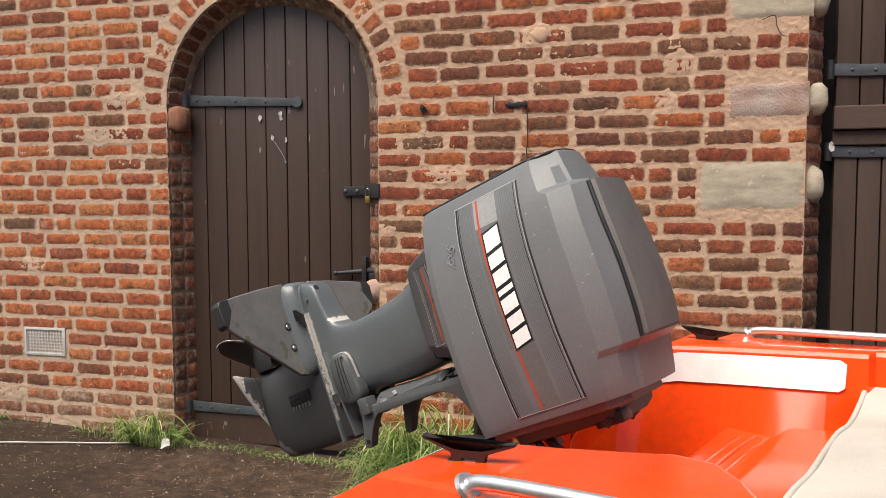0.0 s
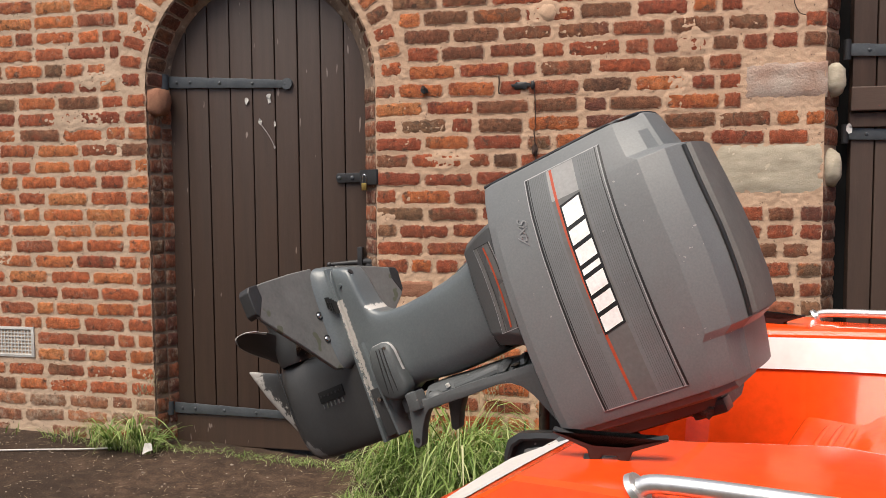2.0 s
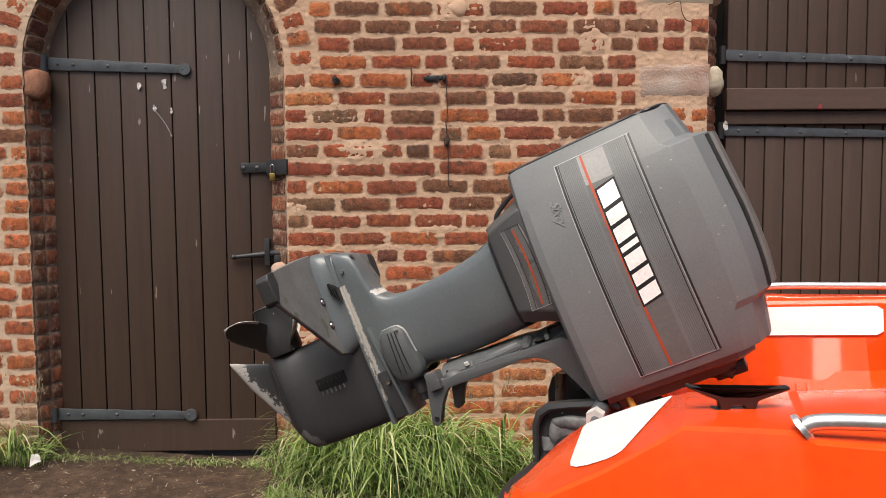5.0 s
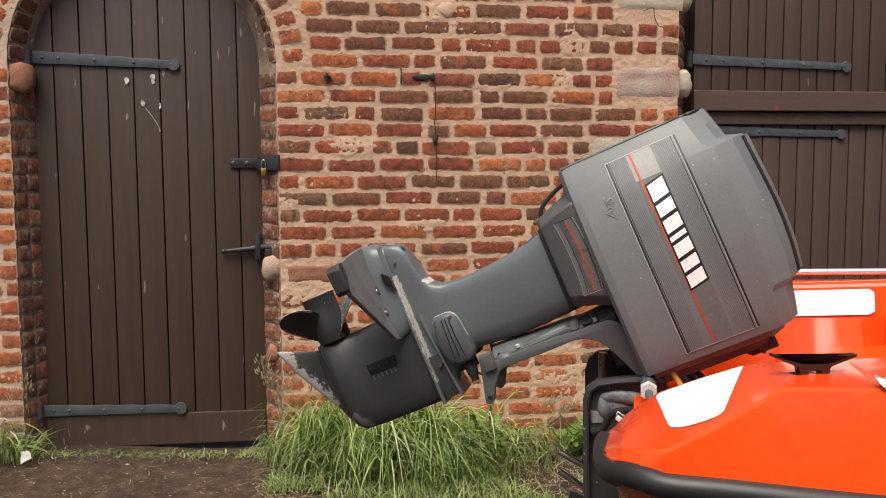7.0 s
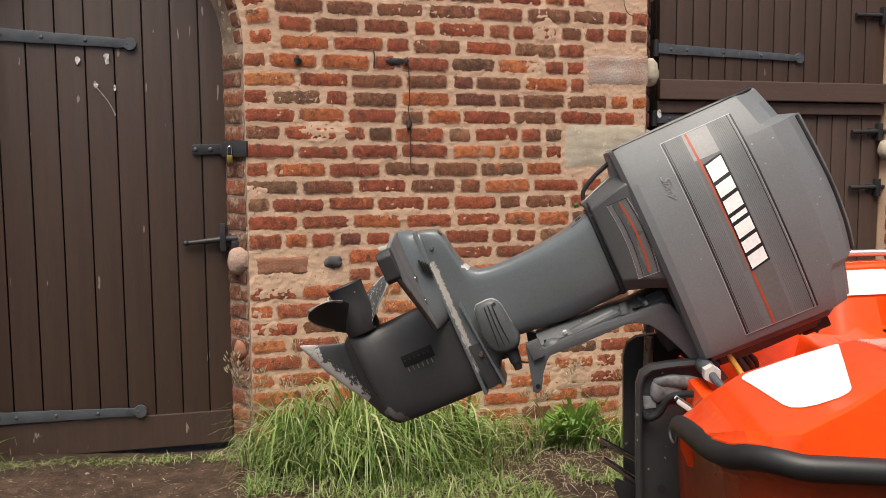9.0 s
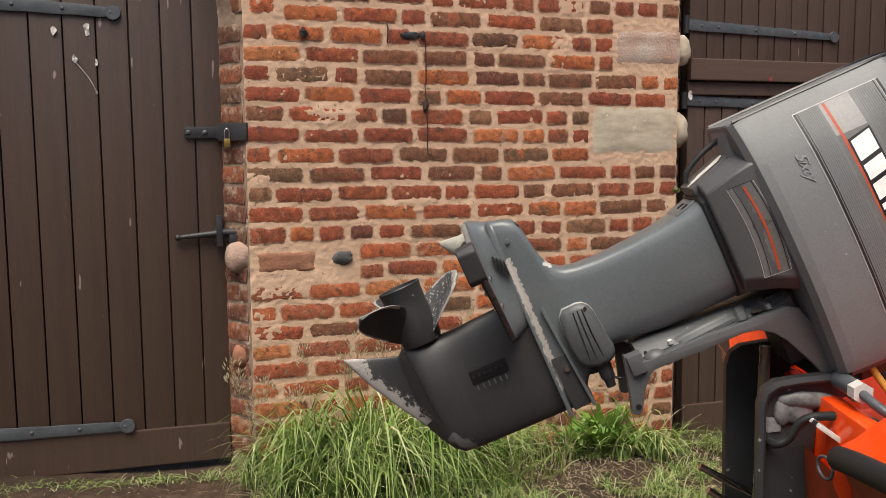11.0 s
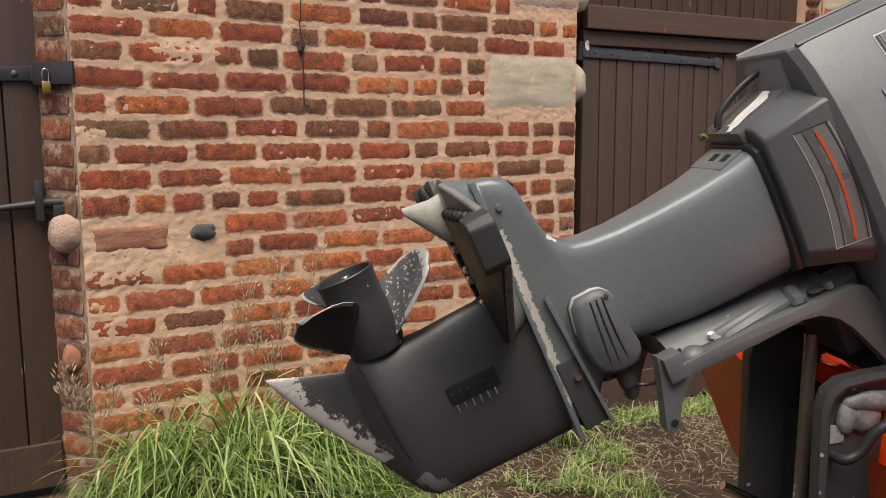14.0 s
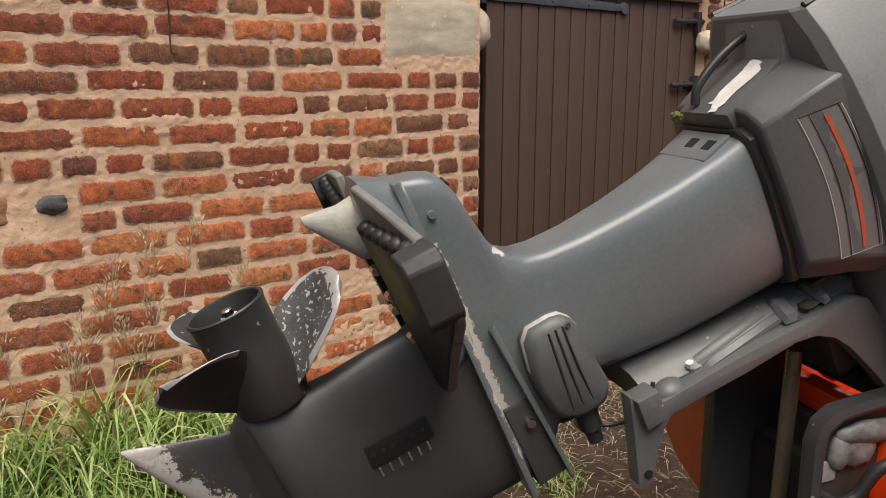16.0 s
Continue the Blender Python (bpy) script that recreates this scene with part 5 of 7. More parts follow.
def blade_meshes(angle, worn):
    """A helical blade: its painted body, and the rim within worn of the edge, rubbed to bare metal."""
    nr, nc = 22, 16

    def at(t, c):
        r = 0.042 + 0.097 * t
        chord, pitch = interp(t, CHORD), math.atan(0.36 / (math.tau * r))
        a = angle + 0.10 * t + (c - 0.5) * chord * math.cos(pitch) / r
        f = -0.162 - 0.060 * t + (c - 0.5) * chord * math.sin(pitch) - 0.008 * math.sin(math.pi * c) * t
        return Vector((f, r * math.cos(a), PROP_U + r * math.sin(a))), chord

    grid = [[at(i / nr, j / nc) for j in range(nc + 1)] for i in range(nr + 1)]
    body, edge = bmesh.new(), bmesh.new()
    for bm, bare in ((body, False), (edge, True)):
        made = {}
        for i in range(nr):
            for j in range(nc):
                t, c = (i + 0.5) / nr, (j + 0.5) / nc
                chord = interp(t, CHORD)
                gap = min((1 - t) * 0.097, (1 - c) * chord * 1.3, c * chord * 1.8) + 0.35 * worn * noise.noise((i * 0.9, j * 0.9, angle * 3))
                if ((gap < worn or i == nr - 1 or j in (0, nc - 1)) and t > 0.3) != bare:
                    continue
                for d in (0.0030, -0.0030):
                    q = []
                    for di, dj in ((0, 0), (0, 1), (1, 1), (1, 0)):
                        key = (i + di, j + dj, d)
                        if key not in made:
                            rim_ = min(key[1], nc - key[1], 2 * (nr - key[0])) / 4
                            nrm = Vector((1, 0.6 * math.sin(angle), -0.6 * math.cos(angle))).normalized()
                            made[key] = bm.verts.new(grid[key[0]][key[1]][0] + nrm * d * min(1.0, 0.22 + rim_) * (1.7 - 0.7 * min(1, key[0] / 8)))
                        q.append(made[key])
                    bm.faces.new(q if d > 0 else q[::-1])
        sides = {}
        for e in [e for e in bm.edges if e.is_boundary]:
            ks = tuple(sorted(tuple(round(x, 6) for x in v.co) for v in e.verts))
            sides[ks] = e
        back = {v: k for k, v in made.items()}
        for e in list(sides.values()):
            k0, k1 = (back[v] for v in e.verts)
            if k0[2] > 0:
                o0, o1 = made[(k0[0], k0[1], -k0[2])], made[(k1[0], k1[1], -k1[2])]
                bm.faces.new((e.verts[0], e.verts[1], o1, o0))
    return body, edge


for i in range(3):
    body, edge = blade_meshes(radians(93 + 120 * i), (0.017, 0.0045, 0.007)[i])
    b = part("blade", body, PROP_PAINT if i else PROP_WORN, prop, "" if i else "blade scoured down to grey metal", smooth=50)
    part("worn_edge", edge, PROP_EDGE, b, "blade edge worn to bare metal", smooth=50)

# anode cap on the leg's side
for sgn in (-1, 1):
    bm = bmesh.new()
    ring0 = [(-0.066, 0.232), (-0.068, 0.284), (-0.050, 0.302), (0.002, 0.308), (0.054, 0.316), (0.078, 0.300), (0.080, 0.262), (0.064, 0.232), (0.004, 0.222)]
    for _ in range(1):
        ring0 = [(p[0] * k + q[0] * (1 - k), p[1] * k + q[1] * (1 - k)) for p, q in zip(ring0, ring0[1:] + ring0[:1]) for k in (0.80, 0.20)]
    cx, cu = sum(p[0] for p in ring0) / 18, sum(p[1] for p in ring0) / 18
    rows = []
    for k, n in ((1.0, 0.044), (1.0, 0.064), (0.955, 0.072), (0.84, 0.078)):
        rows.append([(cx + (f - cx) * k, sgn * n, cu + (u - cu) * k) for f, u in ring0])
    loft(bm, rows)
    cap = part("mount_cover", bm, ANODE, motor, "ribbed grey lower mount cover", smooth=50)
    rim_v = []
    for k, n in ((1.012, 0.056), (1.012, 0.0626), (0.935, 0.0728)):
        rim_v.append([(cx + (f - cx) * k, sgn * n, cu + (u - cu) * k) for f, u in ring0[-2:] + ring0[:7]])
    part("worn_rim", loft(bmesh.new(), rim_v, caps=False, closed=False), BARE_RIM, cap, "rim worn to pale metal", smooth=50)
    for du in (0.0, 0.010, 0.020):
        part("rib", tube(bmesh.new(), [(-0.054, sgn * 0.0775, 0.261 + du), (0.0, sgn * 0.0790, 0.258 + du * 1.15), (0.060, sgn * 0.0765, 0.254 + du * 1.5)], 0.0017, 6), RUBBER, cap, smooth=60)
    part("screw", rod(bmesh.new(), (-0.052, sgn * 0.074, 0.288), (-0.052, sgn * 0.080, 0.288), 0.005, 0.004, 8), STEEL, cap)
bm = rod(bmesh.new(), (0.078, -0.042, 0.278), (0.115, -0.045, 0.276), 0.017, 0.015)
rod(bm, (0.115, -0.045, 0.276), (0.135, -0.046, 0.275), 0.012, 0.010)
rod(bm, (0.05, 0, 0.262), (0.10, 0, 0.26), 0.03, 0.03)
part("lower_mount", bm, IRON_DARK, motor, "black lower swivel joint", smooth=40)
part("lead_wire", tube(bmesh.new(), [(0.105, -0.03, 0.27), (0.128, -0.04, 0.30), (0.125, -0.06, 0.335), (0.10, -0.07, 0.36), (0.085, -0.07, 0.37)], 0.003, 6), BLACK, motor)

# swivel bracket: two cheeks and the web between them
ARM = [(0.069, 0.322), (0.085, 0.345), (0.099, 0.361), (0.098, 0.43), (0.098, 0.495), (0.103, 0.59), (0.105, 0.67), (0.119, 0.692), (0.165, 0.706), (0.215, 0.719), (0.300, 0.738), (0.345, 0.75), (0.35, 0.72), (0.271, 0.685), (0.235, 0.672), (0.202, 0.657), (0.172, 0.643), (0.147, 0.625),
       (0.130, 0.60), (0.123, 0.568), (0.125, 0.484), (0.123, 0.40), (0.123, 0.368), (0.133, 0.354), (0.16, 0.332), (0.197, 0.312), (0.201, 0.300), (0.192, 0.290), (0.15, 0.302), (0.115, 0.311)]
swivel = None
for sgn in (-1, 1):
    bm = bmesh.new()
    prism(bm, ARM, min(sgn * 0.072, sgn * 0.100), max(sgn * 0.072, sgn * 0.100), 0.0035)
    cheek = part("bracket_cheek", bm, CAST, motor, "grey painted cast tilt bracket", smooth=35)
    part("bolt_hole", rod(bmesh.new(), (0.183, sgn * 0.0995, 0.308), (0.183, sgn * 0.1012, 0.308), 0.0065, None, 12), BLACK, cheek)
bm = bmesh.new()
loft(bm, [[(0.088 + d, -0.076, u), (0.074 + d, -0.060, u), (0.066 + d, -0.045, u), (0.062 + d, 0.0, u), (0.066 + d, 0.045, u), (0.074 + d, 0.060, u), (0.088 + d, 0.076, u), (0.118, 0.076, u), (0.118, -0.076, u)] for u, d in ((0.352, 0.006), (0.40, 0.006), (0.46, 0.010), (0.56, 0.012), (0.60, 0.018), (0.66, 0.014), (0.69, 0.006))])
part("bracket_web", bm, CAST, motor, "sloping web of the tilt bracket", smooth=35)
for p, q, w, hgt in (((0.094, -0.066, 0.43), (0.086, -0.052, 0.565), 0.010, 0.007), ((0.100, -0.080, 0.44), (0.093, -0.070, 0.572), 0.008, 0.007), ((0.100, -0.088, 0.580), (0.080, -0.044, 0.588), 0.012, 0.010), ((0.100, -0.088, 0.640), (0.080, -0.044, 0.634), 0.008, 0.008)):
    p, q = Vector(p), Vector(q)
    d = (q - p).normalized()
    nrm = Vector((-0.80, -0.60, 0))
    side_ = d.cross(nrm).normalized()
    rows = [[c - side_ * w, c - side_ * 0.6 * w + nrm * hgt, c + side_ * 0.6 * w + nrm * hgt, c + side_ * w] for c in (p, p + d * 0.01, q - d * 0.01, q)]
    for k in (0, 3):
        rows[k] = [rows[k][0], rows[k][0] * 0.7 + rows[k][3] * 0.3, rows[k][0] * 0.3 + rows[k][3] * 0.7, rows[k][3]]
    part("web_rib", loft(bmesh.new(), rows), CAST, motor, smooth=40)
part("web_boss", rounded(bmesh.new(), (0.106, -0.078, 0.382), 0.020, 0.022, 0.026, 0.05, 1, 3), CAST, motor, smooth=60)
part("worn_patch", rounded(bmesh.new(), (0.096, -0.074, 0.616), 0.004, 0.014, 0.014, 0.5, 2, 2), MUD, motor, smooth=50)
part("web_bolt", rod(bmesh.new(), (0.090, -0.074, 0.425), (0.082, -0.076, 0.425), 0.006, 0.0055, 6), ZINC, motor, smooth=30)
bm = bmesh.new()
slab(bm, 0.08, -0.06, 0.64, 0.24, 0.06, 0.73, 0.01)
part("cheek_block", box_bm(0.072, -0.114, 0.324, 0.116, -0.076, 0.357, bevel=0.004), CAST, motor, smooth=35)
part("swivel_head", bm, IRON_DARK, motor, "dark swivel head", smooth=35)

# ---- boat: its own axes are ahead, across and up ----
boat = thing("speedboat", "small orange speedboat with white stripes and black rubbing strake", "boat", BOAT_AT)
#  ahead, inner foot, inner top (across, up), crease (across, up), edge of the deck across, sheer height
HULL = [(0.668, 0.28, 0.30, 0.922, 0.56, 0.962, 0.60, 0.965), (0.685, 0.29, 0.325, 0.945, 0.63, 0.986, 0.672, 0.986), (0.705, 0.29, 0.345, 0.975, 0.69, 1.010, 0.715, 1.008), (0.735, 0.29, 0.36, 1.005, 0.735, 1.022, 0.752, 1.016), (0.775, 0.29, 0.368, 1.036, 0.762, 1.035, 0.772, 1.014), (0.85, 0.30, 0.408, 1.078, 0.757, 1.075, 0.778, 1.016), (0.93, 0.32, 0.452, 1.118, 0.739, 1.123, 0.78, 1.016), (0.958, 0.32, 0.46, 1.129, 0.731, 1.142, 0.781, 1.016),
        (1.03, 0.32, 0.452, 1.132, 0.732, 1.146, 0.783, 1.016), (1.112, 0.32, 0.436, 1.135, 0.733, 1.149, 0.786, 1.016), (1.13, 0.31, 0.430, 1.136, 0.738, 1.140, 0.77, 1.008), (1.29, 0.29, 0.375, 1.140, 0.74, 1.141, 0.78, 1.015), (1.36, 0.31, 0.392, 1.142, 0.742, 1.142, 0.785, 1.02), (1.42, 0.40, 0.46, 1.143, 0.744, 1.143, 0.79, 1.02),
        (1.46, 0.44, 0.52, 1.144, 0.75, 1.144, 0.80, 1.025), (1.80, 0.44, 0.53, 1.15, 0.78, 1.15, 0.82, 1.03), (2.6, 0.44, 0.53, 1.17, 0.78, 1.17, 0.82, 1.05), (3.4, 0.34, 0.42, 1.20, 0.64, 1.2, 0.68, 1.08), (4.0, 0.16, 0.2, 1.23, 0.37, 1.23, 0.41, 1.11), (4.35, 0.02, 0.03, 1.25, 0.06, 1.25, 0.09, 1.14)]
HULL = [(*row[:7], row[7] - interp(row[0], [(0.668, 0.004), (0.70, 0.018), (0.78, 0.020), (1.1, 0.028)])) for row in HULL]
FINE = []
for p, q in zip(HULL, HULL[1:]):
    steps = 4 if q[0] < 1.5 else 3
    FINE += [tuple(a + (b - a) * i / steps for a, b in zip(p, q)) for i in range(steps)]
FINE.append(HULL[-1])


def far_lift(a):
    """The boat leans a little: its far side deck lies higher."""
    return interp(a, [(0.80, 0.0), (0.95, 0.026), (1.5, 0.042), (3.0, 0.03)])


def far_row(row):
    """The far side deck has a straight inner coaming."""
    a, foot, ci, zi, ck, zk, co, ze = row
    if a < 0.90:
        k = (0.90 - a) / 0.232
        a, zi, zk, ze = a + 0.06 * k, zi - 0.08 * k, zk - 0.08 * k, ze - 0.08 * k
    if 0.85 < a < 1.46:
        ci = 0.408 + (0.485 - 0.408) * min(1, (a - 0.85) / 0.06)
        zi = max(zi, 1.118)
    up = far_lift(a)
    zi, zk, ze = zi + up, zk + 0.45 * up, ze + 0.45 * up
    return (a, foot, ci, zi, ck, zk, co, ze)


for sgn in (-1, 1):
    deck_rows, hull_rows = [], []
    for row in FINE:
        a, foot, ci, zi, ck, zk, co, ze = far_row(row) if sgn > 0 else row
        deck_rows.append([(a + 0.02, sgn * foot, 0.80), (a + 0.004, sgn * (ci - 0.03), max(0.84, zi - 0.10)), (a, sgn * (ci - 0.012), zi - 0.012), (a, sgn * (ci - 0.004), zi - 0.003), (a, sgn * (ci + 0.010), zi), (a, sgn * (ck - 0.008), zk + 0.0004), (a, sgn * (ck + 0.003), zk - 0.004), (a, sgn * (0.5 * (ck + co) + 0.002), 0.5 * (zk + ze)), (a, sgn * (co - 0.003), ze + 0.008), (a, sgn * co, ze - 0.004), (a, sgn * co, ze - 0.03)])
        low = 0.44 + 0.05 * max(0, a - 2.6)
        hull_rows.append([(a + 0.004, sgn * (co - 0.003), ze - 0.028), (a + 0.026, sgn * (co - 0.02), ze - 0.06), (a + 0.04, sgn * (co * 0.96), 0.80 + 0.06 * max(0, a - 2.6)), (a + 0.05, sgn * (co * 0.72), 0.66 + 0.06 * max(0, a - 2.6)), (a + 0.06, sgn * co * 0.35, low + 0.12), (a + 0.06, 0, low)])
    part("gunwale", loft(bmesh.new(), deck_rows, caps=False, closed=False), GELCOAT, boat, "glossy orange side deck", smooth=18)
    part("hull_side", loft(bmesh.new(), hull_rows, caps=False, closed=False), HULL_DIRTY_SHADED, boat, "scuffed orange hull, its colour darkened for shade under the deck", smooth=32)
    rub = [(a + 0.006, sgn * (co - 0.002), ze - 0.016) for a, foot, ci, zi, ck, zk, co, ze in HULL if a not in (1.112, 1.13)]
    if sgn > 0:
        rub = rub[3:]
    part("rubbing_strake", tube(bmesh.new(), ([(0.662, sgn * 0.318, 0.905), (0.663, sgn * 0.40, 0.920), (0.666, sgn * 0.50, 0.934)] if sgn < 0 else []) + rub, 0.0225, 12), RUBBER, boat, "black rubber rubbing strake", smooth=60)
    # end face of the quarter down to the transom; the motor's shade is in its colour
    a, foot, ci, zi, ck, zk, co, ze = HULL[0]
    part("quarter_end", mesh_from([(a + 0.03, sgn * 0.05, 0.84), (a + 0.026, sgn * 0.29, 0.84), (a, sgn * ci, zi - 0.02), (a, sgn * ck, zk - 0.02), (a, sgn * co, ze - 0.02), (a + 0.026, sgn * (co - 0.02), ze - 0.06), (a + 0.04, sgn * co * 0.96, 0.80), (a + 0.05, sgn * co * 0.72, 0.66), (a + 0.06, sgn * 0.35 * co, 0.56), (a + 0.06, 0, 0.44)], [tuple(range(10))]), HULL_DIRTY_SHADED, boat, "scuffed orange transom corner, darkened for the motor's shade", smooth=20)
    up = 0.45 * far_lift(1.2) if sgn > 0 else 0.0
    rail_pts = [(1.116, sgn * 0.720, 1.154), (1.16, sgn * 0.718, 1.164), (1.4, sgn * 0.715, 1.172), (1.9, sgn * 0.72, 1.184), (2.6, sgn * 0.72, 1.204), (3.2, sgn * 0.64, 1.225)]
    rail_pts = [(a, y, z + up) for a, y, z in rail_pts]
    rail = part("grab_rail", tube(bmesh.new(), rail_pts, 0.0112, 12), RAIL_STEEL, boat, "polished steel grab rail", smooth=60)
    part("flange", rod(bmesh.new(), (1.112, sgn * 0.720, 1.150 + up), (1.1175, sgn * 0.720, 1.1545 + up), 0.022, 0.020, 20), RAIL_STEEL, rail, smooth=40)
    for a in (1.9, 2.9):
        part("stanchion", rod(bmesh.new(), (a, sgn * 0.72, 1.12 + up), (a, sgn * 0.72, 1.19 + up + 0.01 * (a - 1.9)), 0.009), STEEL, rail, smooth=50)
    cleat = bmesh.new()
    prism(cleat, [(-0.078, 0.041), (-0.076, 0.046), (-0.022, 0.030), (0.022, 0.030), (0.076, 0.044), (0.078, 0.039), (0.030, 0.021), (0.026, 0.006), (0.012, 0.006), (0.010, 0.014), (-0.010, 0.014), (-0.012, 0.006), (-0.026, 0.006), (-0.030, 0.021)], -0.010, 0.010, 0.003)
    c = part("cleat", cleat, BLACK, boat, "black horn cleat", smooth=40)
    c.matrix_basis = pose(1.032, sgn * 0.592, 1.131 + up, 0, 0, -17 * sgn)
    part("base", box_bm(-0.036, -0.017, -0.004, 0.036, 0.017, 0.008, bevel=0.003), BLACK, c, smooth=40)


def deck_patch(name, corners, label, sgn, n=10):
    """White film over the quarter's top, between four corners (ahead, across)."""
    def height(a, c):
        row = [interp(a, [(r[0], r[k]) for r in HULL]) for k in range(1, 8)]
        foot, ci, zi, ck, zk, co, ze = row
        return interp(c, [(ci + 0.01, zi), (ck - 0.008, zk), (ck + 0.003, zk - 0.004), (co - 0.003, ze + 0.008)])
    edge = []
    for i in range(len(corners)):
        p, q, o = Vector(corners[i]), Vector(corners[(i + 1) % len(corners)]), Vector(corners[i - 1])
        cut = (0.025, 0.008, 0.02, 0.06)[i]
        a0, a1 = p + (o - p).normalized() * cut, p + (q - p).normalized() * cut
        edge += [a0 * (1 - t) ** 2 + p * 2 * t * (1 - t) + a1 * t ** 2 for t in (0.0, 0.25, 0.5, 0.75, 1.0)]
        nxt = q + (p - q).normalized() * (0.025, 0.008, 0.02, 0.06)[(i + 1) % 4]
        edge += [a1 + (nxt - a1) * t for t in (0.25, 0.5, 0.75)]
    mid = sum(edge, Vector((0, 0))) / len(edge)
    verts, faces, k, rings_ = [], [], len(edge), 9
    for j in range(rings_):
        for p in edge:
            r_ = p + (mid - p) * (j / (rings_ - 0.5))
            verts.append((r_.x, sgn * r_.y, height(r_.x, r_.y) + 0.0022))
    for j in range(rings_ - 1):
        faces += [(j * k + i, j * k + (i + 1) % k, (j + 1) * k + (i + 1) % k, (j + 1) * k + i) for i in range(k)]
    faces.append(tuple((rings_ - 1) * k + i for i in range(k)))
    part(name, mesh_from(verts, faces), GELCOAT_WHITE, boat, label, smooth=60)


for sgn in (-1, 1):
    deck_patch("white_flash", [(0.766, 0.385), (0.932, 0.466), (0.870, 0.712), (0.788, 0.690)], "white flash on the stern quarter", sgn)
    stops_ = [0.88, 0.89, 0.93, 1.0, 1.1, 1.2, 1.30, 1.39, 1.405] if sgn > 0 else [0.80, 0.81, 0.85, 0.93, 1.0, 1.1, 1.2, 1.28, 1.29]
    verts, n = [], len(stops_) - 1
    for i in range(n + 1):
        a = stops_[i]
        row = [interp(a, [(r[0], r[k]) for r in HULL]) for k in range(1, 8)]
        ci, zi = (far_row((a, *row)) if sgn > 0 else (a, *row))[2:4]
        inset = 0.010 if i in (0, n) else 0.0
        verts += [(a, sgn * (ci - 0.0335), zi - 0.092 + inset), (a, sgn * (ci - 0.0155), zi - 0.018 - inset)]
    part("white_stripe", mesh_from(verts, [(2 * i, 2 * i + 1, 2 * i + 3, 2 * i + 2) for i in range(n)]), GELCOAT_WHITE, boat, "white stripe along the inner coaming", smooth=60)

# motor well, bulkhead and tonneau
bm = bmesh.new()
loft(bm, [[(a, -w, z), (a, w, z)] for a, w, z in ((0.70, 0.29, 0.82), (0.79, 0.30, 0.79), (1.02, 0.40, 0.81), (1.07, 0.42, 0.825), (1.085, 0.425, 0.845), (1.128, 0.45, 0.955), (1.134, 0.453, 0.967), (1.144, 0.456, 0.974), (1.156, 0.459, 0.975), (1.250, 0.468, 0.972), (1.268, 0.47, 0.978), (1.290, 0.472, 0.994), (1.305, 0.474, 0.999), (1.47, 0.52, 1.005))], caps=False, closed=False)
part("motor_well", bm, GELCOAT, boat, "orange moulded motor well", smooth=32)
for a, high in ((1.178, 0.0), (1.204, 0.002), (1.232, -0.001)):
    part("well_rib", tube(bmesh.new(), [(a, -0.40, 0.967 + high), (a + 0.004, 0.0, 0.969 + high), (a + 0.012, 0.30, 0.969 + high), (a + 0.020, 0.42, 0.962)], 0.0075, 8), GELCOAT, boat, smooth=60)
part("transom", box_bm(0.722, -0.30, 0.5, 0.765, 0.30, 0.948, bevel=0.008), GELCOAT, boat, "orange transom behind the clamp", smooth=35)
bm = bmesh.new()
rows = []
for i in range(16):
    t = i / 15
    a = 1.445 + 2.2 * t
    w = interp(a, [(r[0], r[2] + 0.012) for r in HULL]) + 0.02
    rows.append([(a, w * s, 1.035 + (0.09 * (1 - s * s) + 0.02) * min(1, t * 5 + 0.35) + 0.006 * math.sin(9 * s + 14 * t) + 0.07 * s ** 4) for s in np.linspace(-1, 1, 25)])
loft(bm, rows, caps=False, closed=False)
part("tonneau", bm, CANVAS, boat, "cream canvas tonneau cover", smooth=60)
part("tonneau_edge", tube(bmesh.new(), [rows[0][k] for k in range(0, 25, 3)], 0.006, 8), CANVAS, boat, smooth=60)
for k in (5, 10, 15, 20):
    p = Vector(rows[1][k])
    part("eyelet", rod(bmesh.new(), p - Vector((0, 0, 0.004)), p + Vector((0, 0, 0.006)), 0.008, None, 10), BLACK, boat)

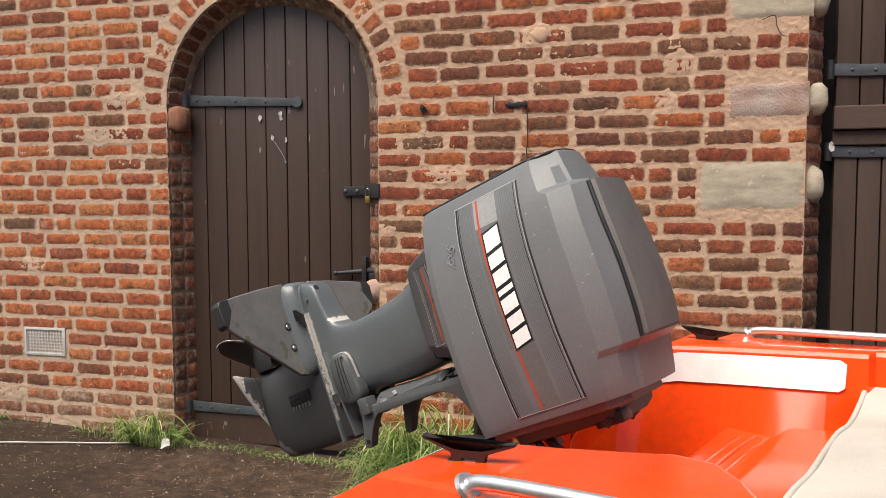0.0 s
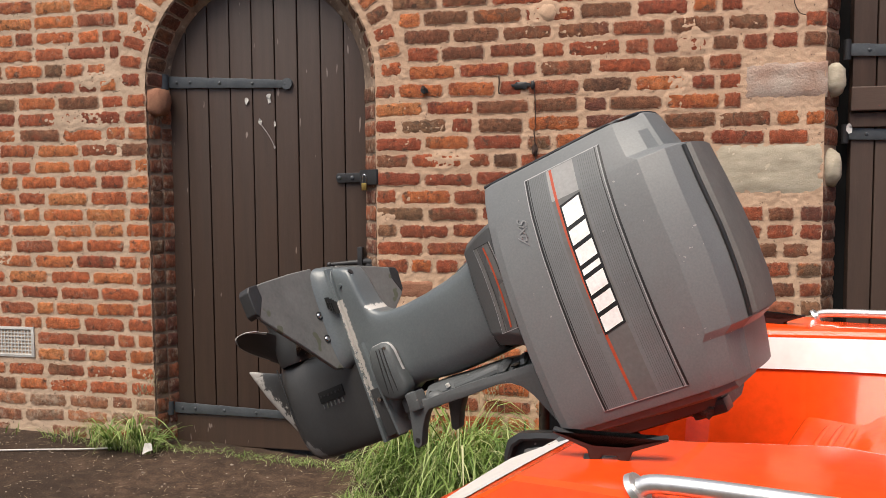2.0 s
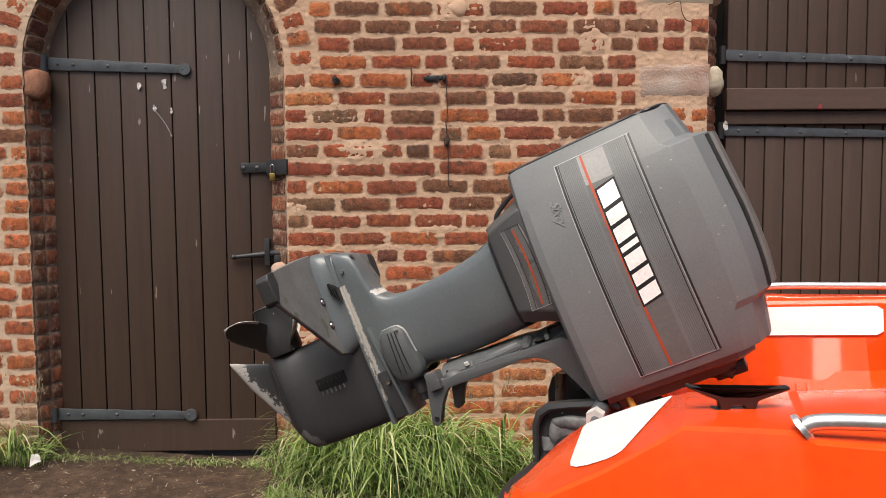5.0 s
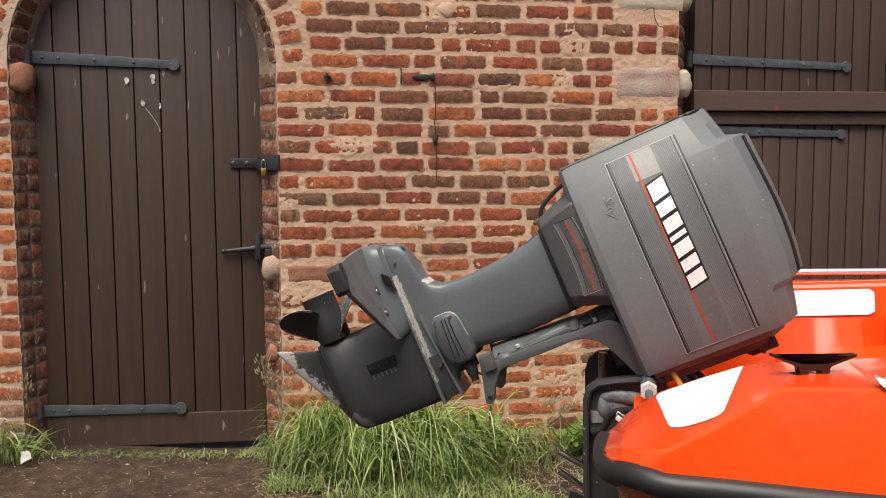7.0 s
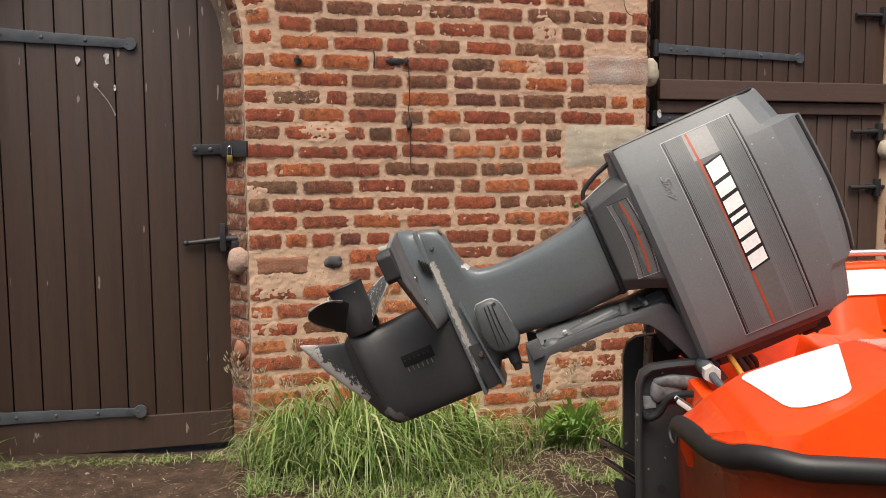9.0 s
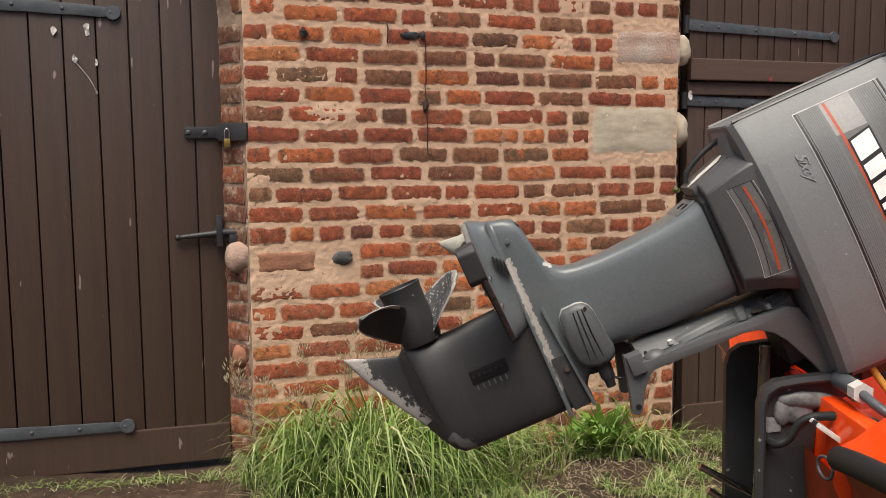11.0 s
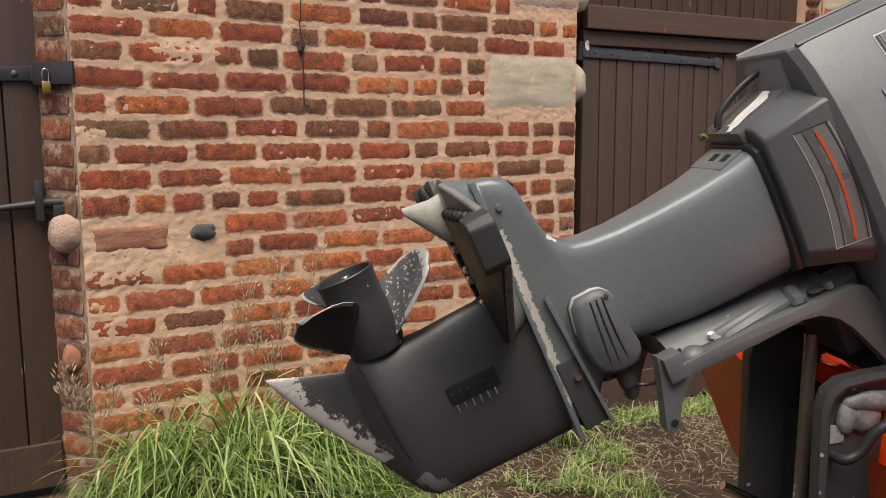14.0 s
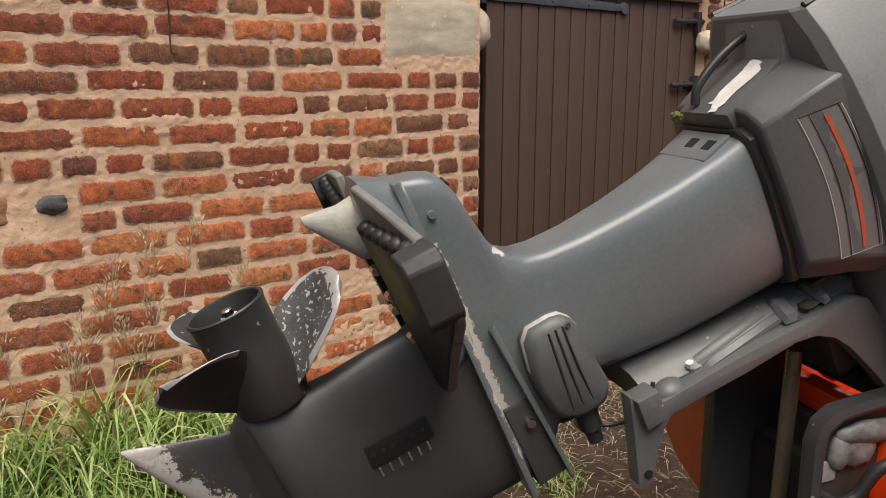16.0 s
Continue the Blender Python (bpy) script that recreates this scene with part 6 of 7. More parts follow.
# ---- transom clamp ----
clamp = thing("transom_clamp", "black painted cast clamp bracket bolted to the orange transom", "clamp bracket", axes(AHEAD, -NEARBY, Vector((0, 0, 1)), Vector((ORIGIN.x, ORIGIN.y, 0)) + 0.02 * NEARBY))
CL = [(0.606, 0.50), (0.600, 0.70), (0.597, 0.93), (0.606, 0.962), (0.630, 0.980), (0.68, 0.989), (0.775, 1.000), (0.80, 0.99), (0.805, 0.965), (0.785, 0.945), (0.745, 0.93), (0.722, 0.88), (0.715, 0.80), (0.722, 0.66), (0.725, 0.50)]
for sgn in (-1, 1):
    bm = bmesh.new()
    shape = CL if sgn < 0 else [(a - 0.008, z + 0.028 * (z > 0.6)) for a, z in CL]
    prism(bm, shape, min(sgn * 0.095, sgn * 0.105), max(sgn * 0.095, sgn * 0.105), 0.003)
    side = part("clamp_side", bm, CLAMP_PAINT, clamp, "dark cast side plate", smooth=35)
    inner = [(0.622, 0.50), (0.617, 0.70), (0.614, 0.925), (0.621, 0.947), (0.640, 0.962), (0.684, 0.971), (0.775, 0.982), (0.79, 0.978)]
    outer = shape[:8]
    inner = inner if sgn < 0 else [(a - 0.008, z + 0.028 * (z > 0.6)) for a, z in inner]
    lo, hi = sgn * 0.104, sgn * 0.126
    rows = [[(ai, lo, zi), (ai * 0.9 + ao * 0.1, hi - sgn * 0.003, zi * 0.9 + zo * 0.1), (ai * 0.6 + ao * 0.4, hi, zi * 0.6 + zo * 0.4), (ao, hi - sgn * 0.004, zo), (ao, lo, zo)] for (ao, zo), (ai, zi) in zip(outer, inner)]
    part("rim", loft(bmesh.new(), rows), CLAMP_PAINT, side, "scuffed raised rim", smooth=40)
    bm = rounded(bmesh.new(), (0.700, sgn * 0.112, 0.938), 0.060, 0.011, 0.018, 0.1, 3, 3)
    rounded(bm, (0.652, sgn * 0.108, 0.912), 0.020, 0.010, 0.030, 0.1, 8, 3)
    rounded(bm, (0.680, sgn * 0.110, 0.915), 0.030, 0.008, 0.030, 0.2, 5, 3)
    part("boss", bm, CAST_WORN, side, "casting worn to pale metal", smooth=60)
    part("web", box_bm(0.617, min(sgn * 0.104, sgn * 0.109), 0.868, 0.648, max(sgn * 0.104, sgn * 0.109), 0.898, bevel=0.002, jitter=0.003, rnd=random.Random(2)), CAST_WORN, side, smooth=40)
    for a, z in ((0.665, 0.66), (0.70, 0.56)):
        part("bolt_hole", rod(bmesh.new(), (a, sgn * 0.104, z), (a, sgn * 0.1065, z), 0.011, None, 14), BLACK, side)
tube_bm = rod(bmesh.new(), (0.757, -0.165, 0.983), (0.757, 0.165, 0.983), 0.016)
tilt = part("tilt_tube", tube_bm, STEEL, clamp, "bright tilt tube", smooth=45)
part("nut", rod(bmesh.new(), (0.757, -0.205, 0.986), (0.757, -0.235, 0.986), 0.021, None, 6), ZINC, tilt, "big steel nut", smooth=20)
part("washer", rod(bmesh.new(), (0.757, -0.126, 0.985), (0.757, -0.200, 0.986), 0.020, 0.018), IRON, tilt, smooth=40)
part("steering_rod", tube(bmesh.new(), [(0.757, -0.22, 0.986), (0.762, -0.275, 0.976), (0.79, -0.31, 0.955), (0.83, -0.32, 0.93)], 0.0095, 10), IRON, tilt, "grey steering rod", smooth=60)
part("trim_ram", rod(bmesh.new(), (0.636, -0.012, 0.66), (0.642, -0.012, 1.03), 0.012), surface("oily_ram", (0.20, 0.17, 0.13), (0.14, 0.12, 0.09), 0.25, metal=0.7, bump=0.05), clamp, "oily steel trim ram", smooth=60)
bm = rod(bmesh.new(), (0.66, -0.045, 0.50), (0.69, -0.045, 0.66), 0.028)
rod(bm, (0.655, 0.03, 0.50), (0.70, 0.03, 0.86), 0.024)
slab(bm, 0.62, -0.09, 0.50, 0.71, 0.09, 0.60, 0.008)
# both blocks are pitch black to hold the shade between the clamp plates
part("tilt_housing", slab(rod(bmesh.new(), (0.757, -0.094, 0.983), (0.757, 0.094, 0.983), 0.024), 0.690, -0.09, 0.80, 0.719, 0.09, 0.915, 0.006), PITCH_BLACK, clamp, "tilt tube housing, black for the shade between the plates", smooth=45)
part("trim_unit", box_bm(0.665, -0.092, 0.50, 0.718, 0.092, 0.86, bevel=0.008), PITCH_BLACK, clamp, "trim unit block, black for the shade between the plates", smooth=35)
part("trim_cylinder", bm, BLACK, clamp, "black hydraulic trim cylinder", smooth=45)
part("cable", tube(bmesh.new(), [(0.622, -0.105, 0.852), (0.628, -0.140, 0.852), (0.650, -0.150, 0.868), (0.672, -0.16, 0.908), (0.71, -0.18, 0.925), (0.76, -0.23, 0.935), (0.80, -0.27, 0.92), (0.86, -0.28, 0.88)], 0.009, 8), BLACK, clamp, "black rubber cable", smooth=60)
for dy, m in ((0.0, ZINC), (0.022, IRON_DARK), (0.044, ZINC)):
    bm = bmesh.new()
    slab(bm, 0.665, -0.215 + dy - 0.009, 0.895, 0.80, -0.215 + dy + 0.009, 0.905, 0.002, m=Matrix.Translation((0.70, 0, 0.88)) @ Matrix.Rotation(radians(35), 4, "Y") @ Matrix.Translation((-0.70, 0, -0.88)))
    part("clamp_bar", bm, m, clamp, smooth=35)
for p, q in (((0.522, 0.05, 0.733), (0.64, 0.045, 0.672)), ((0.527, -0.01, 0.700), (0.64, -0.01, 0.630))):
    part("thrust_pin", rod(bmesh.new(), p, q, 0.0085), STEEL, clamp, "oily steel pin", smooth=50)
part("pin_plate", prism(bmesh.new(), [(0.555, 0.63), (0.56, 0.655), (0.62, 0.63), (0.62, 0.56), (0.60, 0.57), (0.565, 0.605)], -0.03, -0.02, 0.003), BLACK, clamp, smooth=35)
part("pull_ring", tube(bmesh.new(), [(0.655 + 0.004 * math.cos(a), -0.275 - 0.024 * math.cos(a), 0.872 + 0.020 * math.sin(a)) for a in (math.tau * i / 8 for i in range(8))], 0.003, 8, True), IRON, boat, "steel pull ring", smooth=60)
for i, (y, m) in enumerate(((-0.10, CABLE_YELLOW), (-0.08, BLACK), (-0.06, BLACK), (-0.03, BLACK))):
    c = thing("control_cable", ("yellow sleeved control cable", "black control cable")[i > 0] + " running from the motor into the boat", "cable", clamp.matrix_basis, "control cables")
    part("cable", tube(bmesh.new(), [(0.79 + 0.02 * i, y - 0.02, 1.055 - 0.015 * i), (0.83 + 0.02 * i, y - 0.04, 0.99), (0.87 + 0.02 * i, y - 0.07 + 0.04 * i, 0.93), (0.95 + 0.02 * i, y - 0.10 + 0.06 * i, 0.85), (1.06, y - 0.11 + 0.09 * i, 0.842)], 0.0085 if i else 0.0075, 8), m, c, smooth=60)

# ---- trailer under the boat ----
trailer = thing("boat_trailer", "dark steel boat trailer under the orange hull", "trailer", BOAT_AT)
for y in (-0.42, 0.42):
    part("frame_rail", box_bm(1.1, y - 0.03, 0.40, 4.2, y + 0.03, 0.46, bevel=0.004), IRON, trailer, smooth=35)
    part("bunk", box_bm(1.15, y - 0.05, 0.46, 3.6, y + 0.05, 0.575, bevel=0.006), RUBBER, trailer, smooth=35)
for a in (1.2, 2.4, 4.1):
    part("cross_member", box_bm(a - 0.03, -0.45, 0.39, a + 0.03, 0.45, 0.45, bevel=0.004), IRON, trailer, smooth=35)
part("axle", rod(bmesh.new(), (2.3, -0.92, 0.30), (2.3, 0.92, 0.30), 0.03), IRON, trailer, smooth=45)
gz = ground_z((ORIGIN + 2.3 * AHEAD).x, -2.5) + 0.005
for y in (-0.92, 0.92):
    bm = bmesh.new()
    tube(bm, [(2.3 + 0.19 * math.cos(a), y, gz + 0.255 + 0.19 * math.sin(a)) for a in (math.tau * i / 12 for i in range(12))], 0.072, 10, True)
    wheel = part("tyre", bm, RUBBER, trailer, "black trailer tyre", smooth=60)
    part("rim", rod(bmesh.new(), (2.3, y - 0.04, gz + 0.255), (2.3, y + 0.04, gz + 0.255), 0.13), ZINC, wheel, smooth=40)

# ---- small things on the ground ----
rope = thing("white_rope", "thin white rope lying on the earth by the wall", "rope")
part("strand", tube(bmesh.new(), [(x, y, ground_z(x, y) + noise.noise((x * 1.7, y * 1.7, 0)) * 0.02 + 0.010) for x, y in ((-2.2, -0.92), (-1.5, -0.68), (-0.865, -0.41), (-0.709, -0.336), (-0.551, -0.261), (-0.391, -0.185), (-0.299, -0.137), (-0.2, -0.09))], 0.0045, 8), PAPER, rope, smooth=60)
leafy = scrap("paper_scrap", 0, 0, 0, 0.055, 77, "crumpled pale paper scrap lying in the grass")
leafy.matrix_basis = pose(0.025, -0.20, 0.222, -35, 20, 10)
pv, pf, pr = [], [], random.Random(51)
for _ in range(7000):
    x, y = pr.uniform(-1.9, 4.6), -pr.uniform(0.0, 1.15) ** 1.2 * 1.7
    s_ = pr.uniform(0.0018, 0.006) * (1.7 if pr.random() < 0.06 else 1)
    z = ground_z(x, y) + noise.noise((x * 1.7, y * 1.7, 0)) * 0.02 + noise.noise((x * 9, y * 9, 3)) * 0.009 + 0.3 * s_
    b = len(pv)
    pv += [(x + s_ * pr.uniform(0.7, 1.5), y, z), (x, y + s_ * pr.uniform(0.7, 1.3), z), (x - s_ * pr.uniform(0.7, 1.5), y, z), (x, y - s_ * pr.uniform(0.7, 1.3), z), (x, y, z + s_ * 0.7), (x, y, z - s_)]
    pf += [(b, b + 1, b + 4), (b + 1, b + 2, b + 4), (b + 2, b + 3, b + 4), (b + 3, b, b + 4), (b + 1, b, b + 5), (b + 2, b + 1, b + 5), (b + 3, b + 2, b + 5), (b, b + 3, b + 5)]
tagged(part("gravel", mesh_from(pv, pf), leaf_material("gravel_stones", [(0.0, (0.08, 0.055, 0.04)), (0.75, (0.15, 0.105, 0.075)), (1.0, (0.40, 0.34, 0.28))], 0.9)), "scattered small brown stones on the earth", "gravel", kind="stuff")


# ---- grass and weeds ----
class Blades:
    """Collects curved, tapering blades into one mesh."""

    def __init__(self, seed):
        self.v, self.f, self.r = [], [], random.Random(seed)

    def blade(self, x, y, z, height, lean, heading, width, segs=4):
        dx, dy = math.cos(heading), math.sin(heading)
        sx, sy = -dy, dx
        base = len(self.v)
        turn = self.r.uniform(-0.7, 0.7)
        for i in range(segs + 1):
            t = i / segs
            out = lean * t ** 1.8
            up = height * (t - 0.40 * (lean / max(height, 0.01)) * t ** 2.6)
            w = width * (1 - t ** 1.6) * (0.55 + 0.45 * min(1, 4 * t)) + 0.0003
            ca, sa = math.cos(turn * t), math.sin(turn * t)
            ax, ay = sx * ca - dx * sa, sy * ca - dy * sa
            px, py, pz = x + dx * out, y + dy * out, z + up
            self.v += [(px - ax * w, py - ay * w, pz), (px + ax * w, py + ay * w, pz + 0.15 * w)]
        self.f += [(base + 2 * i, base + 2 * i + 1, base + 2 * i + 3, base + 2 * i + 2) for i in range(segs)]

    def arch(self, x, y, z, height, reach, heading, width, droop=0.85):
        """A long blade that rises, bends over and hangs."""
        dx, dy = math.cos(heading), math.sin(heading)
        base, segs, turn = len(self.v), 7, self.r.uniform(-0.9, 0.9)
        for i in range(segs + 1):
            t = i / segs
            out, up = reach * t ** 1.35, height * math.sin(math.pi * t * droop) ** 0.9 if t else 0.0
            w = width * (1 - t ** 2.2) * (0.6 + 0.4 * min(1, 4 * t)) + 0.0003
            ca, sa = math.cos(turn * t), math.sin(turn * t)
            ax, ay = -dy * ca - dx * sa, dx * ca - dy * sa
            px, py, pz = x + dx * out, min(y + dy * out, -0.012), z + up
            self.v += [(px - ax * w, py - ay * w, pz), (px + ax * w, py + ay * w, pz + 0.3 * w)]
        self.f += [(base + 2 * i, base + 2 * i + 1, base + 2 * i + 3, base + 2 * i + 2) for i in range(segs)]

    def spikelet(self, p, q, w):
        p, q = Vector(p), Vector(q)
        t = (q - p).normalized()
        a = t.cross(Vector((0.3, 0.9, 0.2))).normalized() * w
        b = t.cross(a)
        m = p * 0.55 + q * 0.45
        base = len(self.v)
        self.v += [tuple(v) for v in (p, m + a, m + b, m - a, m - b, q)]
        self.f += [(base, base + 1, base + 2), (base, base + 2, base + 3), (base, base + 3, base + 4), (base, base + 4, base + 1), (base + 5, base + 2, base + 1), (base + 5, base + 3, base + 2), (base + 5, base + 4, base + 3), (base + 5, base + 1, base + 4)]

    def link(self, name, material, label):
        me = mesh_from(self.v, self.f)
        return tagged(part(name, me, material, smooth=80), label, "grass", kind="stuff")


def tuft(bl, x, y, n, spread, hmin, hmax, lean=0.7, heading=None, width=0.0032):
    r = bl.r
    for _ in range(n):
        a, d = r.uniform(0, math.tau), spread * math.sqrt(r.random())
        px, py = x + d * math.cos(a), min(y + 0.6 * d * math.sin(a), -0.012)
        hgt = r.uniform(hmin, hmax)
        hd = a + r.uniform(-0.8, 0.8) if heading is None else heading + r.gauss(0, 0.95)
        bl.blade(px, py, ground_z(px, py) - 0.01, hgt, hgt * r.uniform(0.15, lean), hd, width * r.uniform(0.6, 1.3), 5 if hgt > 0.12 else 3)


grass = Blades(11)
for x, y, n, s, h0, h1 in ((1.32, -0.10, 110, 0.09, 0.10, 0.30), (1.44, -0.16, 200, 0.16, 0.18, 0.44), (1.60, -0.18, 290, 0.18, 0.20, 0.50), (1.78, -0.17, 290, 0.18, 0.20, 0.50), (1.96, -0.16, 230, 0.18, 0.18, 0.43), (2.14, -0.14, 170, 0.16, 0.14, 0.38), (2.32, -0.10, 110, 0.14, 0.10, 0.30),
                           (2.55, -0.08, 90, 0.12, 0.10, 0.28), (2.85, -0.07, 110, 0.12, 0.12, 0.32), (3.1, -0.06, 120, 0.12, 0.12, 0.32), (3.45, -0.02, 90, 0.12, 0.05, 0.15), (1.56, -0.36, 220, 0.2, 0.12, 0.36), (1.82, -0.40, 220, 0.22, 0.12, 0.36), (1.38, -0.28, 150, 0.16, 0.10, 0.32), (2.08, -0.34, 170, 0.2, 0.10, 0.32), (2.35, -0.3, 110, 0.2, 0.06, 0.22), (3.3, -0.1, 120, 0.16, 0.06, 0.20), (3.75, 0.05, 60, 0.14, 0.04, 0.10)):
    tuft(grass, x, y, round(0.55 * n), s, h0, h1, 1.3, radians(-95 if x > 1.5 else -80), 0.0042)
for x, y, n, s, h0, h1 in ((-0.16, -0.07, 70, 0.12, 0.06, 0.22), (-0.30, -0.07, 50, 0.13, 0.05, 0.16), (-0.06, -0.10, 80, 0.09, 0.06, 0.2), (-0.55, -0.05, 50, 0.12, 0.04, 0.12), (-1.0, -0.05, 30, 0.2, 0.03, 0.10), (-1.35, -0.05, 40, 0.15, 0.05, 0.14)):
    tuft(grass, x, y, n, s, h0, h1, 1.3)
r = grass.r
for x, y, n, hgt, far in ((1.24, -0.10, 3, 0.24, 0.22), (1.38, -0.14, 6, 0.33, 0.30), (1.56, -0.14, 10, 0.43, 0.40), (1.72, -0.15, 11, 0.45, 0.42), (1.88, -0.14, 9, 0.40, 0.40), (2.04, -0.12, 6, 0.36, 0.34), (1.62, -0.30, 7, 0.36, 0.34), (1.84, -0.30, 7, 0.36, 0.34), (1.42, -0.28, 5, 0.28, 0.26), (2.40, -0.10, 3, 0.26, 0.22), (3.0, -0.08, 5, 0.30, 0.24), (-0.12, -0.08, 3, 0.20, 0.24), (-0.26, -0.07, 2, 0.14, 0.18)):
    for _ in range(n):
        cx, cy, lead = x + r.gauss(0, 0.08), min(y + r.gauss(0, 0.06), -0.02), radians(-90) + r.gauss(0, 0.9) if r.random() < 0.6 else r.uniform(0, math.tau)
        tall, wide = hgt * r.uniform(0.45, 0.98), r.uniform(0.7, 1.7)
        for _ in range(r.randint(14, 24)):
            bx, by = cx + r.gauss(0, 0.018), min(cy + r.gauss(0, 0.014), -0.014)
            grass.arch(bx, by, ground_z(bx, by) - 0.01, tall * r.uniform(0.55, 1.1), far * r.uniform(0.45, 1.25), lead + r.gauss(0, 0.75), 0.0036 * wide * r.uniform(0.7, 1.25), r.uniform(0.62, 1.0))
for _ in range(620):
    x = r.uniform(-0.1, 1.2)
    y = r.gauss(-0.03, 0.03)
    y = min(y, 0.09) if 0.05 < x < 1.1 else min(y, -0.02)
    h = r.uniform(0.015, 0.05)
    grass.blade(x, y, ground_z(x, y) - 0.004, h, h * r.uniform(0.5, 2.2), r.uniform(0, math.tau), 0.002, 3)
for _ in range(19000):
    x, y = r.uniform(1.15, 4.2), -abs(r.gauss(0.05, 0.5))
    if y < -1.5 or noise.noise((x * 2.3, y * 2.3, 4)) < -0.05 + 0.26 * max(0, -y - 0.55) or (x > 2.45 and y < -0.12 and noise.noise((x * 2.1, y * 2.1, 8)) < -0.04):
        continue
    h = r.uniform(0.02, 0.10) * (1.5 if r.random() < 0.15 else 1)
    grass.blade(x, y, ground_z(x, y) - 0.004, h, h * r.uniform(0.3, 1.6), r.uniform(0, math.tau), 0.0026, 3)
grass.link("grass", GRASS, "tall green grass along the foot of the wall")

straw = Blades(23)
r = straw.r
for _ in range(4200):
    x, y = r.uniform(1.1, 4.6), -abs(r.gauss(0.12, 0.6))
    if y < -1.9:
        continue
    straw.blade(x, y, ground_z(x, y) + r.uniform(0.0, 0.03), r.uniform(0.003, 0.025), r.uniform(0.02, 0.10), r.uniform(0, math.tau), 0.0014, 3)
for _ in range(430):
    x, y = r.uniform(-1.6, 1.6), -r.uniform(0.05, 1.2) ** 1.3
    straw.blade(x, y, ground_z(x, y) + r.uniform(0.004, 0.014), 0.003, r.uniform(0.015, 0.06), r.uniform(0, math.tau), 0.0012, 3)
for _ in range(260):
    x, y = r.uniform(1.3, 2.6), r.uniform(-0.28, -0.03)
    h = r.uniform(0.1, 0.33)
    straw.blade(x, y, ground_z(x, y), h, h * r.uniform(0.2, 0.9), r.uniform(0, math.tau), 0.0014, 4)
for x, y, hgt, lx in [(1.20, -0.06, 0.52, -0.10), (1.24, -0.09, 0.46, -0.14), (1.28, -0.05, 0.44, -0.05), (1.17, -0.07, 0.38, 0.04), (1.30, -0.1, 0.40, 0.06), (1.70, -0.06, 0.78, 0.02), (1.74, -0.08, 0.70, -0.06), (1.78, -0.06, 0.86, 0.05), (1.83, -0.07, 0.66, 0.0), (1.66, -0.07, 0.62, -0.05), (1.88, -0.06, 0.88, 0.10), (1.80, -0.1, 0.60, -0.08), (1.72, -0.09, 0.52, 0.07), (1.93, -0.08, 0.58, 0.08),
                      (2.02, -0.06, 0.72, 0.12), (1.62, -0.08, 0.54, -0.06), (2.3, -0.15, 0.34, 0.25), (2.35, -0.14, 0.30, 0.3), (2.4, -0.12, 0.3, 0.22), (2.1, -0.1, 0.5, 0.16), (-0.06, -0.06, 0.34, 0.02), (0.0, -0.05, 0.40, 0.0), (1.45, -0.06, 0.58, -0.06), (1.55, -0.08, 0.5, 0.04), (3.02, -0.05, 0.42, 0.05), (2.72, -0.04, 0.45, 0.1)]:
    z0 = ground_z(x, y)
    pts = [Vector((x + lx * (t / 6) ** 1.6, y - 0.05 * (t / 6) ** 2, z0 + hgt * t / 6)) for t in range(7)]
    for p, q in zip(pts, pts[1:]):
        straw.spikelet(p, q, 0.0017)
    for i in range(40):
        t = 1 - 0.30 * i / 40
        p = pts[-2] * (1 - (t - 0.72) / 0.28) + pts[-1] * ((t - 0.72) / 0.28) if t > 0.72 else pts[-2]
        a = r.uniform(0, math.tau)
        o = Vector((math.cos(a), 0.6 * math.sin(a), 0)) * r.uniform(0.008, 0.055) * (1.2 - t + 0.35)
        straw.spikelet(p + o, p + o * 1.4 + Vector((0, 0, r.uniform(0.012, 0.024))), 0.0034)
straw.link("dry_grass", STRAW, "dry straw and nodding grass seed heads")


def weed(x, y, n, size, seed, label):
    rr = random.Random(seed)
    ob = thing("weed", label, "weed", pose(x, y, ground_z(x, y)), "weeds by the wall")
    for i in range(n):
        a = rr.uniform(0, math.tau)
        ln, lean, hgt = size * rr.uniform(0.35, 1.0), rr.uniform(0.15, 0.75), rr.uniform(0.5, 1.25)
        verts, faces = [], []
        for j in range(7):
            t = j / 6
            w = min(0.017, 0.12 * ln) * math.sin(math.pi * min(0.97, 0.1 + 0.9 * t)) ** 0.8 * (1 + 0.25 * (j % 2))
            out, up = ln * lean * t, ln * hgt * (t - 0.45 * t * t) + 0.6 * size * rr.random() * 0.2
            c, s = math.cos(a), math.sin(a)
            yy = min(0.6 * s * out, -y - 0.01)
            verts += [(c * out - s * w, yy + c * w * 0.6, up + 0.2 * w), (c * out, yy, up - 0.1 * w), (c * out + s * w, yy - c * w * 0.6, up + 0.2 * w)]
        for j in range(6):
            b = 3 * j
            faces += [(b, b + 1, b + 4, b + 3), (b + 1, b + 2, b + 5, b + 4)]
        part("leaf", mesh_from(verts, faces), WEED, ob, smooth=60)


weed(2.20, -0.12, 90, 0.38, 9, "tall leafy green weed among the grass")
weed(2.66, -0.09, 80, 0.30, 1, "leafy green weed at the foot of the brick wall")
weed(2.80, -0.10, 95, 0.40, 2, "taller leafy green weed at the foot of the wall")
weed(2.50, -0.08, 14, 0.13, 3, "low leafy green weed at the foot of the wall")
weed(2.92, -0.09, 16, 0.14, 5, "low leafy green weed beside the gate")


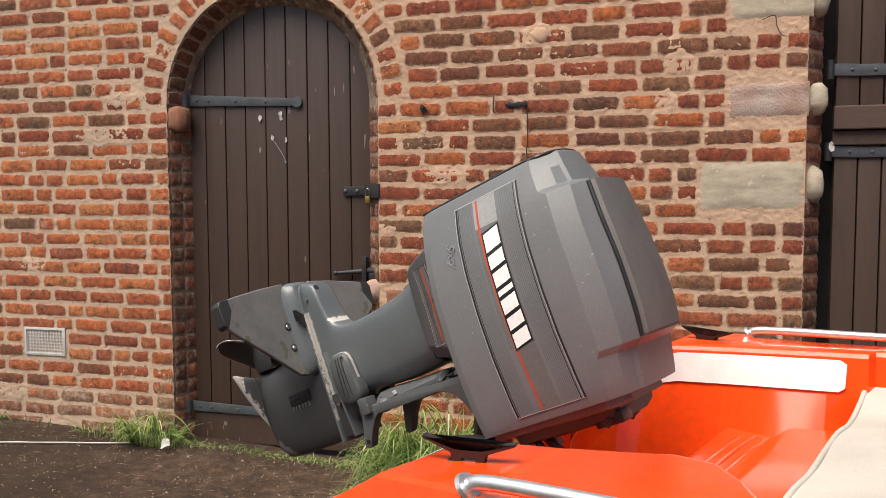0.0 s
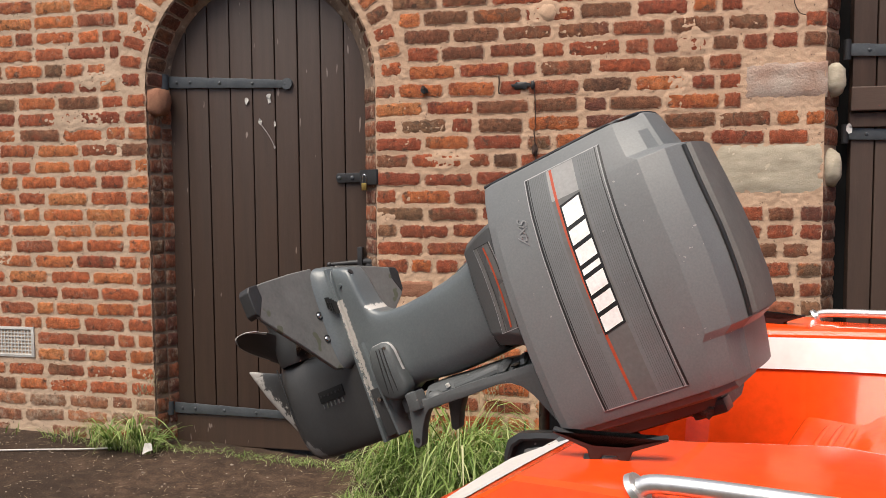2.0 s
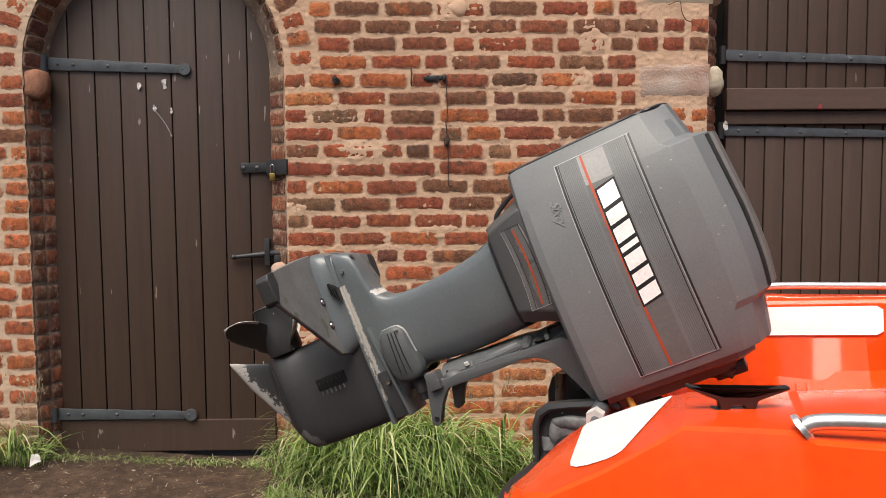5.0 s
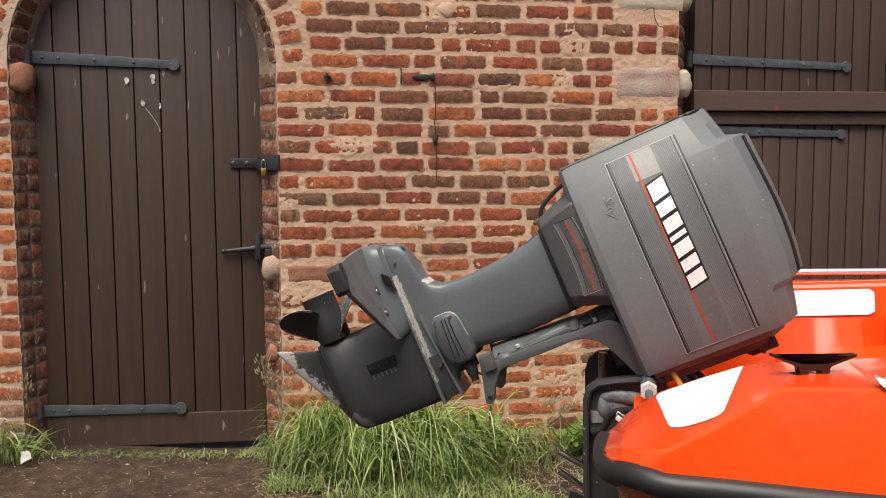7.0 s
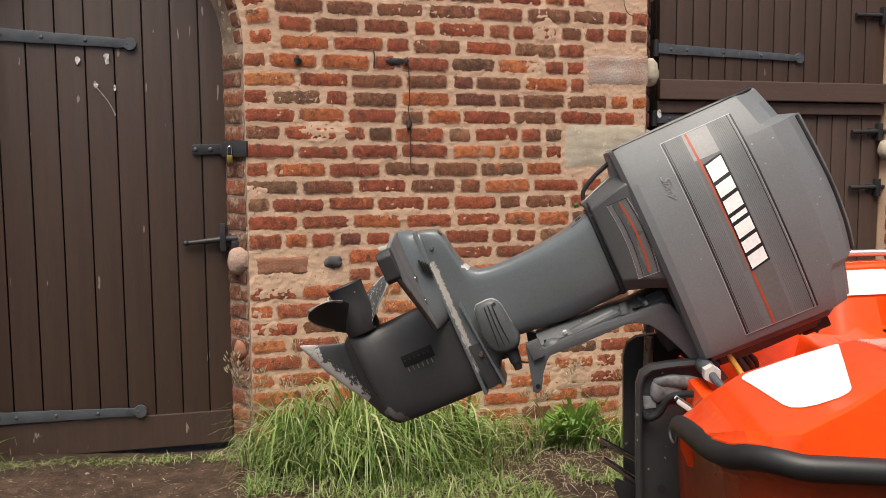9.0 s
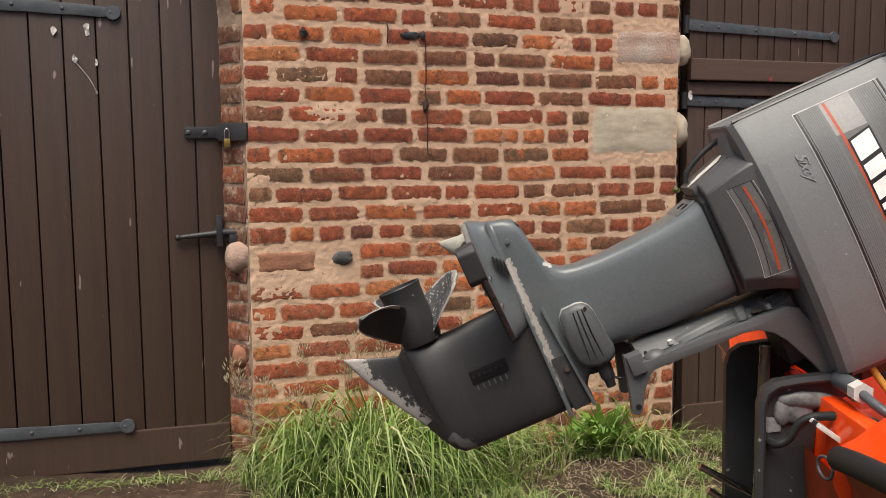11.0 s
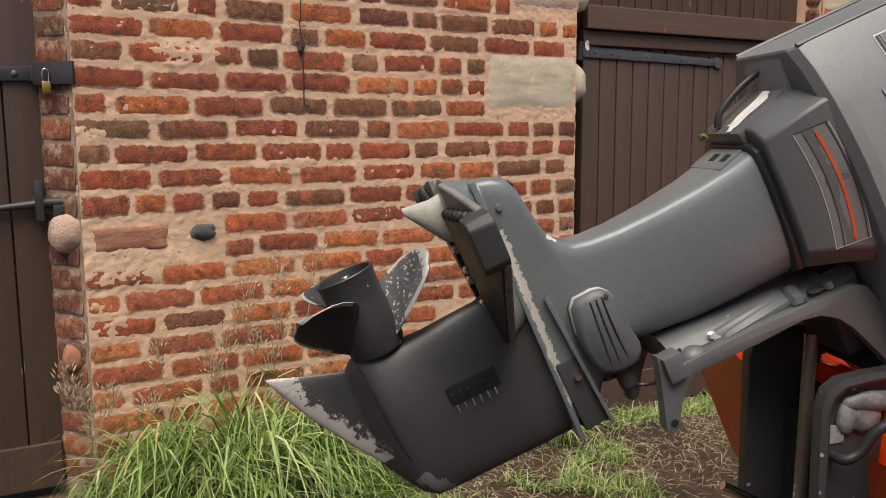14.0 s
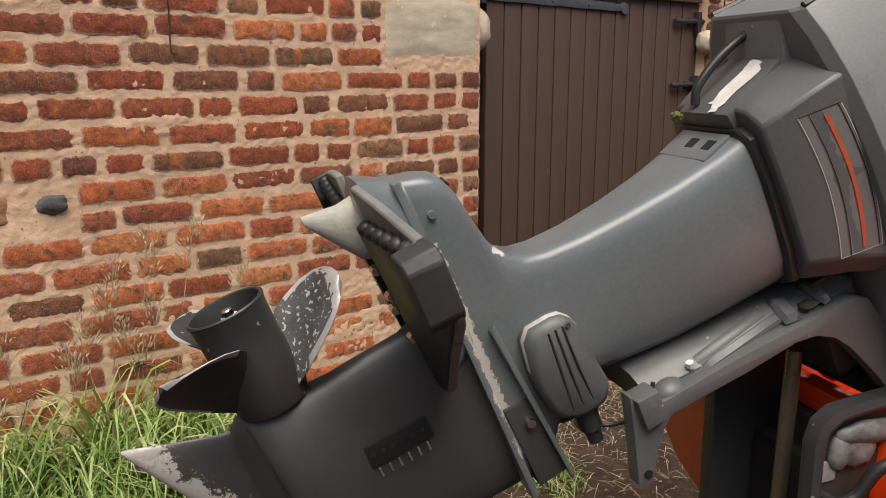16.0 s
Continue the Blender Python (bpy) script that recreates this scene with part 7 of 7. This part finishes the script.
# ---- bricks ----
def brick_mesh(length, height, depth, seed):
    """One worn brick: a bulged face with an uneven outline, and its sides."""
    r_ = random.Random(seed)
    n_long, n_high = max(6, round(length / 0.013)), 5
    hl, hh = length / 2, height / 2
    out = []
    for i in range(n_long):
        out.append((-hl + length * i / n_long, -hh))
    for i in range(n_high):
        out.append((hl, -hh + height * i / n_high))
    for i in range(n_long):
        out.append((hl - length * i / n_long, hh))
    for i in range(n_high):
        out.append((-hl, hh - height * i / n_high))
    pts = []
    for i, (x, z) in enumerate(out):
        corner = i in (0, n_long, n_long + n_high, 2 * n_long + n_high)
        k = 0.93 if corner else 1.0
        up, right = (1 if z > 0 else -1), (1 if x > 0 else -1)
        sag = 0.0050 * noise.noise((x * 15, seed * 1.7, up)) + 0.0042 * noise.noise((x * 55, seed * 1.3, 4 * up)) + 0.0030 * noise.noise((x * 130, seed * 1.1, 7 * up))
        end = 0.0060 * noise.noise((z * 40, seed * 0.9, 3 * right)) + 0.0040 * noise.noise((z * 110, seed * 2.1, 5 * right))
        side_ = n_long <= i < n_long + n_high or i >= 2 * n_long + n_high
        pts.append((x * k + (end if side_ else 0.0), z * k + (sag if not side_ or corner else 0.0)))
    n = len(pts)
    verts = [(x - math.copysign(0.0075, x), -0.0084 + r_.uniform(-0.0008, 0.0008), z * 0.80) for x, z in pts] + [(x + math.copysign(0.003, x), -0.0050 + r_.uniform(-0.0010, 0.0010), z * 1.10) for x, z in pts] + [(x * 0.99, depth, z * 0.97) for x, z in pts]
    verts += [(-hl * 0.35, -0.0087 + r_.uniform(-0.0008, 0.0012), r_.uniform(-0.006, 0.006)), (hl * 0.35, -0.0087 + r_.uniform(-0.0008, 0.0012), r_.uniform(-0.006, 0.006))]
    c0, c1 = 3 * n, 3 * n + 1
    faces = []
    for i in range(n):
        j = (i + 1) % n
        mid = (pts[i][0] + pts[j][0]) / 2
        faces.append((c0 if mid < 0 else c1, i, j))
        faces.append((i, n + i, n + j, j))
        faces.append((n + i, 2 * n + i, 2 * n + j, n + j))
    swap = [i for i in range(n) if ((pts[i - 1][0] + pts[i][0]) / 2 < 0) != ((pts[i][0] + pts[(i + 1) % n][0]) / 2 < 0)]
    for i in swap:
        faces.append((c0, i, c1))
    me = mesh_from(verts, faces, "brick")
    bm = bmesh.new()
    bm.from_mesh(me)
    bmesh.ops.recalc_face_normals(bm, faces=bm.faces[:])
    bm.to_mesh(me)
    bm.free()
    me.polygons.foreach_set("use_smooth", [True] * len(me.polygons))
    me.set_sharp_from_angle(angle=radians(28))
    return me


SHAPES = {}
for mat_name, material in (("mixed", BRICK_MIXED), ("orange", BRICK_ORANGE), ("low", BRICK_LOW), ("dark", BRICK_DARK), ("jamb", BRICK_JAMB)):
    for kind_, length in (("s", 0.222), ("h", 0.102), ("q", 0.155)):
        SHAPES[mat_name, kind_] = []
        for i in range(10):
            me = brick_mesh(length, 0.0625, 0.03, hash((len(mat_name), length)) % 1000 + i * 17 + ord(mat_name[0]))
            me.materials.append(material)
            SHAPES[mat_name, kind_].append((me, length))


def lay(parent, family, x0, x1, z, rr, y=0.0, m=None):
    length = x1 - x0
    kind_ = "s" if length > 0.18 else "q" if length > 0.125 else "h"
    me, base = rr.choice(SHAPES[family, kind_])
    ob = new("brick", me)
    ob.parent = parent
    tilt = rr.gauss(0, 0.8)
    ob.matrix_basis = (m or pose((x0 + x1) / 2, y + rr.uniform(-0.0018, 0.0010), z + rr.gauss(0, 0.0018), 0, tilt, 0)) @ Matrix.Diagonal((length / base, 1, rr.uniform(0.94, 1.06), 1))
    return ob


def free_spans(x0, x1, z):
    spans = [(x0, x1)]
    blocks = [(s[0] - 0.012, s[2] + 0.02) for s in STONES if s[1] - 0.02 < z < s[3] + 0.02]
    if z < SPRING + ARCH_OUT + 0.03:
        half = (MID_X - DOOR_L - 0.004) if z < SPRING - 0.01 else math.sqrt(max(0, (ARCH_OUT + 0.008) ** 2 - (z - SPRING) ** 2))
        blocks.append((MID_X - half, MID_X + half))
    if 0.60 < z < 0.81:
        blocks.append((-1.06, -0.74))
    if abs(z - 1.02) < 0.045:
        blocks.append((1.2, 1.66))
    for b0, b1 in blocks:
        spans = [p for s0, s1 in spans for p in ((s0, min(s1, b0)), (max(s0, b1), s1)) if p[1] - p[0] > 0.05]
    return spans


def family_at(x, z, rr):
    n = noise.noise((x * 1.1, z * 1.3, 2))
    if z < 0.47 and x < 0.6:
        return "low" if rr.random() < 0.7 else "orange"
    if x < 0:
        return "orange" if rr.random() < (0.75 if z < 1.9 else 0.5) else "mixed"
    if z < 1.1 and x < 3:
        return "orange" if rr.random() < 0.72 + 0.3 * n else "mixed"
    return "orange" if rr.random() < 0.05 + 0.12 * n else ("dark" if rr.random() < 0.12 - 0.2 * n else "mixed")


def lay_wall(parent, x0, x1, seed, z_low, limit=2.78):
    rr = random.Random(seed)
    row = 0
    z = TOP_COURSE + PITCH * 7
    while z > z_low:
        row += 1
        if z < limit:
            for s0, s1 in free_spans(x0, x1, z):
                header_row = row % 6 == 2
                x = s0 + 0.004
                first = True
                while x < s1 - 0.045:
                    if first:
                        length = (0.10, 0.222, 0.15)[row % 2] if not header_row else 0.155
                    else:
                        length = rr.choice((0.104, 0.108, 0.10) if header_row and rr.random() < 0.6 else (0.222, 0.226, 0.218, 0.23, 0.21, 0.222, 0.235, 0.225, 0.104, 0.16))
                    length *= rr.uniform(0.95, 1.05)
                    first = False
                    end = min(x + length, s1 - 0.004)
                    if s1 - end < 0.06:
                        end = s1 - 0.004 if end - x < 0.19 else (x + s1) / 2 - 0.008
                    if end - x > 0.045 and rr.random() > 0.012:
                        wave = 0.006 * noise.noise((x * 0.9, row * 0.35, 3))
                        lay(parent, family_at(x, z, rr), x, end, z + wave, rr)
                    x = end + rr.uniform(0.018, 0.030)
        z -= PITCH


lay_wall(W_LEFT, -1.42, MID_X, 5, 0.12)
lay_wall(W_MID, MID_X, GATE_L + 0.004, 8, 0.10)
lay_wall(W_RIGHT, GATE_R, 5.35, 9, 0.05)

# jamb bricks, on the splay, from a darker palette with little lime
rr = random.Random(31)
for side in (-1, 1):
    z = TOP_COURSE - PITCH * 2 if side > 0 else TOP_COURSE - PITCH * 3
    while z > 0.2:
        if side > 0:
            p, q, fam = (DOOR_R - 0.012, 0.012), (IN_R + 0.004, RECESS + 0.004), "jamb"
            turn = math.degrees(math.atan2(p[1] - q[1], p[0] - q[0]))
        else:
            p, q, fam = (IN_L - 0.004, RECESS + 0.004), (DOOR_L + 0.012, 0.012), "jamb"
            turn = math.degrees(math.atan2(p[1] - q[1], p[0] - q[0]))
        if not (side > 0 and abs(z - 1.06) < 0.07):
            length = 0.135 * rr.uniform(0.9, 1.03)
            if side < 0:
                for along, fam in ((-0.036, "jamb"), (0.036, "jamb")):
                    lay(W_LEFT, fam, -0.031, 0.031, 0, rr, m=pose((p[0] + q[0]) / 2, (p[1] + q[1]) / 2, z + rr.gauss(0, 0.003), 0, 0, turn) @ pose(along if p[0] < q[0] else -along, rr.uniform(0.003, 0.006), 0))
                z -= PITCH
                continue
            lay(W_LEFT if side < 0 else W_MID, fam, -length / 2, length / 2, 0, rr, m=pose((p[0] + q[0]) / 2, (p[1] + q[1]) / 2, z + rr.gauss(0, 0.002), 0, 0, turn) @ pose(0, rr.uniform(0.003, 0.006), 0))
        z -= PITCH
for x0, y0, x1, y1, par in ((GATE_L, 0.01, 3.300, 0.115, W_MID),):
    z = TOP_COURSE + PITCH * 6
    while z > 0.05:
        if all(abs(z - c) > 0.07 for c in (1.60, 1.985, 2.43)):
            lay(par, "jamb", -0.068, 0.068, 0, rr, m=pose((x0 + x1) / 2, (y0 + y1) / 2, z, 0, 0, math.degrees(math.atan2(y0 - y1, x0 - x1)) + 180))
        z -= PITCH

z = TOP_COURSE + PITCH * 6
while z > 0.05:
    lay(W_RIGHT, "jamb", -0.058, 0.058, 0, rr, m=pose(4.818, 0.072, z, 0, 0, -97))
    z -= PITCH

# voussoirs of the arch, and the darker bricks of its soffit
count = 25
for i in range(count):
    a = math.pi * (i + 0.5) / count + rr.uniform(-0.01, 0.01)
    length = rr.uniform(0.095, 0.125)
    mid_r = 0.648 + length / 2
    ob = lay(W_LEFT if i > count / 2 else W_MID, "orange" if rr.random() < 0.75 else "mixed", -length / 2, length / 2, 0, rr, m=pose(MID_X + mid_r * math.cos(a), rr.uniform(-0.002, 0.002), SPRING + mid_r * math.sin(a), 0, -math.degrees(a), 0))
    ob.name = "voussoir"
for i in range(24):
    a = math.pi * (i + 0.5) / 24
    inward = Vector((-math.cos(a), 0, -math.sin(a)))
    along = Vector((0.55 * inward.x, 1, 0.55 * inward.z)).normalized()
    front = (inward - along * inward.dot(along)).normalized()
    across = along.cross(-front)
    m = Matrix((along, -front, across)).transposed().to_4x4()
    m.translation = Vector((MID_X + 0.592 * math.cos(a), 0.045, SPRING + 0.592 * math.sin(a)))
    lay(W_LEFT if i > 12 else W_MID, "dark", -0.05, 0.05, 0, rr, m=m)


# the rest of the long wall, out of reach of the eye: joined bricks
def far_bricks(parent, x0, x1, z0, z1, seed, holes=()):
    rr_ = random.Random(seed)
    v, f = [], []
    row, z = 0, TOP_COURSE + PITCH * 13
    while z > z0:
        x = x0 + (0.0 if row % 2 else 0.12)
        while z < z1 and x < x1 - 0.06:
            end = min(x + rr_.uniform(0.205, 0.235), x1 - 0.005)
            if not any(a < end and x < b and c < z < d for a, b, c, d in holes):
                h, d = 0.031 + rr_.uniform(-0.002, 0.002), 0.0085 + rr_.uniform(-0.001, 0.002)
                k = len(v)
                v += [(x, -d, z - h), (end, -d, z - h), (end, -d, z + h), (x, -d, z + h), (x, 0.02, z - h), (end, 0.02, z - h), (end, 0.02, z + h), (x, 0.02, z + h)]
                f += [(k, k + 1, k + 2, k + 3), (k, k + 4, k + 5, k + 1), (k + 1, k + 5, k + 6, k + 2), (k + 2, k + 6, k + 7, k + 3), (k + 3, k + 7, k + 4, k)]
            x = end + rr_.uniform(0.018, 0.028)
        z -= PITCH
        row += 1
    tagged(part("brickwork", mesh_from(v, f), FAR_BRICK, parent), kind="stuff")


far_bricks(W_LEFT, -5.98, -1.45, -0.2, 3.28, 3)
far_bricks(W_LEFT, -1.42, MID_X - 0.01, 2.80, 3.28, 4)
far_bricks(W_MID, MID_X, GATE_L, 2.80, 3.28, 6)
far_bricks(W_RIGHT, 5.37, 8.98, -0.5, 3.28, 7)
far_bricks(W_RIGHT, GATE_L + 0.01, 5.35, 2.95, 3.28, 9)
